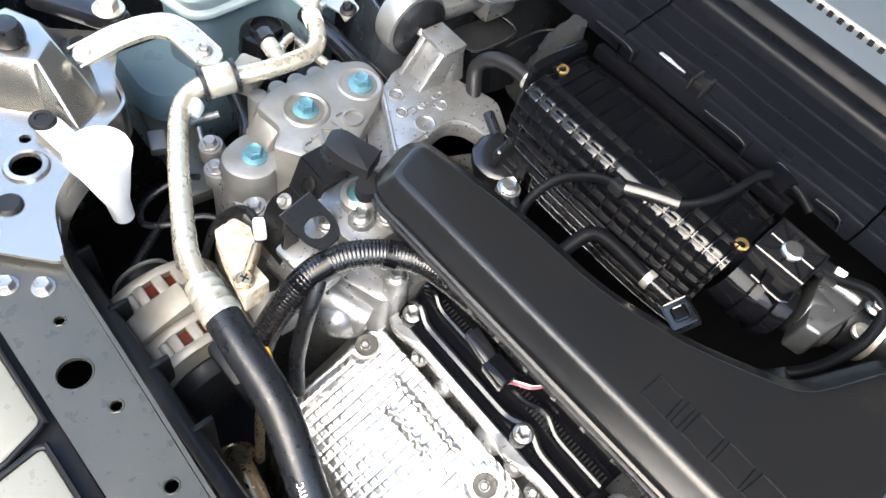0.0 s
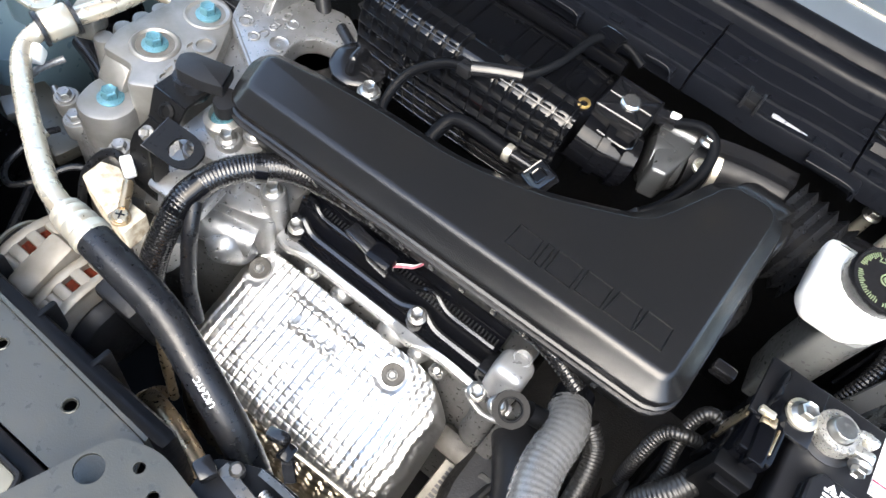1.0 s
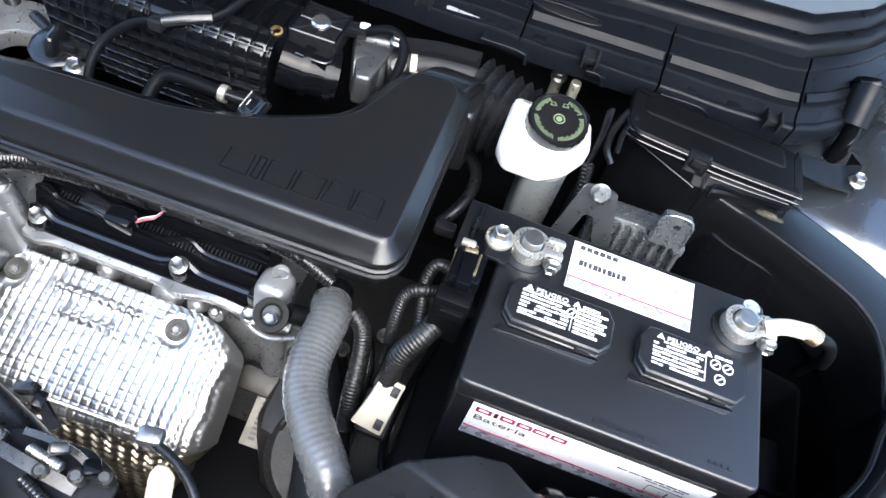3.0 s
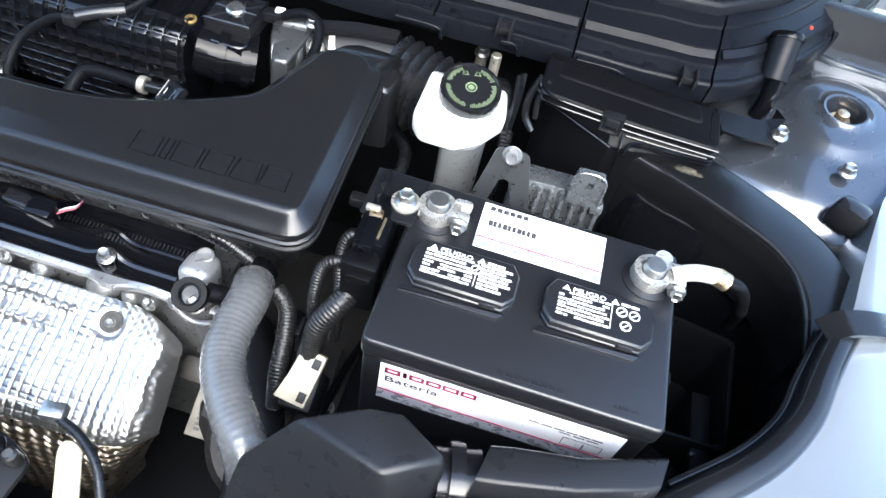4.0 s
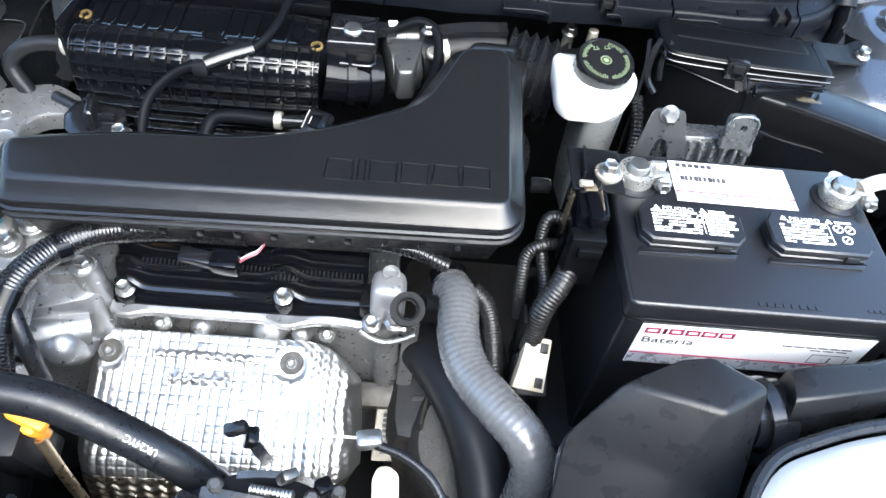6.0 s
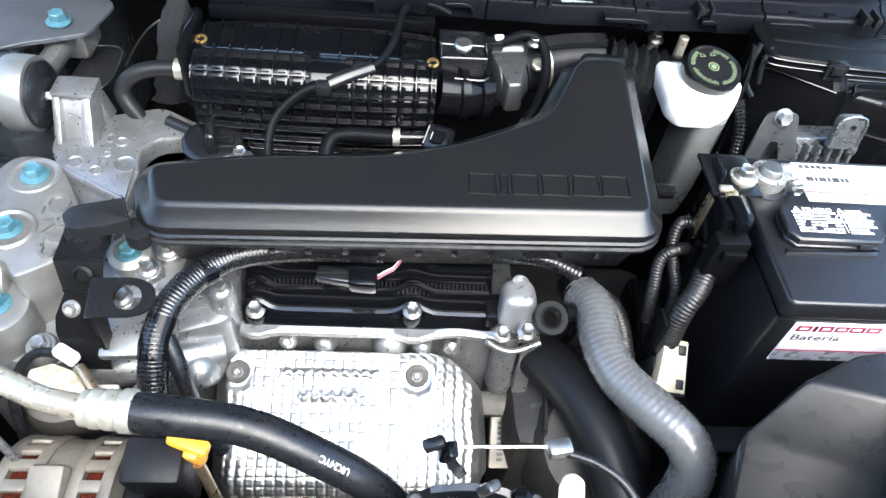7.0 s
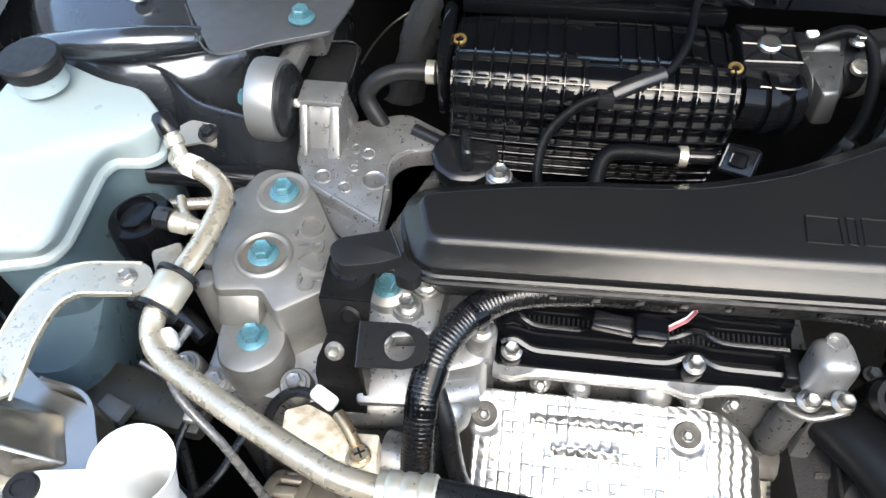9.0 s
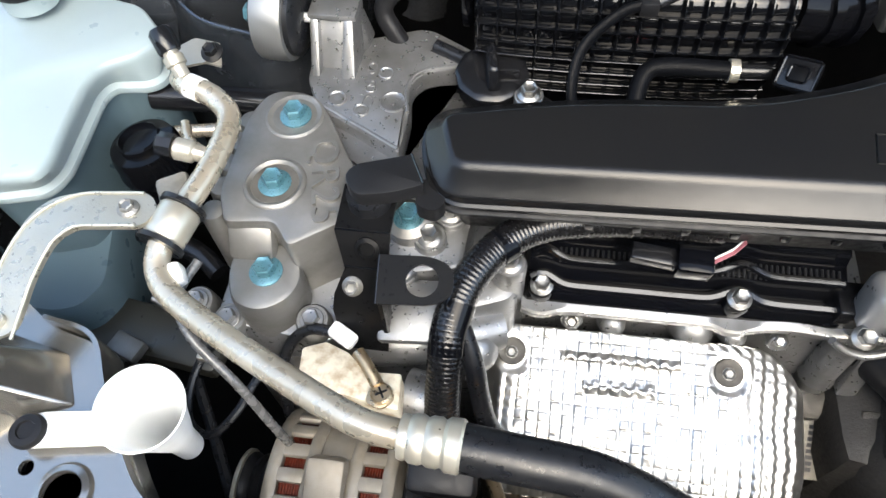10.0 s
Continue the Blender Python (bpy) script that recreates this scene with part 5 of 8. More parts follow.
def hoses_behind():
    t = thing("breather_hose", (-0.04, 0.135, 0.85), "black rubber breather hose with a spring clip", "hose")
    part("hose", tube([(-0.105, 0.105, 0.845), (-0.10, 0.13, 0.862), (-0.085, 0.137, 0.868), (-0.035, 0.137, 0.868)], 0.0072), TAPED, t)
    part("spring_clip", tube([(-0.036, 0.137, 0.868), (-0.029, 0.137, 0.868)], 0.009, 18), ZINC, t, "shiny spring clip")
    part("nipple", tube([(-0.03, 0.137, 0.868), (-0.005, 0.138, 0.868)], 0.006), BLACK, t)
    part("red_plug", box((-0.098, 0.098, 0.843), (0.018, 0.016, 0.016), 0.003, (0, 0, 20)), RED, t, "dull red plug")
    t2 = thing("vacuum_hose", (-0.28, 0.22, 0.84), "black rubber vacuum hose with a clip", "hose")
    part("hose", tube([(-0.255, 0.205, 0.885), (-0.285, 0.204, 0.884), (-0.306, 0.199, 0.878), (-0.318, 0.192, 0.862), (-0.306, 0.182, 0.842), (-0.29, 0.175, 0.82)], 0.0085), MATTE, t2)
    part("clip", tube([(-0.262, 0.205, 0.885), (-0.254, 0.205, 0.885)], 0.011, 18), ZINC, t2)
    t3 = thing("wiring_harness", (-0.12, 0.16, 0.9), "taped black wiring harness over the manifold", "wiring")
    part("loom", tube([(-0.145, 0.085, 0.85), (-0.155, 0.10, 0.87), (-0.15, 0.125, 0.893), (-0.125, 0.143, 0.912), (-0.10, 0.15, 0.918), (-0.06, 0.17, 0.925), (-0.04, 0.2, 0.935), (-0.03, 0.245, 0.945), (-0.018, 0.26, 0.945)], 0.0046, flat=0.7), TAPED, t3)
    part("tape", tube([(-0.10, 0.15, 0.9195), (-0.08, 0.16, 0.924), (-0.058, 0.171, 0.927)], 0.0066, flat=0.5), BLACK, t3, "shiny black tape wrap")
    part("clip", box((-0.105, 0.149, 0.915), (0.014, 0.012, 0.012), 0.002), MATTE, t3)
    part("branch", tube([(-0.018, 0.26, 0.945), (0.0, 0.262, 0.944), (0.02, 0.258, 0.938)], 0.004), TAPED, t3)
    part("connector", box((-0.018, 0.258, 0.946), (0.026, 0.016, 0.012), 0.002, (0, 0, -12)), GLOSSY, t3)
    part("sensor_lead", tube([(0.075, 0.238, 0.92), (0.10, 0.24, 0.93), (0.118, 0.232, 0.925), (0.122, 0.205, 0.91), (0.112, 0.17, 0.895), (0.098, 0.15, 0.885), (0.085, 0.14, 0.87)], 0.0052), TAPED, t3)
    part("lead_plug", box((0.10, 0.148, 0.884), (0.016, 0.012, 0.01), 0.002, (0, 30, 40)), MATTE, t3)
    t4 = thing("coolant_pipe", (-0.2, 0.12, 0.83), "thin black pipe beside the duct", "pipe")
    part("pipe", tube([(-0.27, 0.17, 0.845), (-0.22, 0.145, 0.842), (-0.16, 0.105, 0.84), (-0.12, 0.085, 0.835)], 0.006), RUBBER, t4)
    fix(M8, (-0.187, 0.118, 0.848), (0, -0.1, 1), t4, "bolt")
    part("stand", rod((-0.187, 0.118, 0.80), (-0.187, 0.118, 0.848), 0.012), CAST, t4)


hoses_behind()
# battery and what stands round it
def battery():
    t = thing("battery", (0.391, -0.013, 0.72), "black car battery with white labels and grey terminals", "battery")
    x0, x1, y0, y1 = 0.277, 0.506, -0.097, 0.073
    out = rounded([(x0, y0), (x1, y0), (x1, y1), (x0, y1)], 0.0075)
    lid = loft([[Vector((*p, z)) for p in grown(out, d)] for d, z in ((-0.003, 0.900), (-0.0005, 0.903), (0, 0.906), (0, 0.919), (-0.0008, 0.9215), (-0.0022, 0.9228), (-0.0032, 0.923))])
    part("lid", lid, BATTERY, t)
    part("case", loft([[Vector((*p, z)) for p in grown(out, d)] for d, z in ((-0.006, 0.70), (-0.004, 0.72), (-0.0022, 0.898))]), BATTERY, t)
    # slanted corner pockets at the front edge
    for i in range(4):
        part("end_rib", box((x1 - 0.004, -0.07 + i * 0.035, 0.892), (0.012, 0.012, 0.03), 0.002), BATTERY, t)
    # vent cap bars
    for cx in (0.335, 0.443):
        w, d = 0.043, 0.0205
        cap = [(-w, -d * 0.55), (-w * 0.82, -d), (w * 0.82, -d), (w, -d * 0.55), (w, d * 0.5), (w * 0.85, d), (-w * 0.85, d), (-w, d * 0.5)]
        cap = [Vector((cx + x, -0.02 + y)) for x, y in cap]
        ob = part("vent_cap", loft([[Vector((*p, z)) for p in grown(cap, k)] for k, z in ((0, 0.921), (0, 0.927), (-0.001, 0.928), (-0.001, 0.9305), (0.0002, 0.931), (0, 0.9345), (-0.0015, 0.936))]), BATTERY, t)
        part("cap_shoulder", plate(rounded([(cx - w - 0.003, -0.047), (cx + w - 0.01, -0.047), (cx + w - 0.004, -0.041), (cx - w, -0.041)], 0.001), 0.921, 0.9255, 0.001), BATTERY, t)
        part("latch", box((cx + 0.024, -0.0405, 0.929), (0.012, 0.003, 0.006), 0.0008), BATTERY, t)
        m = flat((cx, -0.02, 0.9362), (1, 0, 0), (0, 1, 0))
        rows = []
        rnd = random.Random(int(cx * 1000))
        for r in range(1, 8):
            y = 0.0125 - r * 0.0036
            x = -0.033
            while x < 0.004:
                w1 = min(rnd.uniform(0.0025, 0.008), 0.008 - x)
                if rnd.random() > 0.06:
                    rows.append((x, y + rnd.uniform(-0.0002, 0.0002), w1, rnd.uniform(0.0015, 0.0021)))
                x += w1 + rnd.uniform(0.0006, 0.0012)
            if r > 0 and cx < 0.4:
                x = 0.0115
                while x < 0.028:
                    w1 = rnd.uniform(0.004, 0.010)
                    rows.append((x, y, w1, 0.0021))
                    x += w1 + 0.0009
        rows += [(0.016, 0.0122, 0.007, 0.0022), (0.024, 0.0122, 0.006, 0.0022), (0.0088, -0.012, 0.0006, 0.024)]
        lettering("warning_word", "PELIGRO", 0.0058, m @ pose(-0.023, 0.0115, 0.0002), WHITE_INK, ob, 0.0001, width=0.026)
        for px in (-0.028, 0.011):
            part("warning_triangle", merge(B(), plate([Vector((px - 0.0032, 0.0115)), Vector((px + 0.0032, 0.0115)), Vector((px, 0.0165))], 0, 0.0003, 0), m), WHITE_INK, ob)
        bars("print", rows, m, WHITE_INK, ob, label="white warning print")
        bm = B()
        for k in range(3 if cx > 0.4 else 1):
            px, py = ((0.017, 0.006), (0.027, 0.0055), (0.021, -0.006))[k] if cx > 0.4 else (0.0085, 0.004)
            ring = [Vector((px + 0.004 * math.cos(a * math.tau / 14), py + 0.004 * math.sin(a * math.tau / 14), 0.0002)) for a in range(15)]
            tube(ring, 0.0006, 4, 0.002, bm)
            box((px, py, 0.0002), (0.006, 0.0009, 0.0004), 0, (0, 0, 40), bm=bm)
        bmesh.ops.transform(bm, matrix=m, verts=bm.verts)
        part("symbols", bm, WHITE_INK, ob)
    # labels
    top = part("top_label", box((0.3885, 0.042, 0.9233), (0.108, 0.05, 0.0006), 0.0001), PAPER, t, "white printed label")
    m = flat((0.3345, 0.017, 0.9237), (1, 0, 0), (0, 1, 0))
    bars("label_band", [(0.0003, 0.0005, 0.1074, 0.0105)], m, SILVER_PAPER, top)
    bars("red_line", [(0.0003, 0.0112, 0.1074, 0.0010)], m, MAROON, top, 0.0005)
    bars("label_print", [(0.006 + k * 0.0058, 0.0425, 0.0045, 0.0045) for k in range(6)], m, INK, top, label="dark block letters as bars")
    lettering("label_word", "Batería", 0.0052, m @ pose(0.006, 0.037, 0.0002), INK, top, 0.0001)
    rows = [(0.0075 + k * 0.0042, 0.0255, 0.0028 + 0.001 * (k % 3 == 0), 0.0058) for k in range(10)]
    bars("code_bars", rows, m, INK, top, label="grey code digits as bars")
    bars("fine_print", [(0.068, 0.0335, 0.014, 0.001), (0.084, 0.0335, 0.012, 0.001), (0.071, 0.0315, 0.022, 0.0008)], m, INK, top)
    bars("band_print", [(0.05 + 0.011 * k, 0.005 - 0.002 * j, 0.009, 0.0008) for k in range(4) for j in range(2)], m, PAPER, top, 0.0005)
    fl = part("front_label", box((0.391, -0.0956, 0.868), (0.192, 0.0008, 0.056), 0.0002), PAPER, t, "white and silver printed label")
    m = flat((0.295, -0.0961, 0.8402), (1, 0, 0), (0, 0, 1))
    bars("label_band", [(0.0004, 0.0004, 0.191, 0.014)], m, SILVER_PAPER, fl)
    bars("red_line", [(0.0004, 0.0150, 0.191, 0.0013)], m, MAROON, fl, 0.0005)
    for k, (w, x) in enumerate(((0.0125, 0.004), (0.0032, 0.0185), (0.0118, 0.0235), (0.0118, 0.0370), (0.0130, 0.0500), (0.0125, 0.0645))):
        bars("emblem_block", [(x, 0.0440, w, 0.0022), (x, 0.0495, w, 0.0022), (x, 0.0440, 0.0024, 0.0077), (x + w - 0.0024, 0.0440, 0.0024, 0.0077)], m, MAROON, fl)
    lettering("label_word", "Batería", 0.0115, m @ pose(0.004, 0.0315, 0.0003), INK, fl, 0.0001, width=0.043)
    bars("fine_print", [(0.120 + 0.010 * k, 0.0395, 0.0085, 0.0013) for k in range(6)] + [(0.145 + 0.011 * k, 0.036, 0.009, 0.0011) for k in range(3)], m, INK, fl)
    bars("box_outline", [(0.150, 0.018, 0.0005, 0.013), (0.181, 0.018, 0.0005, 0.013), (0.150, 0.018, 0.0315, 0.0005), (0.150, 0.0305, 0.0315, 0.0005)], m, INK, fl)
    lettering("label_digit", "1", 0.012, m @ pose(0.164, 0.0195, 0.0003), INK, fl, 0.0001)
    # moulded marks
    bars("moulded_mark", [(0.378 + k * 0.0065, -0.0905, 0.0045, 0.004) for k in range(8)], pose(0, 0, 0.9229), BATTERY, t, 0.0008, kind="stuff")
    bars("moulded_mark", [(0.466 + k * 0.005, -0.0885, 0.0035, 0.003) for k in range(4)], pose(0, 0, 0.9229), BATTERY, t, 0.0008, kind="stuff")
    part("polarity_mark", turned([(0.0075, 0), (0.0075, 0.0006), (0.006, 0.0006)], along((0.494, 0.0655, 0.923), (0, 0, 1)), 20), SILVER_PAPER, t, "small grey polarity mark")
    # terminals
    for x, y in ((0.298, 0.036), (0.481, 0.036)):
        part("terminal_base", turned([(0.021, -0.002), (0.021, 0.001), (0.016, 0.003)], along((x, y, 0.923), (0, 0, 1)), 28), BATTERY, t)
        part("terminal_post", turned([(0.010, 0), (0.0092, 0.02), (0.008, 0.0215), (0.002, 0.0215)], along((x, y, 0.923), (0, 0, 1)), 24), MACHINED, t, "shiny lead terminal post")
    return t


battery()


def terminal_clamp(x, y, s, label):
    t = thing("terminal_clamp", (x, y, 0.925), label, "battery clamp", "battery clamps")
    part("ring", turned([(0.0155, 0), (0.0165, 0.002), (0.016, 0.012), (0.0105, 0.0125), (0.0102, 0.004)], along((x, y, 0.9255), (0, 0, 1)), 28), LEAD, t)
    part("ear", box((x + s * 0.020, y - 0.004, 0.933), (0.016, 0.010, 0.012), 0.003), LEAD, t)
    part("ear", box((x + s * 0.020, y + 0.010, 0.933), (0.016, 0.007, 0.012), 0.003), LEAD, t)
    part("clamp_bolt", rod((x + s * 0.021, y - 0.016, 0.933), (x + s * 0.021, y + 0.016, 0.933), 0.003), ZINC, t)
    fix(M6, (x + s * 0.021, y - 0.012, 0.934), (0, -1, 0.1), t, "nut")
    return t


c1 = terminal_clamp(0.298, 0.036, 1, "grey lead clamp on the battery post, corroded white")
part("bridge", box((0.278, 0.036, 0.931), (0.036, 0.022, 0.006), 0.002), LEAD, c1)
part("stud_washer", turned([(0.012, 0), (0.012, 0.003), (0.009, 0.004)], along((0.272, 0.03, 0.934), (0, 0, 1)), 24), ZINC, c1)
fix(M8, (0.272, 0.03, 0.937), (0, 0, 1), c1, "stud_nut")
c2 = terminal_clamp(0.481, 0.036, 1, "grey lead clamp with a pale taped battery cable")
part("cable_neck", tube([(0.497, 0.036, 0.938), (0.512, 0.04, 0.944), (0.532, 0.043, 0.944)], 0.007), TAPE, c2, "pale tape-wrapped cable end")
part("cable_band", tube([(0.530, 0.043, 0.944), (0.540, 0.042, 0.941)], 0.0078), GOLD_STEEL, c2)
part("cable", tube([(0.538, 0.042, 0.942), (0.551, 0.044, 0.938), (0.563, 0.048, 0.922), (0.571, 0.053, 0.900), (0.590, 0.083, 0.862), (0.598, 0.098, 0.82)], 0.0055), LID, c2, "black battery cable")


def fuse_block():
    t = thing("fuse_link_box", (0.257, 0.0, 0.84), "black plastic fusible link box clipped to the battery", "fuse box")
    part("body", box((0.256, 0.008, 0.897), (0.026, 0.058, 0.075), 0.004), GLOSSY, t)
    part("front_block", box((0.254, -0.026, 0.888), (0.03, 0.016, 0.06), 0.003), LID, t)
    part("top_plate", box((0.262, 0.035, 0.9325), (0.045, 0.052, 0.004), 0.001), BLACK, t)
    part("back_wall", box((0.251, 0.038, 0.937), (0.003, 0.032, 0.012), 0.001, (0, 0, -4)), BLACK, t)
    part("back_edge", tube([(0.2495, 0.022, 0.9435), (0.253, 0.030, 0.9425), (0.249, 0.036, 0.9435), (0.2535, 0.043, 0.9425), (0.251, 0.053, 0.9435)], 0.0009, 6, 0.004), GLOSSY, t)
    part("cover_block", box((0.2555, -0.012, 0.931), (0.012, 0.032, 0.016), 0.002, (0, 0, 4)), GLOSSY, t)
    part("contact", box((0.254, 0.008, 0.935), (0.011, 0.009, 0.008), 0.002, (0, 0, 8)), GOLD_STEEL, t, "brass contact strip")
    part("contact", box((0.2625, -0.004, 0.931), (0.002, 0.022, 0.012), 0.0006), GOLD_STEEL, t, "brass contact strip")
    for y, z in ((0.012, 0.938), (0.0, 0.925)):
        part("lug", box((0.25, y, z), (0.012, 0.006, 0.005), 0.0015), ZINC, t)
    part("window", box((0.2425, 0.014, 0.902), (0.002, 0.012, 0.05), 0.0005), GOLD_STEEL, t)
    part("latch", box((0.256, -0.036, 0.905), (0.02, 0.006, 0.01), 0.001), LID, t)
    for i in range(4):
        part("fin", box((0.2415, -0.02 + i * 0.016, 0.872), (0.004, 0.006, 0.028), 0.001), LID, t)
    return t


fuse_block()


def control_unit():
    t = thing("engine_control_unit", (0.39, 0.14, 0.78), "finned aluminium engine control unit behind the battery", "control unit")
    tilt = (-12, 0, 2)
    part("case", box((0.395, 0.139, 0.85), (0.088, 0.03, 0.095), 0.003, tilt), ECU, t)
    for i in range(7):
        part("fin", box((0.368 + i * 0.0115, 0.122, 0.862), (0.004, 0.012, 0.07), 0.0012, tilt), ECU, t)
    lug = rounded([(-0.015, -0.022), (0.015, -0.022), (0.0135, 0.0125), (-0.0125, 0.0125)], [0.002, 0.002, 0.004, 0.004])
    part("lug", plate(lug, -0.005, 0.004, 0, m=flat((0.419, 0.127, 0.921), (1, 0.03, 0), (0, 0.2, 0.98)), holes=((0.002, 0.001, 0.0036),)), ECU, t)
    part("lug_rim", merge(B(), tube([(-0.0145, -0.018, 0.0045), (-0.0122, 0.0105, 0.0045), (0.0130, 0.0105, 0.0045), (0.0145, -0.018, 0.0045)], 0.0014, 8), flat((0.419, 0.127, 0.921), (1, 0.03, 0), (0, 0.2, 0.98))), ECU, t)
    part("shoulder", box((0.4345, 0.134, 0.893), (0.012, 0.026, 0.012), 0.003, tilt), ECU, t)
    m = flat((0.346, 0.104, 0.862), (1, 0, 0), (0, 0.32, 0.95))
    out = rounded([(-0.033, 0), (-0.0155, 0.076), (0.0145, 0.076), (0.034, 0), (0.017, 0), (0.003, 0.046), (-0.006, 0.046), (-0.017, 0)], [0.002, 0.006, 0.006, 0.002, 0.002, 0.004, 0.004, 0.002])
    part("bracket", plate(out, -0.0015, 0.0015, 0, m=m), DARK_STEEL, t, "dull steel A-shaped bracket")
    fix(DULL10, (0.345, 0.126, 0.930), (0, -0.95, 0.32), t, "bracket_bolt")
    return t


control_unit()


def brake_reservoir():
    t = thing("brake_fluid_reservoir", (0.285, 0.18, 0.80), "white translucent brake fluid reservoir with black cap", "fluid reservoir")
    out = rounded([(0.242, 0.158), (0.253, 0.1425), (0.290, 0.1425), (0.313, 0.160), (0.329, 0.188), (0.324, 0.224), (0.242, 0.224)], 0.007)
    part("tank", loft([[Vector((*p, z)) for p in grown(out, d)] for d, z in ((-0.006, 0.8945), (-0.002, 0.896), (0, 0.8995), (0.0005, 0.912), (-0.001, 0.919), (-0.004, 0.9225), (-0.009, 0.924))]), WHITE, t)
    low = rounded([(0.276, 0.146), (0.302, 0.148), (0.316, 0.165), (0.312, 0.20), (0.270, 0.20)], 0.008)
    part("lower_tank", loft([[Vector((*p, z)) for p in grown(low, d)] for d, z in ((-0.004, 0.76), (0, 0.80), (0.001, 0.898))]), CLOUDY, t, "cloudy grey lower chamber")
    ax = along((0.288, 0.192, 0.9255), (0.05, -0.2, 1))
    part("neck", turned([(0.0265, -0.018), (0.0265, 0.002), (0.02, 0.003)], ax, 28), WHITE, t)
    cap = part("cap", turned([(0.0285, 0), (0.0298, 0.002), (0.0298, 0.0135), (0.0285, 0.0165), (0.027, 0.0165), (0.026, 0.0150), (0.002, 0.0150)], ax, 48, wobble=lambda a, h: 1 + 0.012 * math.cos(24 * a) * (0.001 < h < 0.015)), BLACK, t, "black screw cap with pale green print")
    bm = B()
    for i in range(72):
        if 13 < i < 23 or i in (3, 4, 34, 35, 52, 53):
            continue
        a = i * math.tau / 72
        n = 0.0034 + 0.0016 * ((i * 7) % 3) / 2
        box(((0.0245 - n / 2) * math.cos(a), (0.0245 - n / 2) * math.sin(a), 0.0153), (n, 0.0008, 0.0004), 0, (0, 0, math.degrees(a)), bm=bm)
    bmesh.ops.transform(bm, matrix=ax, verts=bm.verts)
    part("cap_print", bm, GREEN_INK, cap)
    part("cap_spot", turned([(0.0058, 0.0145), (0.0058, 0.0154), (0.0048, 0.0155), (0.0044, 0.0149), (0.0032, 0.0149), (0.0028, 0.0155), (0.0006, 0.0155)], ax, 20), GREEN_INK, cap)
    bm = B()
    for x, y in ((-0.006, 0.0145), (0.006, 0.0145)):
        box((x, y, 0.0153), (0.006, 0.0006, 0.0004), 0, bm=bm)
        box((x - 0.002, y + 0.002, 0.0153), (0.0007, 0.005, 0.0004), 0, (0, 0, -25), bm=bm)
        box((x + 0.002, y + 0.002, 0.0153), (0.0007, 0.005, 0.0004), 0, (0, 0, 25), bm=bm)
    bmesh.ops.transform(bm, matrix=ax, verts=bm.verts)
    part("cap_symbol", bm, GREEN_INK, cap)
    part("side_bracket", strip([(0.332, 0.21, 0.955), (0.334, 0.20, 0.93), (0.333, 0.19, 0.88), (0.332, 0.18, 0.82)], 0.016, 0.003, (0.3, 1, 0)), BLACK, t)
    part("side_loom", tube([(0.333, 0.19, 0.9), (0.336, 0.165, 0.875), (0.333, 0.145, 0.845), (0.325, 0.12, 0.81)], 0.007, ridge=0.001, pitch=0.004), LOOM, t)
    return t


brake_reservoir()


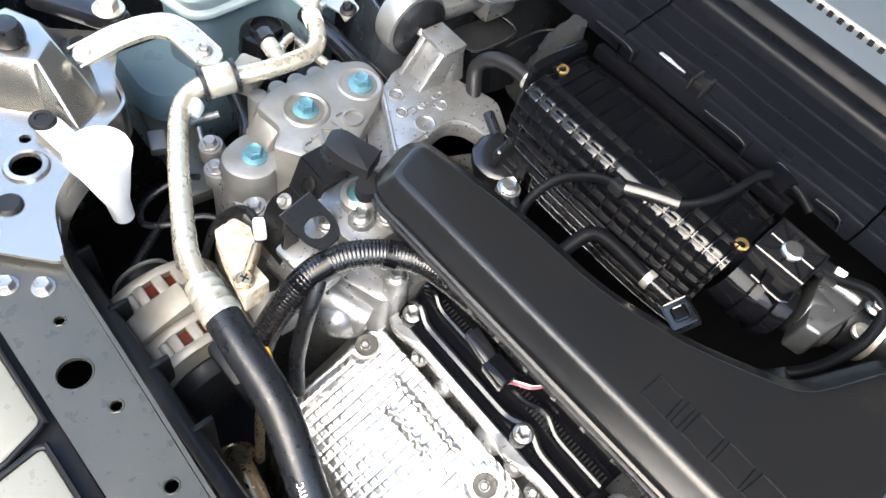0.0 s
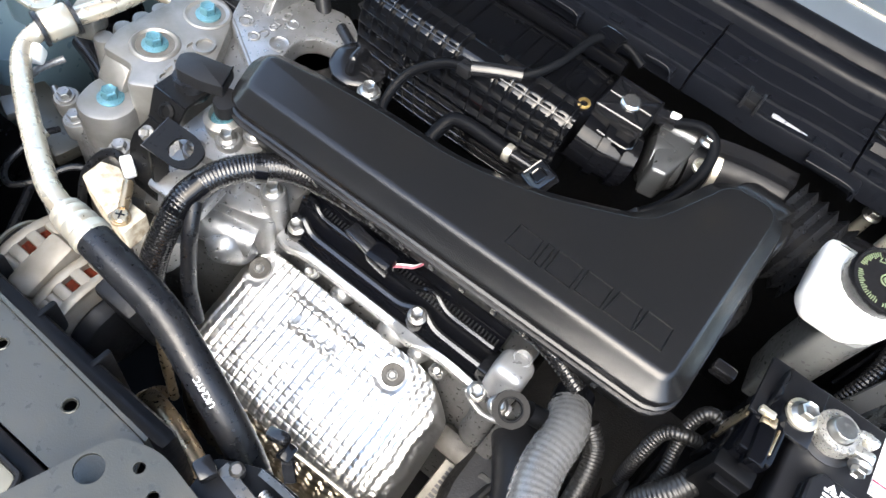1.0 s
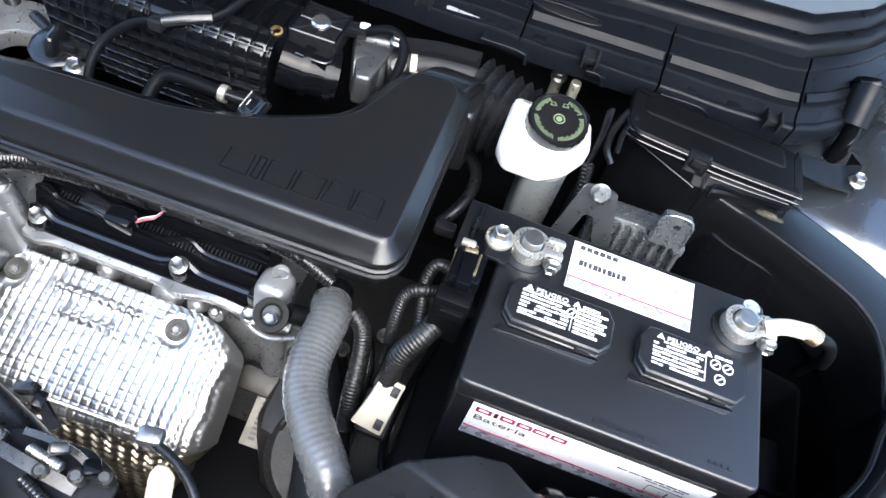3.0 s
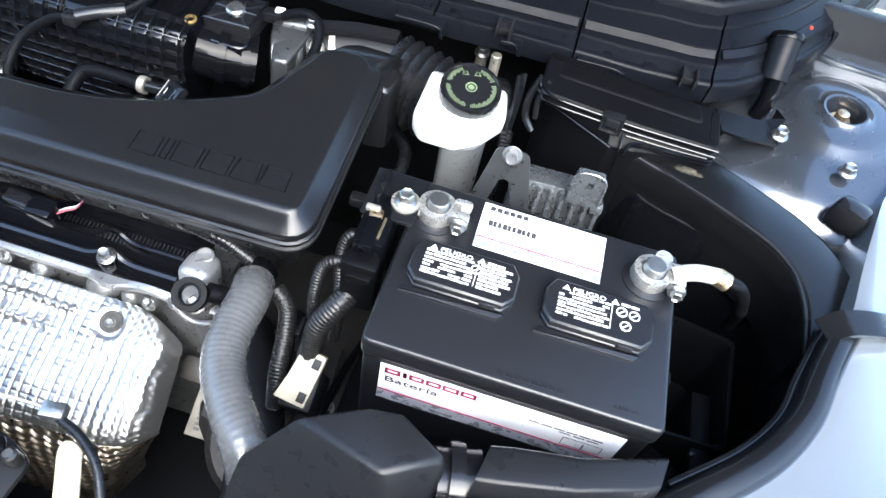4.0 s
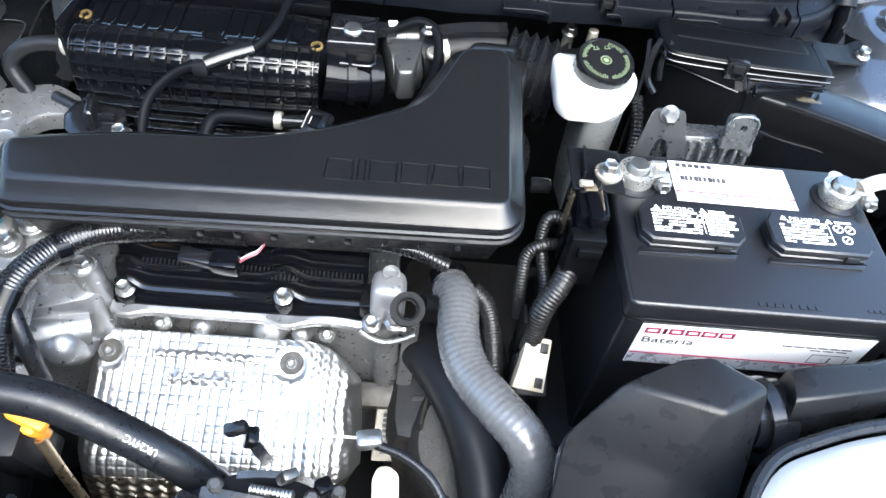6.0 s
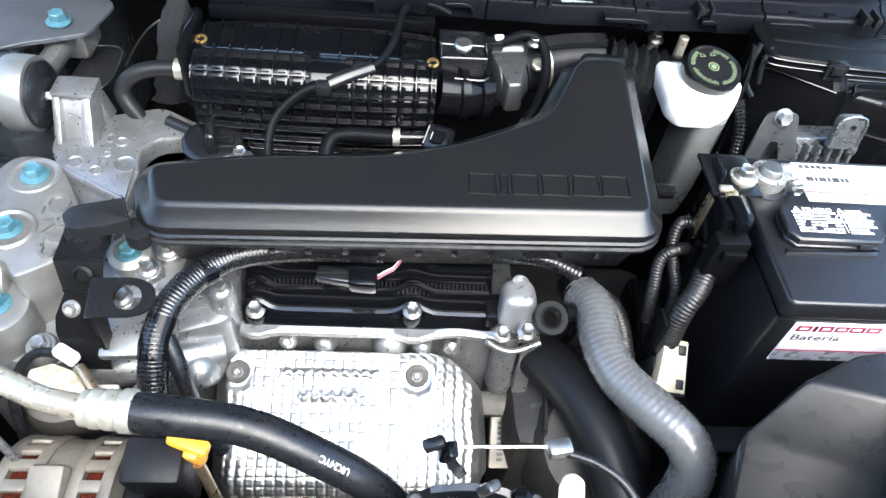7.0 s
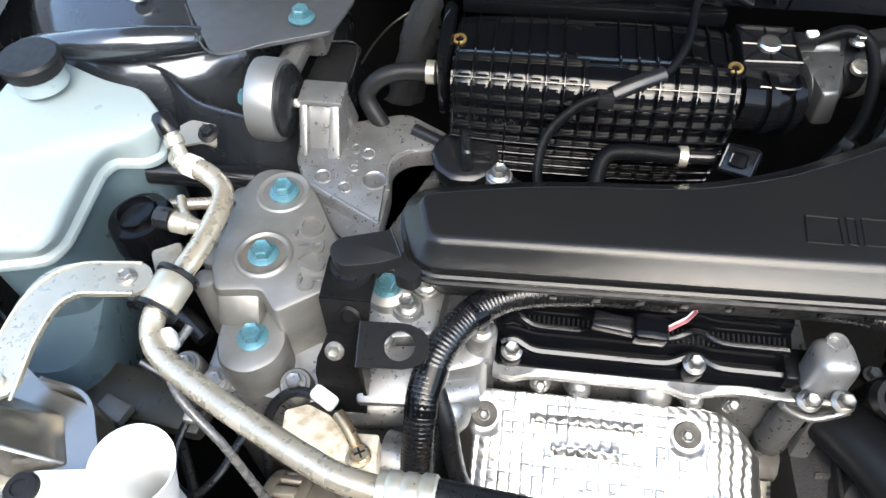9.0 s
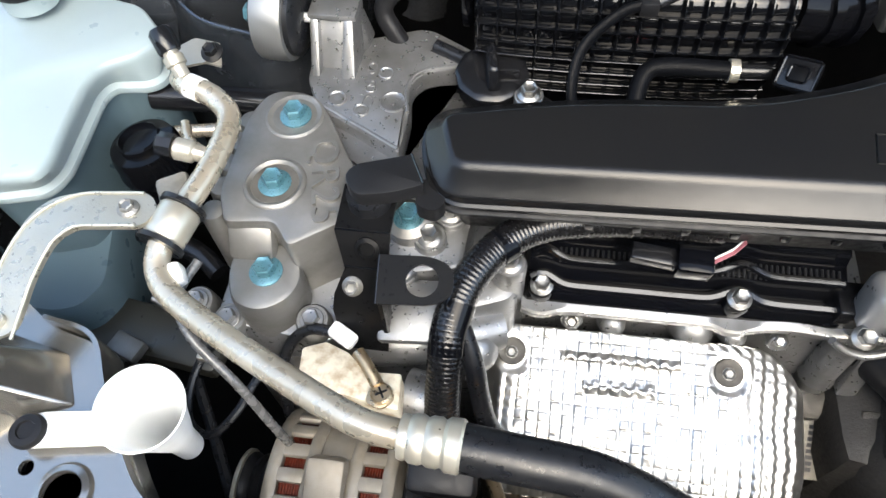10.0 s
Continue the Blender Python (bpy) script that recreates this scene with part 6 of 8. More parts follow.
def air_box():
    t = thing("air_filter_box", (0.45, 0.24, 0.78), "black plastic air filter box with a latched lid", "air filter box")

    def tilt(x, z):
        return z - 0.05 * (x - 0.43)
    low = [(0.364, 0.235), (0.374, 0.222), (0.432, 0.194), (0.456, 0.197), (0.522, 0.22), (0.522, 0.262), (0.366, 0.266)]
    crease = [(0.358, 0.236), (0.372, 0.224), (0.432, 0.190), (0.456, 0.192), (0.525, 0.209), (0.527, 0.264), (0.358, 0.268)]
    rim = [(0.3565, 0.222), (0.364, 0.2105), (0.432, 0.2075), (0.456, 0.2070), (0.529, 0.2105), (0.530, 0.262), (0.3565, 0.268)]
    rings = [[Vector((x, y, 0.72)) for x, y in low], [Vector((x, y, 0.86)) for x, y in crease], [Vector((x, y, tilt(x, 0.9185))) for x, y in crease], [Vector((x, y, tilt(x, 0.931))) for x, y in rim]]
    body = loft(rings)
    bmesh.ops.recalc_face_normals(body, faces=body.faces)
    bmesh.ops.bevel(body, geom=[e for e in body.edges if e.calc_length() > 0.008], offset=0.0016, segments=2, profile=0.5, affect="EDGES")
    part("body", body, LID, t, sharp=28)
    out = rounded(rim, 0.005, 3)

    def level(d, z):
        return [Vector((p.x, p.y, tilt(p.x, z))) for p in grown(out, d)]
    part("lid", loft([level(0.001, 0.930), level(0.0045, 0.931), level(0.0045, 0.9345), level(0.002, 0.9355), level(0.002, 0.9375), level(0.0045, 0.9385), level(0.0045, 0.941), level(0.003, 0.943), level(-0.006, 0.9435)]), LID, t, sharp=28)
    top = rounded([(0.366, 0.236), (0.515, 0.236), (0.512, 0.262), (0.366, 0.262)], 0.006)
    part("lid_step", loft([[Vector((p.x, p.y, tilt(p.x, z))) for p in grown(top, d)] for d, z in ((0.002, 0.9425), (0.0, 0.9445), (-0.003, 0.945))]), LID, t)
    for z, d in ((0.9402, 0.0046), (0.9328, 0.0046)):
        part("rim_bead", tube([(p.x, p.y, tilt(p.x, z)) for p in grown(rim, d)[:5]], 0.0010, 6), RIB, t)
    part("front_crease", tube([(0.362, 0.222, 0.921), (0.372, 0.2205, 0.9205), (0.404, 0.204, 0.919), (0.434, 0.1895, 0.917)], 0.0012, 6), BLACK, t)
    part("panel_edge", tube([(0.4445, 0.1995, 0.928), (0.487, 0.2015, 0.926), (0.527, 0.2065, 0.923)], 0.0010, 6), BLACK, t)
    part("latch", plate(rounded([(0.4165, 0.199), (0.4385, 0.1975), (0.4385, 0.2085), (0.4165, 0.21)], 0.0015), 0.926, 0.9455, 0.0015), BLACK, t)
    part("latch_slot", box((0.4275, 0.1972, 0.938), (0.013, 0.003, 0.010), 0.0008, (0, 0, -3)), MATTE, t)
    part("latch_lip", box((0.4275, 0.1955, 0.9345), (0.010, 0.003, 0.0025), 0.0008, (0, 0, -3)), GLOSSY, t)
    part("seam", tube([(0.4415, 0.199, 0.93), (0.4425, 0.1855, 0.919), (0.4425, 0.183, 0.90), (0.443, 0.182, 0.86)], 0.0011, 6), GLOSSY, t)
    part("side_clip", tube([(0.352, 0.23, 0.945), (0.345, 0.222, 0.925), (0.346, 0.215, 0.905), (0.356, 0.21, 0.892)], 0.004, 8), BLACK, t)
    part("side_clip", tube([(0.36, 0.222, 0.948), (0.354, 0.214, 0.93), (0.356, 0.208, 0.91)], 0.003, 8), BLACK, t)
    part("side_bracket", strip([(0.535, 0.262, 0.930), (0.565, 0.272, 0.922), (0.604, 0.296, 0.909), (0.603, 0.345, 0.893)], 0.03, 0.003, (0.2, 1, 0)), LID, t)
    fix(M8, (0.609, 0.292, 0.911), (0, -0.1, 1), t, "bracket_bolt")
    fix(M8, (0.601, 0.345, 0.895), (0, -0.1, 1), t, "bracket_bolt")
    return t


air_box()


def side_duct():
    """The intake duct that bends from the filter box towards the front."""
    t = thing("side_intake_duct", (0.55, 0.15, 0.75), "curved black plastic intake duct beside the battery", "air duct")
    path = curve_points([(0.470, 0.222, 0.882), (0.512, 0.205, 0.882), (0.548, 0.190, 0.881), (0.587, 0.171, 0.880), (0.622, 0.150, 0.878), (0.648, 0.121, 0.874), (0.661, 0.085, 0.868), (0.664, 0.040, 0.858)], 0.010)
    rings = []
    for i, c in enumerate(path):
        d = (path[min(i + 1, len(path) - 1)] - path[max(i - 1, 0)]).normalized()
        n = Vector((d.y, -d.x, 0)).normalized()
        w, h = 0.031, 0.031
        sec = [(-w, -h * 1.8), (w, -h * 1.8), (w, -h * 0.2), (w * 1.04, h * 0.2), (w * 0.98, h * 0.86), (w * 0.86, h), (-w * 0.9, h * 0.92), (-w, h * 0.7), (-w * 1.02, -h * 0.3)]
        rings.append([c + n * a.x + Vector((0, 0, a.y)) for a in rounded(sec, 0.0045, 2)])
    part("duct", loft(rings), SIDE_SCUFFED, t, sharp=45)
    edge = []
    for i in range(3, len(path) - 1):
        d = (path[i + 1] - path[i - 1]).normalized()
        edge.append(path[i] + Vector((d.y, -d.x, 0)).normalized() * 0.0288 + Vector((0, 0, 0.0290)))
    part("top_ridge", tube(edge, 0.0014, 8), BLACK, t)
    for dz in (0.0, 0.004):
        part("mouth_rim", tube([(0.447, 0.180, 0.920 + dz), (0.453, 0.193, 0.923 + dz), (0.49, 0.199, 0.920 + dz), (0.529, 0.2065, 0.916 + dz), (0.534, 0.214, 0.914 + dz)], 0.0013, 8), GLOSSY, t)
    part("hinge_cap", box((0.682, 0.211, 0.902), (0.040, 0.030, 0.030), 0.007, (0, 0, -32), taper=0.8), BLACK, t)
    return t


side_duct()


def well_panel():
    t = thing("headlamp_bulkhead", (0.58, -0.03, 0.6), "black moulded liner of the well beside the battery", "car body", kind="structure")
    rim = [(0.462, 0.205, 0.871), (0.474, 0.190, 0.8705), (0.491, 0.177, 0.870), (0.533, 0.163, 0.870), (0.577, 0.151, 0.870), (0.612, 0.141, 0.870), (0.632, 0.128, 0.870), (0.641, 0.094, 0.870), (0.644, 0.051, 0.870), (0.633, 0.001, 0.870), (0.605, -0.044, 0.870), (0.538, -0.118, 0.869), (0.47, -0.19, 0.865)]
    cs = curve_points(rim, 0.012)
    rings = []
    for i, c in enumerate(cs):
        d = (cs[min(i + 1, len(cs) - 1)] - cs[max(i - 1, 0)]).normalized()
        n = Vector((d.y, -d.x, 0)).normalized()
        rings.append([c + n * a + Vector((0, 0, h)) for a, h in ((-0.010, -0.001), (-0.009, 0.0012), (0.0, 0.0005), (0.004, -0.008), (0.012, -0.10), (0.014, -0.30), (-0.004, -0.30), (-0.004, -0.10), (-0.010, -0.008))])
    part("liner", loft(rings), PLENUM, t, sharp=40)
    part("rim_bead", tube([(x, y, z + 0.002) for x, y, z in rim], 0.0017, 8), BLACK, t)
    part("tray_rib", box((0.585, -0.03, 0.72), (0.02, 0.12, 0.15), 0.004), LID, t)
    part("pocket", loft([[Vector((x, y, z)) for x, y in rounded([(0.532 + k, -0.03 + k), (0.61 - k, -0.03 + k), (0.618 - k, 0.10 - k), (0.545 + k, 0.11 - k)], 0.008)] for k, z in ((0, 0.66), (0, 0.795), (0.003, 0.80), (0.006, 0.80), (0.008, 0.796), (0.009, 0.70))], cap1=True), LID, t)
    part("pocket_step", box((0.565, -0.07, 0.772), (0.075, 0.05, 0.008), 0.002, (0, 0, -32)), LID, t)
    part("side_rib", box((0.53, -0.005, 0.79), (0.004, 0.012, 0.13), 0.001), LID, t)
    part("side_rib", box((0.527, -0.05, 0.78), (0.004, 0.012, 0.12), 0.001), LID, t)
    for x, y, z in ((0.538, 0.03, 0.822), (0.535, -0.02, 0.815), (0.546, -0.062, 0.79), (0.575, -0.04, 0.80)):
        part("clip", box((x, y, z), (0.006, 0.004, 0.006), 0.001, (0, 10, 20)), LATCH, t)
    return t


well_panel()
tray = thing("battery_tray", (0.39, -0.01, 0.67), "black plastic battery tray under the battery", "battery tray")
part("floor_plate", plate(rounded([(0.25, -0.12), (0.53, -0.12), (0.53, 0.10), (0.25, 0.10)], 0.01), 0.67, 0.70, 0.004), LID, tray)
part("rim", tube([(0.258, 0.092, 0.70), (0.258, -0.112, 0.70), (0.522, -0.112, 0.70), (0.522, 0.092, 0.70)], 0.004, 8), LID, tray)
for x in (0.30, 0.39, 0.48):
    part("rib", box((x, -0.118, 0.685), (0.006, 0.012, 0.028), 0.002), LID, tray)


def resonator():
    t = thing("intake_resonator", (0.29, -0.2, 0.80), "black faceted plastic intake resonator box at the front", "air resonator")
    a, b1, b2, c, d = (0.259, -0.168, 0.928), (0.302, -0.150, 0.936), (0.325, -0.147, 0.936), (0.361, -0.167, 0.934), (0.323, -0.190, 0.936)
    e, f, e2, f2, e3 = (0.301, -0.215, 0.887), (0.225, -0.190, 0.889), (0.293, -0.275, 0.815), (0.212, -0.262, 0.82), (0.352, -0.222, 0.865)
    low = [(0.246, -0.192, 0.76), (0.268, -0.16, 0.76), (0.301, -0.138, 0.76), (0.33, -0.135, 0.76), (0.372, -0.164, 0.76), (0.36, -0.23, 0.76), (0.296, -0.295, 0.76), (0.228, -0.278, 0.76)]
    loop = [f, a, b1, b2, c, e3, e2, f2]
    bm = B()
    at = {p: bm.verts.new(p) for p in [a, b1, b2, c, d, e, f, e2, f2, e3] + low}
    faces = [(a, b1, b2, c, d), (a, d, e, f), (f, e, e2, f2), (d, c, e3), (d, e3, e), (e, e3, e2), tuple(low)]
    faces += [(loop[i], loop[(i + 1) % 8], low[(i + 1) % 8], low[i]) for i in range(8)]
    for face in faces:
        bm.faces.new([at[p] for p in face])
    bmesh.ops.recalc_face_normals(bm, faces=bm.faces)
    bmesh.ops.bevel(bm, geom=bm.edges[:], offset=0.0040, segments=3, profile=0.5, affect="EDGES")
    part("box", bm, FRONT_BOX, t, sharp=25)
    part("seam_bead", tube([(0.2235, -0.218, 0.856), (0.2275, -0.1915, 0.874), (0.2435, -0.180, 0.894), (0.2605, -0.1685, 0.9145), (0.282, -0.159, 0.921), (0.303, -0.1503, 0.9245)], 0.002, 8, 0.01), BLACK, t)
    t2 = thing("front_intake_snorkel", (0.44, -0.14, 0.85), "black plastic air intake snorkel at the front", "air duct")
    rings = []
    for x, y, z, w, h in ((0.384, -0.16, 0.905, 0.018, 0.02), (0.40, -0.158, 0.908, 0.0185, 0.02), (0.45, -0.147, 0.906, 0.017, 0.018), (0.495, -0.132, 0.906, 0.017, 0.018), (0.507, -0.126, 0.904, 0.016, 0.018)):
        sec = rounded([(-w, -h * 2), (w, -h * 2), (w, h * 0.35), (w * 0.6, h), (-w * 0.75, h), (-w, h * 0.7)], 0.0025, 2)
        rings.append([Vector((x - 0.2 * s.x, y - s.x, z + s.y)) for s in sec])
    part("snorkel", loft(rings), FRONT_BOX, t2)
    part("neck", tube([(0.355, -0.168, 0.89), (0.372, -0.164, 0.888), (0.39, -0.16, 0.89)], 0.024, 18), BLACK, t2)
    part("neck_ring", tube([(0.366, -0.165, 0.889), (0.376, -0.163, 0.889)], 0.028, 18), BLACK, t2)
    return t


resonator()


def headlamp():
    t = thing("headlamp", (0.47, -0.25, 0.75), "clear headlamp housing with a black rubber rim", "headlamp")
    out = rounded([(0.322, -0.34), (0.56, -0.34), (0.56, -0.20), (0.50, -0.178), (0.42, -0.19), (0.352, -0.215), (0.325, -0.25)], 0.03)
    part("lens", loft([[Vector((*p, z)) for p in grown(out, d)] for d, z in ((-0.01, 0.80), (0, 0.90), (-0.004, 0.923), (-0.012, 0.93), (-0.022, 0.933))]), SMOKE, t)
    part("rim", tube([(*p, 0.926) for p in grown(out, 0.002)] + [(*grown(out, 0.002)[0], 0.926)], 0.0045, 8), RUBBER, t)
    return t


headlamp()

# grey hose from the duct to the resonator
gh = thing("grey_air_hose", (0.165, -0.08, 0.80), "silver-grey corrugated air hose", "hose")
part("hose", tube([(0.150, -0.012, 0.812), (0.156, -0.035, 0.822), (0.157, -0.075, 0.823), (0.166, -0.107, 0.823), (0.188, -0.138, 0.825), (0.209, -0.161, 0.822), (0.221, -0.177, 0.806), (0.222, -0.186, 0.775), (0.220, -0.19, 0.72)], 0.0190, 24, ridge=0.00035, pitch=0.0052), GREY_HOSE, gh, sharp=70)
part("tape", tube([(0.147, 0.004, 0.808), (0.149, -0.008, 0.811), (0.150, -0.016, 0.813)], 0.0185, 20), GLOSSY, gh, "black tape round the hose end")
# air-conditioning line
def ac_line():
    t = thing("air_conditioning_line", (-0.3, -0.1, 0.8), "weathered aluminium air-conditioning pipe joined to a black hose", "pipe")
    part("pipe", tube([(-0.462, 0.086, 0.872), (-0.447, 0.070, 0.884), (-0.424, 0.062, 0.881), (-0.407, 0.043, 0.878), (-0.409, 0.0, 0.876), (-0.417, -0.034, 0.875), (-0.424, -0.06, 0.873), (-0.424, -0.08, 0.868),
                       (-0.407, -0.100, 0.866), (-0.355, -0.130, 0.872), (-0.288, -0.163, 0.88), (-0.262, -0.1735, 0.883), (-0.235, -0.178, 0.883)], 0.0088, 18), PIPE, t)
    part("sleeve", tube([(-0.445, 0.0695, 0.884), (-0.434, 0.066, 0.883)], 0.0096, 18), WHITE_INK, t, "small white sticker")
    # crimped ferrule
    d = Vector((0.995, -0.06, 0.0)).normalized()
    prof = [(0.009, 0), (0.0125, 0.001), (0.0130, 0.004), (0.0122, 0.006), (0.0138, 0.008), (0.0140, 0.013), (0.0128, 0.0155), (0.0142, 0.018), (0.0142, 0.023), (0.0130, 0.0255), (0.0152, 0.028), (0.0154, 0.035), (0.0140, 0.0365)]
    part("ferrule", turned(prof, along((-0.2415, -0.1775, 0.883), d), 28), ZINC, t, "crimped aluminium ferrule")
    part("hose", tube([(-0.212, -0.1795, 0.883), (-0.18, -0.182, 0.882), (-0.13, -0.185, 0.8725), (-0.08, -0.196, 0.8485), (-0.04, -0.205, 0.816), (-0.014, -0.212, 0.77), (-0.004, -0.217, 0.70)], 0.0138, 20), RUBBER, t, "smooth black rubber hose")
    run = Vector((-0.80, 0.18, 0.55)).normalized()
    face = Vector((0.30, -0.36, 0.88))
    face = (face - run * face.dot(run)).normalized()
    lettering("hose_print", "UK24YC", 0.0070, flat(Vector((-0.064, -0.199, 0.8375)) + face * 0.0142, run, face.cross(run)), WHITE_INK, t, 0.0003, "white hose print")
    # service valves
    part("valve", turned([(0.006, 0), (0.006, 0.012), (0.008, 0.013), (0.008, 0.02), (0.006, 0.021), (0.006, 0.03)], along((-0.448, 0.072, 0.886), (-0.45, 0.55, 0.6)), 18), ZINC, t)
    part("valve_cap", turned([(0.0085, 0), (0.0092, 0.002), (0.0092, 0.016), (0.007, 0.019)], along((-0.459, 0.086, 0.901), (-0.45, 0.55, 0.6)), 18), BLACK, t, "black valve cap")
    part("valve", turned([(0.006, 0), (0.0065, 0.008), (0.0085, 0.010), (0.0085, 0.022), (0.0065, 0.024)], along((-0.418, 0.014, 0.872), (-1, 0.05, 0.15)), 18), ZINC, t)
    part("valve_cap", turned([(0.0095, 0), (0.0095, 0.002), (0.0095, 0.011), (0.0075, 0.0125)], along((-0.442, 0.016, 0.876), (-1, 0.05, 0.15)), 8), BLACK, t, "black valve cap")
    part("thin_pipe", tube([(-0.45, 0.05, 0.862), (-0.438, 0.03, 0.866), (-0.42, 0.018, 0.868)], 0.004), PIPE, t)
    part("block", box((-0.44, -0.01, 0.845), (0.025, 0.03, 0.03), 0.004, (0, 0, 30)), TAGGED, t)
    # thin second pipe below
    part("second_pipe", tube([(-0.41, -0.06, 0.845), (-0.418, -0.088, 0.84), (-0.40, -0.115, 0.838), (-0.37, -0.135, 0.81), (-0.35, -0.15, 0.76), (-0.34, -0.155, 0.68)], 0.0035), GREY_HOSE, t)
    part("plastic_clip", box((-0.4135, -0.082, 0.862), (0.014, 0.016, 0.018), 0.004, (20, 0, 30)), WHITE, t, "small white plastic clip")
    # clamp round the pipe
    part("clamp", turned([(0.0135, -0.013), (0.0148, -0.011), (0.0148, 0.011), (0.0135, 0.013), (0.010, 0.013)], along((-0.4215, -0.05, 0.874), (-0.25, -0.95, -0.1)), 28), ZINC, t, "galvanised steel clamp")
    part("clamp_rubber", turned([(0.0165, -0.017), (0.0165, -0.0135), (0.010, -0.013)], along((-0.4215, -0.05, 0.874), (-0.25, -0.95, -0.1)), 28), RUBBER, t)
    part("clamp_rubber", turned([(0.0165, 0.017), (0.0165, 0.0135), (0.010, 0.013)], along((-0.4215, -0.05, 0.874), (-0.25, -0.95, -0.1)), 28), RUBBER, t)
    return t


ac_line()


def pipe_bracket():
    t = thing("pipe_bracket", (-0.49, -0.09, 0.85), "bent galvanised steel pipe bracket", "bracket")
    part("arm", ribbon([(-0.430, -0.046, 0.884), (-0.46, -0.050, 0.886), (-0.484, -0.055, 0.887), (-0.500, -0.072, 0.886), (-0.508, -0.098, 0.88), (-0.511, -0.122, 0.873), (-0.512, -0.142, 0.868)], 0.028, 0.004), BRACKET, t)
    part("arm_flange", strip([(-0.445, -0.035, 0.881), (-0.475, -0.038, 0.882), (-0.503, -0.047, 0.882), (-0.516, -0.068, 0.88), (-0.519, -0.1, 0.873)], 0.011, 0.003, (0, 0, 1)), BRACKET, t)
    line = [(-0.44, -0.0475, 0.885), (-0.46, -0.050, 0.886), (-0.484, -0.055, 0.887), (-0.500, -0.072, 0.886), (-0.508, -0.098, 0.88), (-0.511, -0.122, 0.873), (-0.512, -0.142, 0.868)]
    cs = curve_points(line, 0.008)
    for side in (-1, 1):
        edge = []
        for i, c in enumerate(cs):
            d = cs[min(i + 1, len(cs) - 1)] - cs[max(i - 1, 0)]
            edge.append(c + Vector((d.y, -d.x, 0)).normalized() * 0.0132 * side + Vector((0, 0, 0.0022)))
        part("rolled_edge", tube(edge, 0.0013, 8), BRACKET, t)
    fix(DULL6, (-0.448, -0.048, 0.887), (0, 0, 1), t, "bracket_bolt")
    part("rivet", turned([(0.006, 0), (0.005, 0.004), (0.002, 0.005)], along((-0.5115, -0.132, 0.8715), (0, 0, 1)), 18), ZINC, t)
    return t


pipe_bracket()


def alternator():
    t = thing("alternator", (-0.30, -0.18, 0.6), "aluminium alternator with red copper windings showing", "alternator")
    ax = along((-0.358, -0.178, 0.672), (1, 0, 0))
    part("front_housing", turned([(0.05, 0), (0.062, 0.002), (0.066, 0.006), (0.052, 0.010)], ax, 40), ALTERNATOR, t)
    part("stator", turned([(0.060, 0.034), (0.067, 0.036), (0.067, 0.066), (0.060, 0.068)], ax, 40), ALTERNATOR, t)
    part("rear_housing", turned([(0.052, 0.090), (0.067, 0.092), (0.064, 0.099), (0.045, 0.104), (0.02, 0.104)], ax, 40), ALTERNATOR, t)
    for z0 in (0.0105, 0.0705):
        prof = [(0.054, z0)]
        for k in range(9):
            prof += [(0.0605, z0 + k * 0.0021 + 0.0003), (0.0622, z0 + k * 0.0021 + 0.0010), (0.0605, z0 + k * 0.0021 + 0.0018)]
        part("winding", turned(prof + [(0.054, z0 + 0.0195)], ax, 60, wobble=lambda a, h: 1 + 0.012 * math.cos(36 * a + h * 300)), COPPER, t, "red copper windings", sharp=20)
    # slotted cages over the windings
    for s0, s1 in ((0.006, 0.034), (0.068, 0.094)):
        for i in range(16):
            a = math.radians(-30 + i * 17)
            m = ax @ Matrix.Rotation(a, 4, "Z")
            part("cage_bar", merge(B(), box((0.0665, 0, (s0 + s1) / 2), (0.006, 0.0115, s1 - s0), 0.0025), m), ALTERNATOR, t)
        for s in (s0, s1):
            part("cage_ring", turned([(0.060, s - 0.005), (0.069, s - 0.005), (0.0705, s - 0.003), (0.0705, s + 0.003), (0.069, s + 0.005), (0.060, s + 0.005)], ax, 40), ALTERNATOR, t)
    part("rear_cover", turned([(0.050, 0.1035), (0.0515, 0.106), (0.0505, 0.112), (0.045, 0.120), (0.03, 0.1245), (0.008, 0.1255)], ax, 36), MATTE, t, "dull black rear cover")
    part("through_bolt", rod((-0.35, -0.205, 0.728), (-0.262, -0.205, 0.728), 0.006), ALTERNATOR, t)
    part("housing_block", box((-0.31, -0.19, 0.738), (0.03, 0.06, 0.02), 0.005, (20, 0, 0)), ALTERNATOR, t)
    part("pulley", turned([(0.028, -0.034), (0.03, -0.032), (0.030, -0.028), (0.027, -0.024), (0.030, -0.020), (0.027, -0.016), (0.030, -0.012), (0.030, -0.006), (0.012, -0.004)], ax, 36), MATTE, t)
    part("pulley_rim", turned([(0.031, -0.036), (0.0325, -0.035), (0.0325, -0.032), (0.028, -0.031)], ax, 36), ZINC, t)
    return t


alternator()


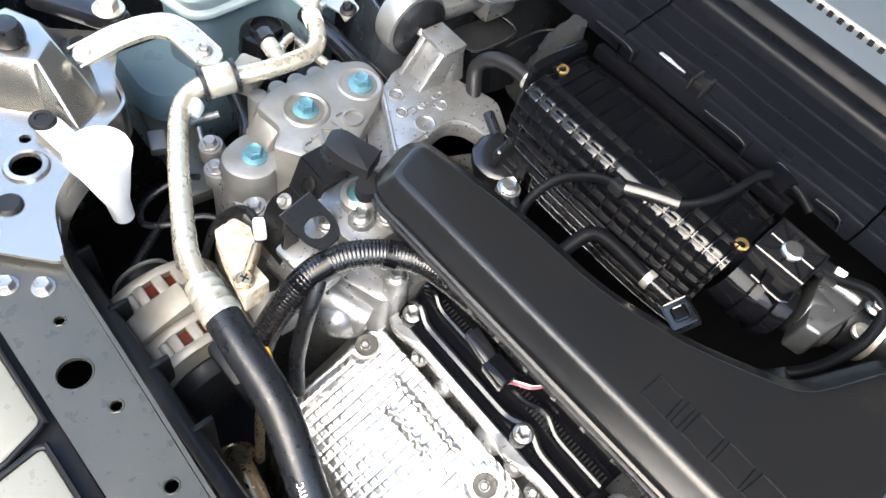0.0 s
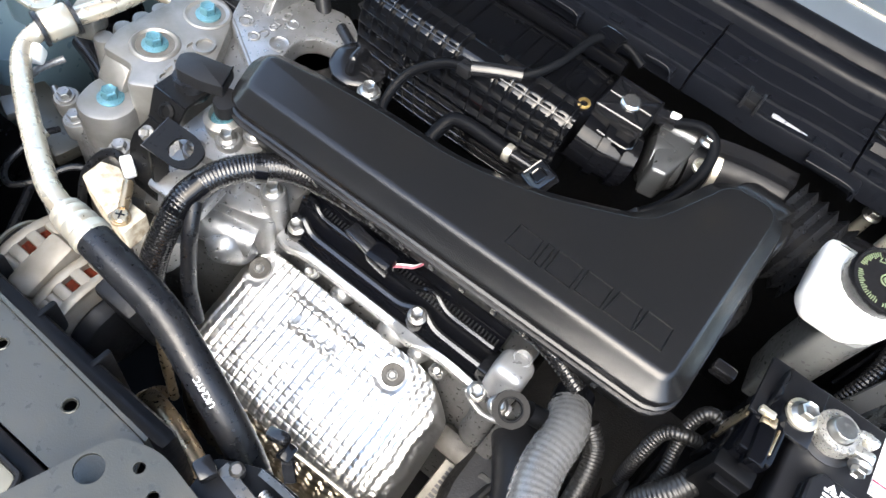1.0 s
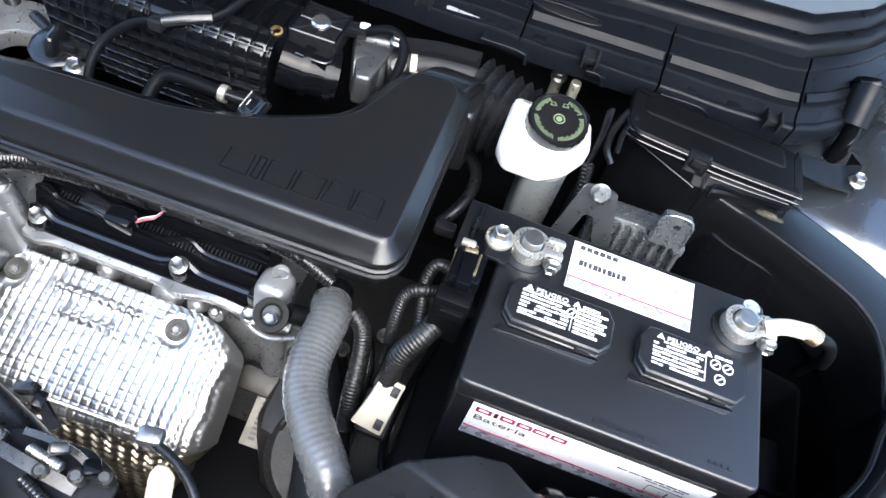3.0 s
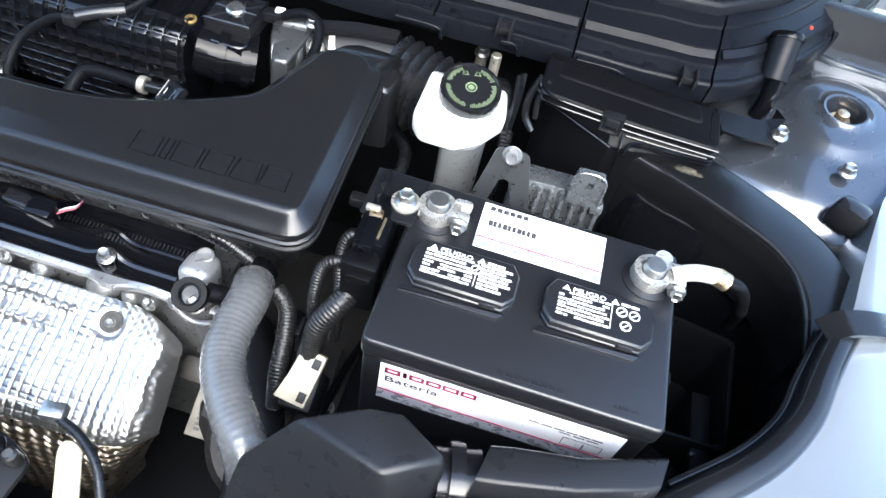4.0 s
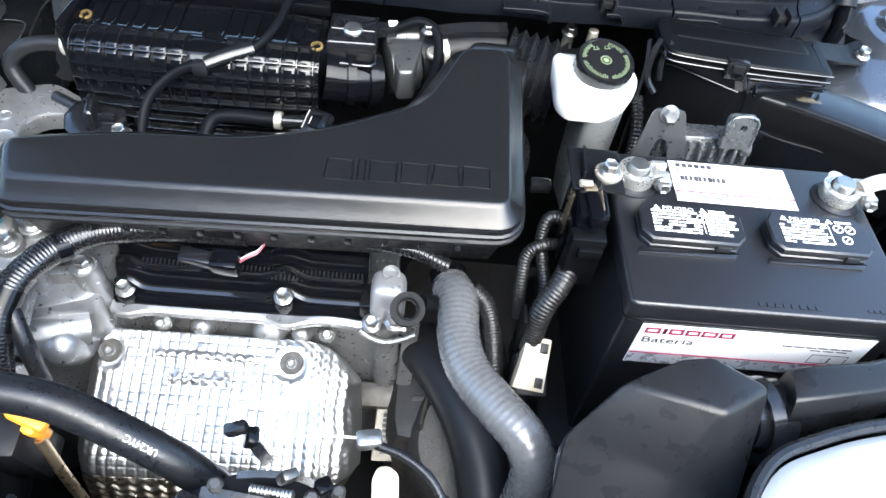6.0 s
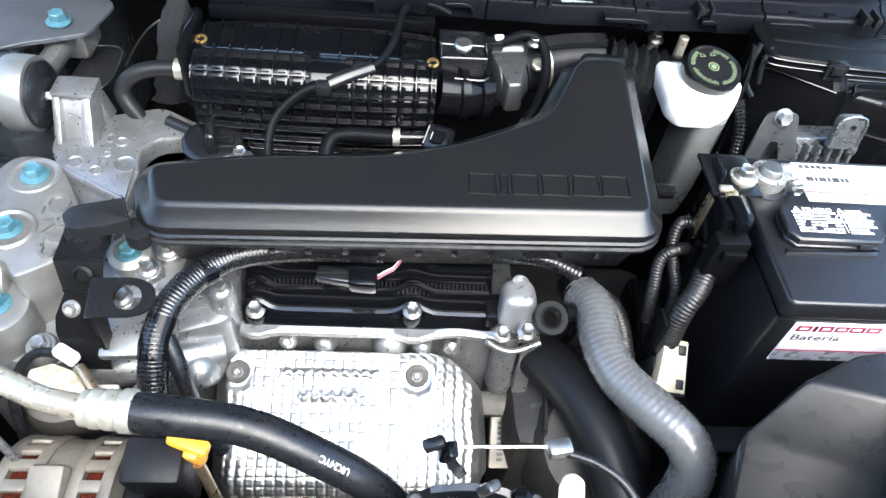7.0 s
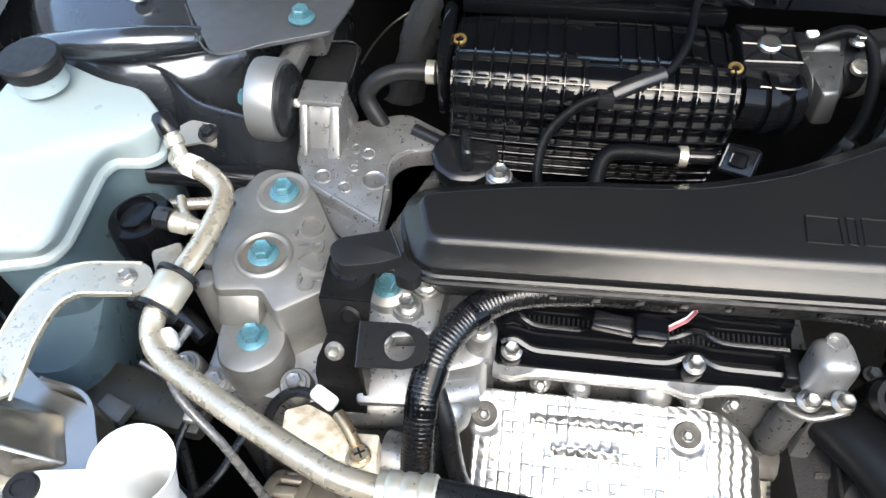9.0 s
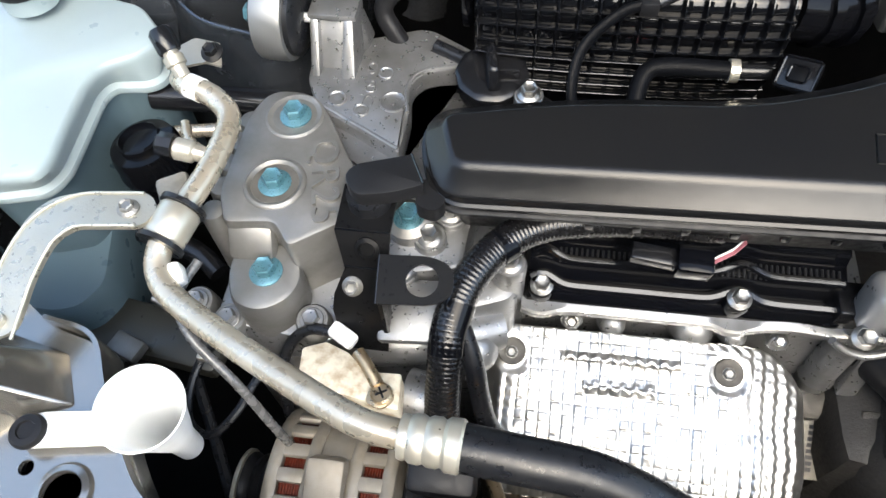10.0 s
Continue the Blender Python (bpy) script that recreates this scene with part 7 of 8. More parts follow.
def ground_plate():
    t = thing("terminal_bracket", (-0.30, -0.11, 0.72), "cream plated steel bracket with a bolted cable lug", "bracket")
    out = rounded([(-0.337, -0.116), (-0.310, -0.124), (-0.259, -0.133), (-0.261, -0.105), (-0.288, -0.106), (-0.303, -0.093), (-0.322, -0.086), (-0.339, -0.093)], 0.0025)
    part("plate", plate(out, 0.757, 0.7845, 0.0012), PLATED, t)
    part("side_block", rod((-0.262, -0.105, 0.74), (-0.235, -0.11, 0.74), 0.022), CAST, t)
    part("lug", plate(rounded([(-0.284, -0.131), (-0.27, -0.135), (-0.262, -0.125), (-0.268, -0.115), (-0.28, -0.113)], 0.005), 0.786, 0.789, 0.0008), GOLD_STEEL, t)
    part("lug_barrel", tube([(-0.276, -0.118, 0.791), (-0.285, -0.106, 0.794), (-0.294, -0.096, 0.795)], 0.005), GOLD_STEEL, t, "brass cable lug")
    part("lug_screw", turned([(0.008, 0), (0.008, 0.003), (0.0065, 0.0045), (0.002, 0.0045)], along((-0.272, -0.124, 0.789), (0, 0, 1)), 20), GOLD_STEEL, t)
    part("screw_cross", box((-0.272, -0.124, 0.7937), (0.009, 0.0016, 0.0008), 0.0002, (0, 0, 30), bm=box((-0.272, -0.124, 0.7937), (0.0016, 0.009, 0.0008), 0.0002, (0, 0, 30))), MATTE, t)
    part("cable_tag", box((-0.307, -0.085, 0.797), (0.022, 0.012, 0.011), 0.003, (0, 10, -28)), WHITE, t, "white cable marker")
    part("cable", tube([(-0.314, -0.082, 0.793), (-0.335, -0.08, 0.79), (-0.352, -0.088, 0.775), (-0.36, -0.105, 0.75), (-0.362, -0.12, 0.7)], 0.0045), RUBBER, t)
    return t


ground_plate()


def engine_loom():
    t = thing("engine_wiring_loom", (-0.2, -0.06, 0.75), "corrugated black wiring loom bending down the engine front", "wiring")
    part("main_loom", tube([(-0.04, 0.012, 0.838), (-0.09, 0.011, 0.839), (-0.14, 0.006, 0.839), (-0.175, -0.004, 0.839), (-0.20, -0.024, 0.838), (-0.217, -0.05, 0.836), (-0.226, -0.075, 0.828), (-0.228, -0.095, 0.815), (-0.229, -0.115, 0.79), (-0.229, -0.135, 0.75), (-0.228, -0.15, 0.68)], 0.0132, 18, ridge=0.0005, pitch=0.0034), LOOM, t, sharp=70)
    part("tape", tube([(-0.223, -0.066, 0.832), (-0.2275, -0.085, 0.822), (-0.228, -0.097, 0.813)], 0.0136, 16), GLOSSY, t, "shiny black tape wrap")
    part("tape", tube([(-0.192, -0.017, 0.837), (-0.20, -0.024, 0.838)], 0.0136, 16), GLOSSY, t)
    part("branch", tube([(-0.22, -0.08, 0.825), (-0.208, -0.10, 0.80), (-0.203, -0.11, 0.77), (-0.196, -0.12, 0.74), (-0.18, -0.13, 0.71)], 0.0075, 14), RUBBER, t)
    part("flat_loom", tube([(-0.05, 0.01, 0.84), (0.0, 0.01, 0.843), (0.06, 0.009, 0.845), (0.11, 0.005, 0.842), (0.145, 0.0, 0.828)], 0.0085, 14, ridge=0.001, pitch=0.0045), LOOM, t, sharp=70)
    part("connector", box((-0.058, -0.012, 0.822), (0.026, 0.02, 0.02), 0.003, (10, 0, -3)), GLOSSY, t, "shiny black plug")
    part("connector", box((-0.085, -0.006, 0.818), (0.034, 0.014, 0.012), 0.002, (10, 0, -8)), BLACK, t)
    for i, (c, k) in enumerate(((PINK, 0), (PINK, 0.003), (WHITE_INK, 0.006))):
        part("wire", tube([(-0.045, -0.012 + k * 0.6, 0.824), (-0.038, -0.009 + k * 0.6, 0.828), (-0.03, -0.004 + k * 0.6, 0.829), (-0.024, 0.001 + k * 0.6, 0.836)], 0.0008, 6), c, t)
    return t


engine_loom()


def dipstick():
    t = thing("dipstick", (-0.19, -0.15, 0.60), "oil dipstick with a yellow-orange handle", "dipstick")
    part("handle", box((-0.196, -0.152, 0.772), (0.036, 0.014, 0.012), 0.004, (0, 10, -18)), ORANGE, t, "yellow-orange plastic handle")
    part("grip", box((-0.192, -0.156, 0.757), (0.014, 0.012, 0.03), 0.004, (15, 0, -18)), ORANGE, t)
    part("tube", tube([(-0.19, -0.16, 0.75), (-0.18, -0.172, 0.70), (-0.172, -0.18, 0.62)], 0.005), GOLD_STEEL, t)
    part("shroud", box((-0.225, -0.155, 0.72), (0.05, 0.04, 0.09), 0.006, (10, 0, 0)), MATTE, t)
    return t


dipstick()


def washer_neck():
    t = thing("washer_filler_neck", (-0.41, -0.18, 0.75), "white plastic washer filler neck with a funnel mouth", "filler neck")
    ax = along((-0.400, -0.1755, 0.844), (0.10, -0.06, 1))
    part("funnel", turned([(0.010, -0.075), (0.011, -0.045), (0.0155, -0.022), (0.0205, 0.006), (0.0255, 0.028), (0.0268, 0.0325), (0.0258, 0.033), (0.0240, 0.028), (0.0190, 0.006), (0.0140, -0.022), (0.0098, -0.045), (0.0090, -0.07), (0.001, -0.071)], ax, 40), WHITE, t)
    part("tab", plate(rounded([(-0.484, -0.204), (-0.42, -0.194), (-0.416, -0.172), (-0.474, -0.180), (-0.487, -0.188)], 0.007), 0.846, 0.850, 0.001), WHITE, t)
    part("push_rivet", turned([(0.0115, 0), (0.0115, 0.002), (0.010, 0.004), (0.006, 0.0045), (0.0055, 0.003), (0.002, 0.003)], along((-0.475, -0.193, 0.85), (0, 0, 1)), 24), MATTE, t, "black push rivet")
    return t


washer_neck()


def coolant_tank():
    t = thing("coolant_tank", (-0.57, 0.07, 0.62), "pale blue translucent coolant tank with a black cap", "coolant tank")
    seam = [(-0.605, -0.022), (-0.556, -0.006), (-0.5475, 0.012), (-0.5475, 0.05), (-0.5478, 0.092), (-0.5415, 0.1055), (-0.5125, 0.1105), (-0.502, 0.121), (-0.506, 0.146), (-0.527, 0.176), (-0.565, 0.182), (-0.66, 0.205), (-0.675, 0.05)]
    top = [(-0.605, -0.026), (-0.549, -0.013), (-0.5415, 0.004), (-0.5435, 0.045), (-0.543, 0.082), (-0.5365, 0.0995), (-0.5135, 0.114), (-0.4985, 0.1335), (-0.503, 0.148), (-0.528, 0.173), (-0.566, 0.178), (-0.645, 0.205), (-0.665, 0.04)]
    soft = [0.02, 0.010, 0.010, 0.03, 0.012, 0.012, 0.007, 0.007, 0.007, 0.009, 0.012, 0.02, 0.03]

    def level(pts, d, z):
        return [Vector((*p, z + 0.10 * (-0.53 - p.x) + 0.05 * (p.y - 0.07))) for p in grown(rounded(pts, soft), d)]
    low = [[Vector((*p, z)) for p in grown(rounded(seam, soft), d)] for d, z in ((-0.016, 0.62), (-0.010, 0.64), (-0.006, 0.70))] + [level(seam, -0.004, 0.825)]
    # darker teal below the seam, pale blue above it
    part("lower_part", loft(low), TANK_TEAL, t, "darker teal lower part", sharp=40)
    rings = [level(seam, d, z) for d, z in ((-0.004, 0.825), (0.002, 0.829), (0.0028, 0.832), (0.002, 0.835), (-0.003, 0.8375))]
    rings += [level(top, d, z) for d, z in ((-0.0002, 0.858), (-0.0010, 0.8625), (-0.0024, 0.865), (-0.0040, 0.866))]
    part("tank", loft(rings), PALE_BLUE, t, sharp=40)
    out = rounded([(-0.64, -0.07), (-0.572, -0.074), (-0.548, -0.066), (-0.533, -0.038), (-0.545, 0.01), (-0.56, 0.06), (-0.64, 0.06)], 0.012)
    part("lower_chamber", loft([[Vector((*p, z)) for p in grown(out, d)] for d, z in ((-0.008, 0.62), (0, 0.64), (0, 0.735), (-0.006, 0.745))]), TANK_TEAL, t, "darker teal lower chamber")
    part("neck", turned([(0.024, 0), (0.024, 0.02), (0.022, 0.022)], along((-0.612, 0.155, 0.885), (0, 0, 1)), 24), PALE_BLUE, t)
    part("cap", turned([(0.026, 0.016), (0.0275, 0.018), (0.0275, 0.028), (0.025, 0.031), (0.01, 0.031)], along((-0.612, 0.155, 0.885), (0, 0, 1)), 48, wobble=lambda a, h: 1 + 0.008 * math.cos(24 * a)), MATTE, t)
    return t


coolant_tank()


def ac_compressor_side():
    t = thing("black_canister", (-0.47, 0.0, 0.72), "round glossy black canister with a moulded foot", "canister")
    ax = along((-0.498, 0.052, 0.80), (-0.10, 0.03, 1))
    part("body", turned([(0.0275, -0.06), (0.0295, -0.055), (0.030, 0.0), (0.0312, 0.002), (0.0312, 0.008), (0.030, 0.010), (0.0293, 0.024), (0.0272, 0.030), (0.016, 0.032), (0.006, 0.030)], ax, 32), GLOSSY, t)
    part("band", turned([(0.0305, -0.020), (0.0322, -0.018), (0.0322, -0.012), (0.0305, -0.010)], ax, 32), GLOSSY, t)
    part("top_ring", turned([(0.0185, 0.029), (0.0185, 0.036), (0.0165, 0.037), (0.0155, 0.033)], ax, 28), GLOSSY, t)
    part("foot", tube([(-0.525, 0.018, 0.745), (-0.495, 0.012, 0.742), (-0.465, 0.002, 0.74), (-0.445, -0.012, 0.735)], 0.010, 14), BLACK, t)
    return t


ac_compressor_side()


def radiator_support():
    t = thing("radiator_support", (-0.2, -0.28, 0.78), "grey painted steel radiator support beam with round holes", "car body", kind="structure")
    out = rounded([(-0.40, -0.306), (-0.10, -0.303), (-0.055, -0.29), (-0.075, -0.253), (-0.36, -0.243)], 0.006)
    part("beam", plate(out, 0.838, 0.842, 0, holes=((-0.253, -0.279, 0.0125), (-0.212, -0.268, 0.0045), (-0.137, -0.267, 0.005), (-0.30, -0.268, 0.004)), slope=(0.04, 0)), PRIMER, t)
    for x, y, r in ((-0.253, -0.279, 0.0125), (-0.212, -0.268, 0.0045), (-0.137, -0.267, 0.005), (-0.30, -0.268, 0.004)):
        ring = [(x + (r + 0.0007) * math.cos(k * math.tau / 20), y + (r + 0.0007) * math.sin(k * math.tau / 20), 0.8422 + 0.04 * x) for k in range(21)]
        part("hole_lip", tube(ring, 0.0009, 6, 0.004), PRIMER, t)
    part("beam_lip", strip([(-0.36, -0.242, 0.81), (-0.22, -0.246, 0.816), (-0.075, -0.251, 0.82)], 0.05, 0.003, (0, 0, 1)), PRIMER, t)
    out = rounded([(-0.118, -0.36), (0.02, -0.36), (0.015, -0.262), (-0.055, -0.252), (-0.085, -0.262)], 0.012)
    part("joint_plate", plate(out, 0.861, 0.864, 0, holes=((-0.081, -0.288, 0.010), (-0.058, -0.262 - 0.006, 0.004), (-0.037, -0.275, 0.004), (-0.03, -0.32, 0.006))), PRIMER, t)
    for x, y in ((-0.335, -0.264), (-0.352, -0.285)):
        fix(DULL10, (x, y, 0.8405 + 0.04 * x), (0, 0, 1), t, "beam_bolt")
    # bright bracket panel on the left
    out = rounded([(-0.545, -0.22), (-0.46, -0.315), (-0.385, -0.285), (-0.34, -0.243), (-0.392, -0.222), (-0.435, -0.165), (-0.46, -0.128), (-0.50, -0.118), (-0.56, -0.08), (-0.60, -0.14)], 0.01)
    part("side_panel", plate(out, 0.834, 0.838, 0, holes=((-0.445, -0.224, 0.012), (-0.475, -0.212, 0.005), (-0.53, -0.2, 0.006))), PRESSED, t)
    part("hole_rim", turned([(0.019, 0), (0.017, 0.003), (0.013, 0.004), (0.012, 0.0)], along((-0.445, -0.224, 0.838), (0, 0, 1)), 28), PRESSED, t)
    part("side_lip", strip([(-0.34, -0.242, 0.83), (-0.393, -0.221, 0.832), (-0.436, -0.164, 0.832), (-0.46, -0.127, 0.832), (-0.50, -0.116, 0.83)], 0.04, 0.003, (0, 0, 1)), PRESSED, t)
    hat = loft([[Vector(p + (z,)) for p in ps] for ps, z in (
        (((-0.60, -0.235), (-0.53, -0.225), (-0.489, -0.184), (-0.459, -0.171), (-0.478, -0.136), (-0.552, -0.120), (-0.62, -0.15)), 0.838),
        (((-0.575, -0.213), (-0.535, -0.203), (-0.517, -0.178), (-0.513, -0.171), (-0.536, -0.150), (-0.562, -0.150), (-0.59, -0.165)), 0.880))])
    bmesh.ops.recalc_face_normals(hat, faces=hat.faces)
    bmesh.ops.bevel(hat, geom=hat.edges[:], offset=0.0022, segments=2, profile=0.5, affect="EDGES")
    part("hat", hat, PRESSED, t, sharp=30)
    part("rubber_bush", turned([(0.012, 0), (0.014, 0.004), (0.014, 0.012), (0.011, 0.02), (0.004, 0.021)], along((-0.545, -0.18, 0.8805), (0, 0, 1)), 24), RUBBER, t)
    part("rail_cover", box((-0.585, -0.105, 0.858), (0.10, 0.024, 0.02), 0.006, (0, 0, 35)), BLACK, t)
    fix(M10, (-0.56, -0.085, 0.868), (0, 0, 1), t, "rail_bolt")
    for x, y in ((-0.415, -0.252), (-0.56, -0.12)):
        part("plug", turned([(0.011, 0), (0.011, 0.002), (0.009, 0.004), (0.003, 0.0035)], along((x, y, 0.838), (0, 0, 1)), 24), MATTE, t)
    return t


radiator_support()


def radiator_cover():
    t = thing("radiator_cover", (-0.2, -0.36, 0.74), "radiator cover panels, beige for the sky they reflect, with dark joints", "trim panel")
    part("backing", plate(rounded([(-0.42, -0.42), (0.0, -0.42), (-0.02, -0.306), (-0.40, -0.304)], 0.006), 0.79, 0.808, 0.002), MATTE, t)
    # panels painted beige in place of their sky reflection
    for out in ([(-0.40, -0.36), (-0.226, -0.352), (-0.24, -0.314), (-0.39, -0.316)], [(-0.216, -0.36), (-0.12, -0.36), (-0.13, -0.32), (-0.222, -0.321)]):
        part("panel", plate(rounded(out, 0.006), 0.806, 0.817, 0.002), SKY_BEIGE, t)
        edge = grown(rounded(out, 0.006), 0.0022)
        part("panel_rim", tube([(p.x, p.y, 0.8165) for p in edge + edge[:1]], 0.0024, 8, 0.006), MATTE, t)
    return t


radiator_cover()


def bumper():
    t = thing("bumper_cover", (0, -0.5, 0.6), "grey plastic bumper top edge in front of the radiator", "bumper", kind="structure")
    rings = []
    for i in range(13):
        x = -0.75 + 1.6 * i / 12
        y = -0.40 + 0.25 * (abs(x - 0.03) / 0.8) ** 2
        rings.append([(x, y + 0.06, 0.78), (x, y + 0.055, 0.80), (x, y, 0.81), (x, y - 0.12, 0.80), (x, y - 0.16, 0.7), (x, y - 0.14, 0.4), (x, y - 0.1, 0.4)])
    part("cover", loft(rings), PAINT, t)
    return t


bumper()


def pit_clutter():
    t = thing("fan_wiring", (-0.42, -0.12, 0.72), "thin black cable looping down beside the alternator", "wiring")
    part("cable", tube([(-0.41, -0.09, 0.77), (-0.424, -0.10, 0.76), (-0.43, -0.125, 0.75), (-0.424, -0.148, 0.745), (-0.405, -0.156, 0.745), (-0.388, -0.138, 0.75), (-0.376, -0.108, 0.755), (-0.36, -0.09, 0.75)], 0.0034, 8), RUBBER, t)
    part("clip", box((-0.422, -0.10, 0.762), (0.010, 0.008, 0.008), 0.002), ZINC, t)
    part("cable", tube([(-0.45, -0.10, 0.70), (-0.42, -0.15, 0.69), (-0.39, -0.2, 0.68), (-0.36, -0.235, 0.66)], 0.005, 8), RUBBER, t)
    t = thing("cooling_fan_shroud", (-0.42, -0.22, 0.6), "dull black radiator fan shroud deep in the bay", "fan shroud")
    part("shroud", box((-0.30, -0.232, 0.66), (0.42, 0.02, 0.20), 0.008), MATTE, t)
    for i in range(5):
        part("rib", box((-0.47 + i * 0.07, -0.22, 0.70), (0.006, 0.02, 0.12), 0.002), MATTE, t)
    t = thing("body_clip", (-0.51, -0.085, 0.70), "brownish steel clip on the side rail", "bracket")
    part("clip", box((-0.51, -0.085, 0.722), (0.03, 0.02, 0.012), 0.003, (0, 0, -20)), CAST_PALE, t)
    part("rail", box((-0.51, -0.06, 0.70), (0.16, 0.05, 0.02), 0.006, (0, 0, -8)), PRIMER, t)
    part("rod", rod((-0.50, -0.04, 0.73), (-0.46, -0.055, 0.72), 0.004), MACHINED, t)


pit_clutter()
# between engine and battery
def side_looms():
    t = thing("side_wiring", (0.22, -0.02, 0.78), "corrugated looms hanging beside the battery", "wiring")
    part("loom", tube([(0.25, -0.022, 0.872), (0.24, -0.04, 0.862), (0.229, -0.052, 0.845), (0.225, -0.06, 0.82), (0.224, -0.066, 0.80)], 0.0105, 14, ridge=0.0008, pitch=0.0032), LOOM_DULL, t, sharp=70)
    part("loom", tube([(0.25, 0.01, 0.86), (0.228, 0.0, 0.87), (0.214, -0.005, 0.86), (0.212, -0.02, 0.835), (0.215, -0.03, 0.80)], 0.006, 12, ridge=0.0007, pitch=0.003), LOOM_DULL, t, sharp=70)
    part("loom", tube([(0.252, 0.02, 0.88), (0.232, 0.02, 0.885), (0.226, 0.01, 0.87), (0.23, -0.005, 0.85), (0.235, -0.02, 0.83), (0.235, -0.03, 0.79)], 0.006, 12, ridge=0.0007, pitch=0.003), LOOM_DULL, t, sharp=70)
    part("loom", tube([(0.17, -0.01, 0.81), (0.185, -0.02, 0.80), (0.192, -0.04, 0.79), (0.196, -0.07, 0.77), (0.2, -0.09, 0.74)], 0.009, 12, ridge=0.0007, pitch=0.003), LOOM_DULL, t, sharp=70)
    part("hose", tube([(0.18, 0.25, 0.80), (0.198, 0.246, 0.803), (0.216, 0.234, 0.806), (0.230, 0.212, 0.806), (0.231, 0.185, 0.80), (0.222, 0.16, 0.792), (0.21, 0.148, 0.78)], 0.0068), RUBBER, t)
    part("clip", box((0.225, 0.06, 0.885), (0.02, 0.012, 0.012), 0.003), BLACK, t)
    return t


side_looms()


def cream_connector():
    t = thing("relay_bracket", (0.222, -0.085, 0.74), "cream plastic connector on a black bracket", "connector")
    m = pose(0.224, -0.083, 0.803, 30, 8, -4)
    out = [(-0.014, -0.024), (0.015, -0.024), (0.015, 0.024), (-0.008, 0.024), (-0.010, 0.0)]
    part("face", plate(rounded(out, 0.002), -0.008, 0.004, 0.001, m=m), CREAM, t)
    for y in (0.015, -0.016):
        part("latch", merge(B(), box((0.009, y, 0.0045), (0.007, 0.009, 0.002), 0.0005), m), MATTE, t)
    part("rail", box((0.214, -0.055, 0.80), (0.004, 0.02, 0.08), 0.001), LID, t)
    part("body", box((0.226, -0.078, 0.765), (0.03, 0.04, 0.06), 0.004, (20, 0, 0)), MATTE, t)
    return t


cream_connector()


def gearbox_side():
    t = thing("transmission", (0.2, 0.0, 0.4), "dark dirty transmission casing below the hoses", "transmission")
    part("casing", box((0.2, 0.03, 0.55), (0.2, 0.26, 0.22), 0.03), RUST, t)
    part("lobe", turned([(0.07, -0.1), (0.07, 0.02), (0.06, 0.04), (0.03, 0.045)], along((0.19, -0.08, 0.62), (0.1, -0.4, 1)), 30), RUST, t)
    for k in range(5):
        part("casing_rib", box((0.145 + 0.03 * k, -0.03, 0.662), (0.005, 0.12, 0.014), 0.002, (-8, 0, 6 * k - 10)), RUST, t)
    for x, y, z in ((0.158, 0.02, 0.668), (0.235, -0.045, 0.664), (0.196, 0.055, 0.668)):
        fix(DULL10, (x, y, z), (0, -0.1, 1), t, "casing_bolt")
    part("selector_lever", strip([(0.17, 0.0, 0.69), (0.19, -0.01, 0.70), (0.215, -0.03, 0.70), (0.225, -0.055, 0.69)], 0.014, 0.003, (0, 0.3, 1)), LATCH, t)
    part("breather", tube([(0.175, 0.03, 0.67), (0.178, 0.02, 0.72), (0.19, 0.0, 0.745), (0.20, -0.03, 0.735), (0.20, -0.06, 0.70)], 0.006, 10), RUBBER, t)
    part("radiator_hose", tube([(0.128, 0.0, 0.69), (0.143, -0.024, 0.70), (0.162, -0.055, 0.705), (0.180, -0.090, 0.702), (0.194, -0.128, 0.69), (0.205, -0.18, 0.67)], 0.027, 22), MATTE, t, "wide black radiator hose")
    part("pipe", tube([(0.185, -0.1, 0.68), (0.19, -0.14, 0.68), (0.195, -0.2, 0.66)], 0.008), PIPE, t)
    part("bolt_lug", box((0.138, -0.045, 0.636), (0.03, 0.02, 0.05), 0.006, (25, 0, 0)), DIRTY, t)
    fix(DULL10, (0.136, -0.056, 0.644), (0.2, -0.6, 0.75), t, "lug_bolt")
    return t


gearbox_side()


def ring_lug():
    t = thing("hose_clip_lug", (0.115, -0.045, 0.78), "thick black plastic eye in front of a head bolt", "bracket")
    at = along((0.110, -0.052, 0.826), (0.1, -0.45, 0.88))
    ring = rounded([(0.0165 * math.cos(a * math.tau / 8 + 0.39), 0.0165 * math.sin(a * math.tau / 8 + 0.39)) for a in range(8)], 0.005, 2)
    part("ring", plate(ring, 0.0, 0.010, 0, m=at, holes=((0, 0, 0.0085),)), LID, t)
    rim = [(0.0095 * math.cos(a * math.tau / 20), 0.0095 * math.sin(a * math.tau / 20), 0.0102) for a in range(21)]
    part("rim", merge(B(), tube(rim, 0.0010, 6, 0.004), at), LID, t)
    part("stem", tube([(0.122, -0.045, 0.828), (0.136, -0.038, 0.818), (0.146, -0.024, 0.80), (0.148, 0.0, 0.78)], 0.009, 12), LID, t)
    return t


ring_lug()


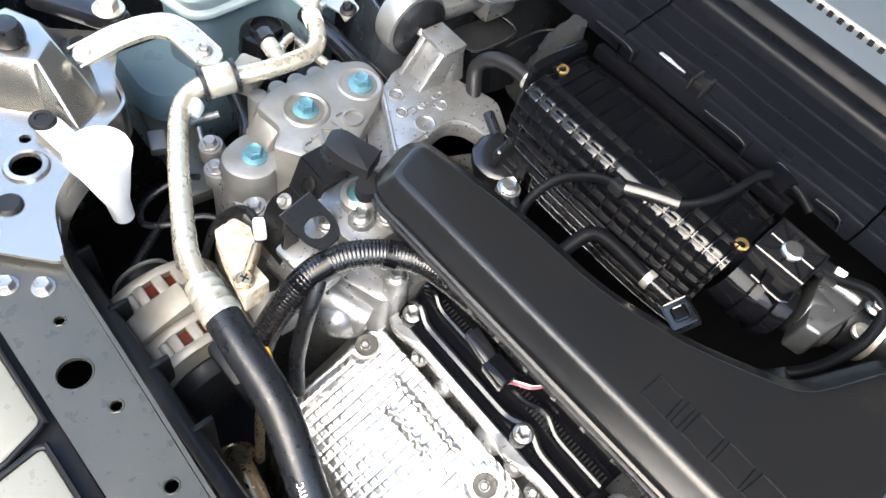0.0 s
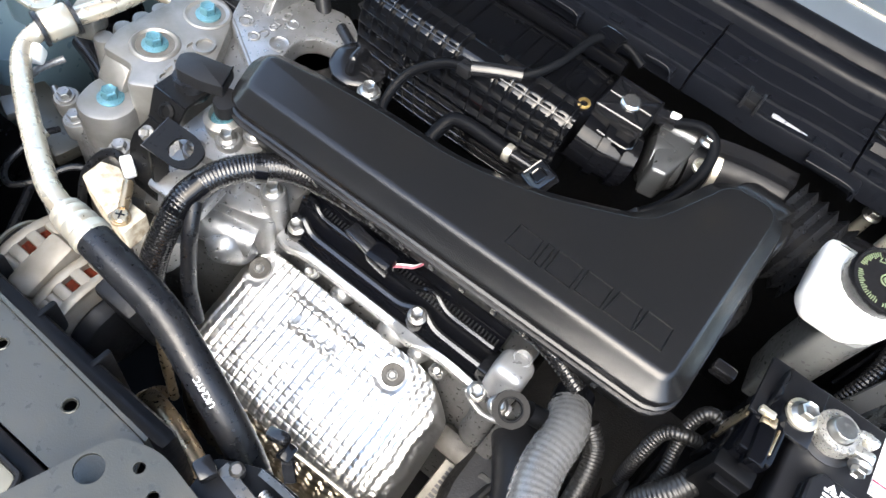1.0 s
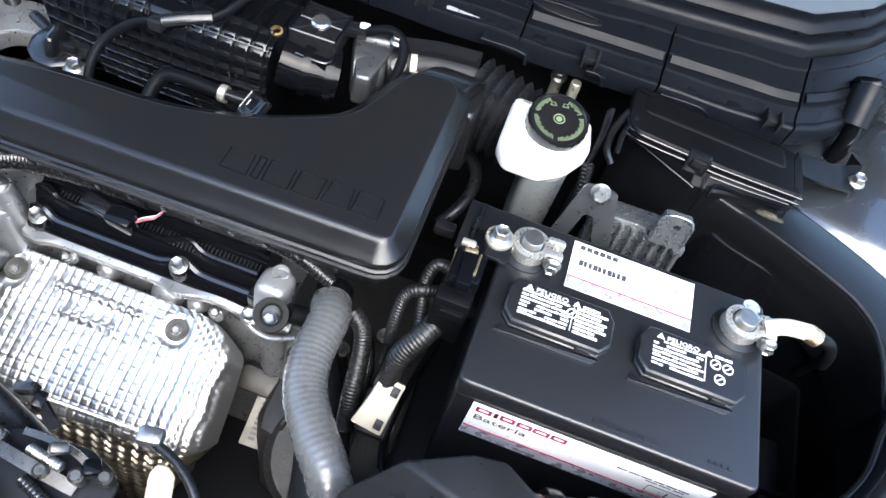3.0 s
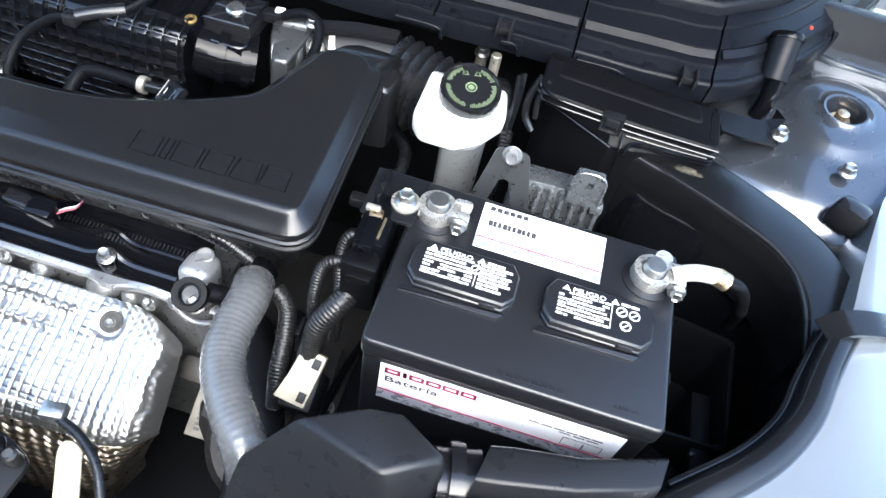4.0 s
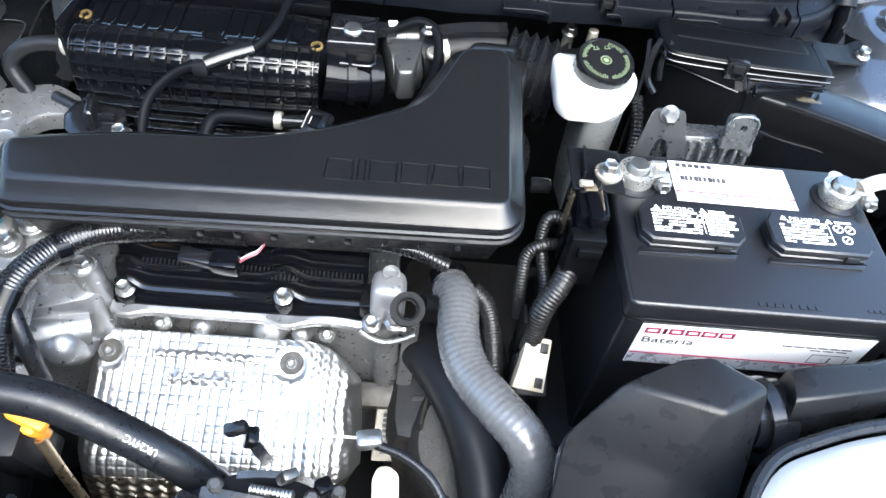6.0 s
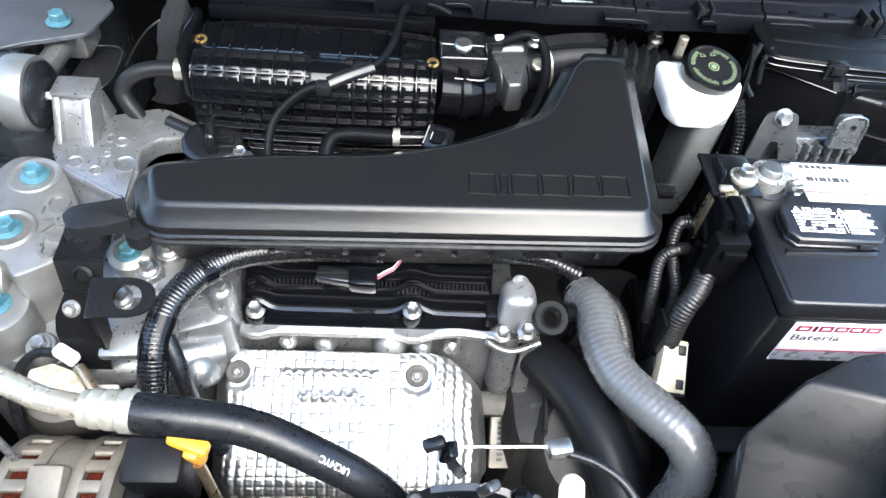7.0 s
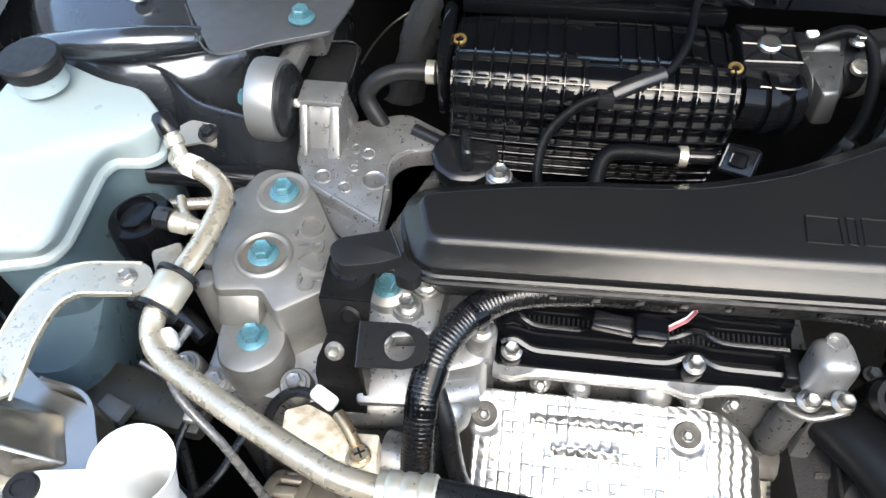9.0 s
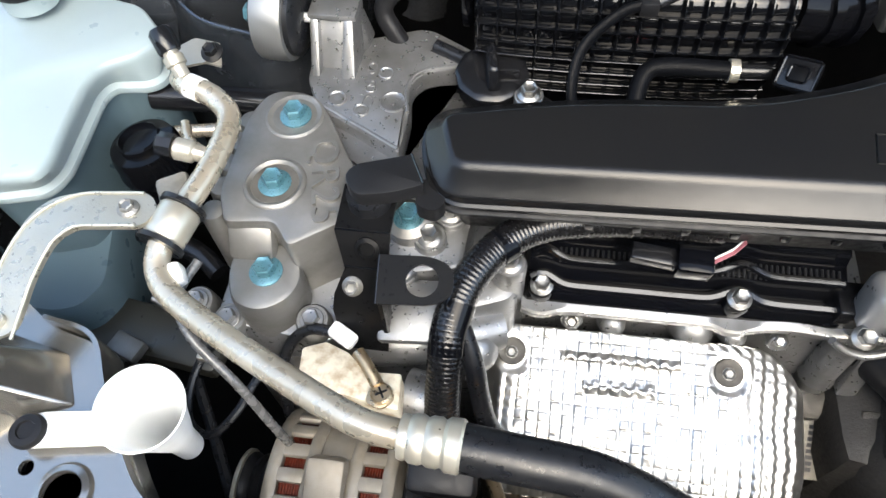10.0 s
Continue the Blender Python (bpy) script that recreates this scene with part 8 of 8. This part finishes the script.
def front_clutter():
    t = thing("hood_latch", (0.03, -0.225, 0.80), "greasy zinc and black steel hood latch", "hood latch")
    part("clip", box((0.0, -0.2, 0.884), (0.016, 0.008, 0.010), 0.002, (0, -20, 10)), BLACK, t)
    part("clip", box((0.010, -0.203, 0.878), (0.008, 0.012, 0.018), 0.002, (10, 20, 10)), GLOSSY, t)
    part("clip_arm", strip([(0.01, -0.203, 0.876), (0.014, -0.206, 0.866), (0.022, -0.212, 0.858)], 0.008, 0.003, (1, 0.3, 0)), BLACK, t)
    part("back_plate", plate(rounded([(-0.03, -0.262), (0.075, -0.262), (0.078, -0.225), (0.05, -0.212), (0.0, -0.212), (-0.035, -0.23)], 0.008), 0.835, 0.84, 0.001), MATTE, t)
    part("lever", strip([(0.0, -0.218, 0.848), (0.022, -0.219, 0.856), (0.045, -0.222, 0.860), (0.062, -0.228, 0.858)], 0.005, 0.0025, (0.2, 1, 0.3)), LATCH, t)
    part("lever", strip([(-0.022, -0.232, 0.848), (0.0, -0.236, 0.853), (0.03, -0.24, 0.853), (0.055, -0.242, 0.848)], 0.009, 0.0025, (0, 1, 0.2)), LATCH, t)
    part("catch", box((0.038, -0.226, 0.872), (0.012, 0.008, 0.016), 0.0025, (15, 20, 30)), LATCH, t)
    part("catch", box((0.062, -0.228, 0.862), (0.012, 0.012, 0.012), 0.003, (0, 10, 30)), GLOSSY, t)
    part("spring", tube([(0.012, -0.228, 0.85), (0.042, -0.234, 0.858)], 0.0042, 10, ridge=0.0014, pitch=0.003), MACHINED, t, "coil spring", sharp=70)
    for p in ((-0.012, -0.228, 0.855), (0.03, -0.24, 0.857), (0.055, -0.236, 0.862), (0.072, -0.23, 0.86)):
        part("rivet", turned([(0.0055, -0.016), (0.0055, 0.001), (0.0035, 0.003), (0.001, 0.003)], along(p, (0.1, -0.1, 1)), 16), LATCH, t)
    part("plug", box((-0.03, -0.24, 0.848), (0.016, 0.014, 0.012), 0.003, (0, 0, -20)), BLACK, t)
    part("lead", tube([(0.02, -0.248, 0.85), (0.045, -0.256, 0.848), (0.075, -0.262, 0.84)], 0.005, 12, ridge=0.0006, pitch=0.0034), LOOM, t, sharp=70)
    t2 = thing("hood_release_cable", (0.08, -0.2, 0.82), "thin grey release cable in a clip", "cable")
    part("cable", tube([(0.012, -0.201, 0.882), (0.05, -0.199, 0.879), (0.088, -0.198, 0.876), (0.115, -0.208, 0.874), (0.135, -0.222, 0.87), (0.15, -0.245, 0.86)], 0.0013, 8), ZINC, t2)
    part("sheath", tube([(0.095, -0.201, 0.875), (0.115, -0.208, 0.875), (0.135, -0.222, 0.871), (0.15, -0.245, 0.861)], 0.0034, 10), RUBBER, t2)
    part("clip", box((0.090, -0.198, 0.876), (0.018, 0.013, 0.011), 0.003, (0, 0, 10)), MACHINED, t2, "bare steel cable clip")
    part("tag", plate(rounded([(-0.010, -0.034), (0.011, -0.034), (0.010, 0.022), (0.003, 0.028), (-0.005, 0.027), (-0.009, 0.018)], 0.003), -0.002, 0.0, 0.0006, m=flat((0.104, -0.226, 0.834), (1, 0.0, 0.09), (-0.25, 0.6, 0.75))), CREAM, t2, "cream plastic tag")
    return t


front_clutter()
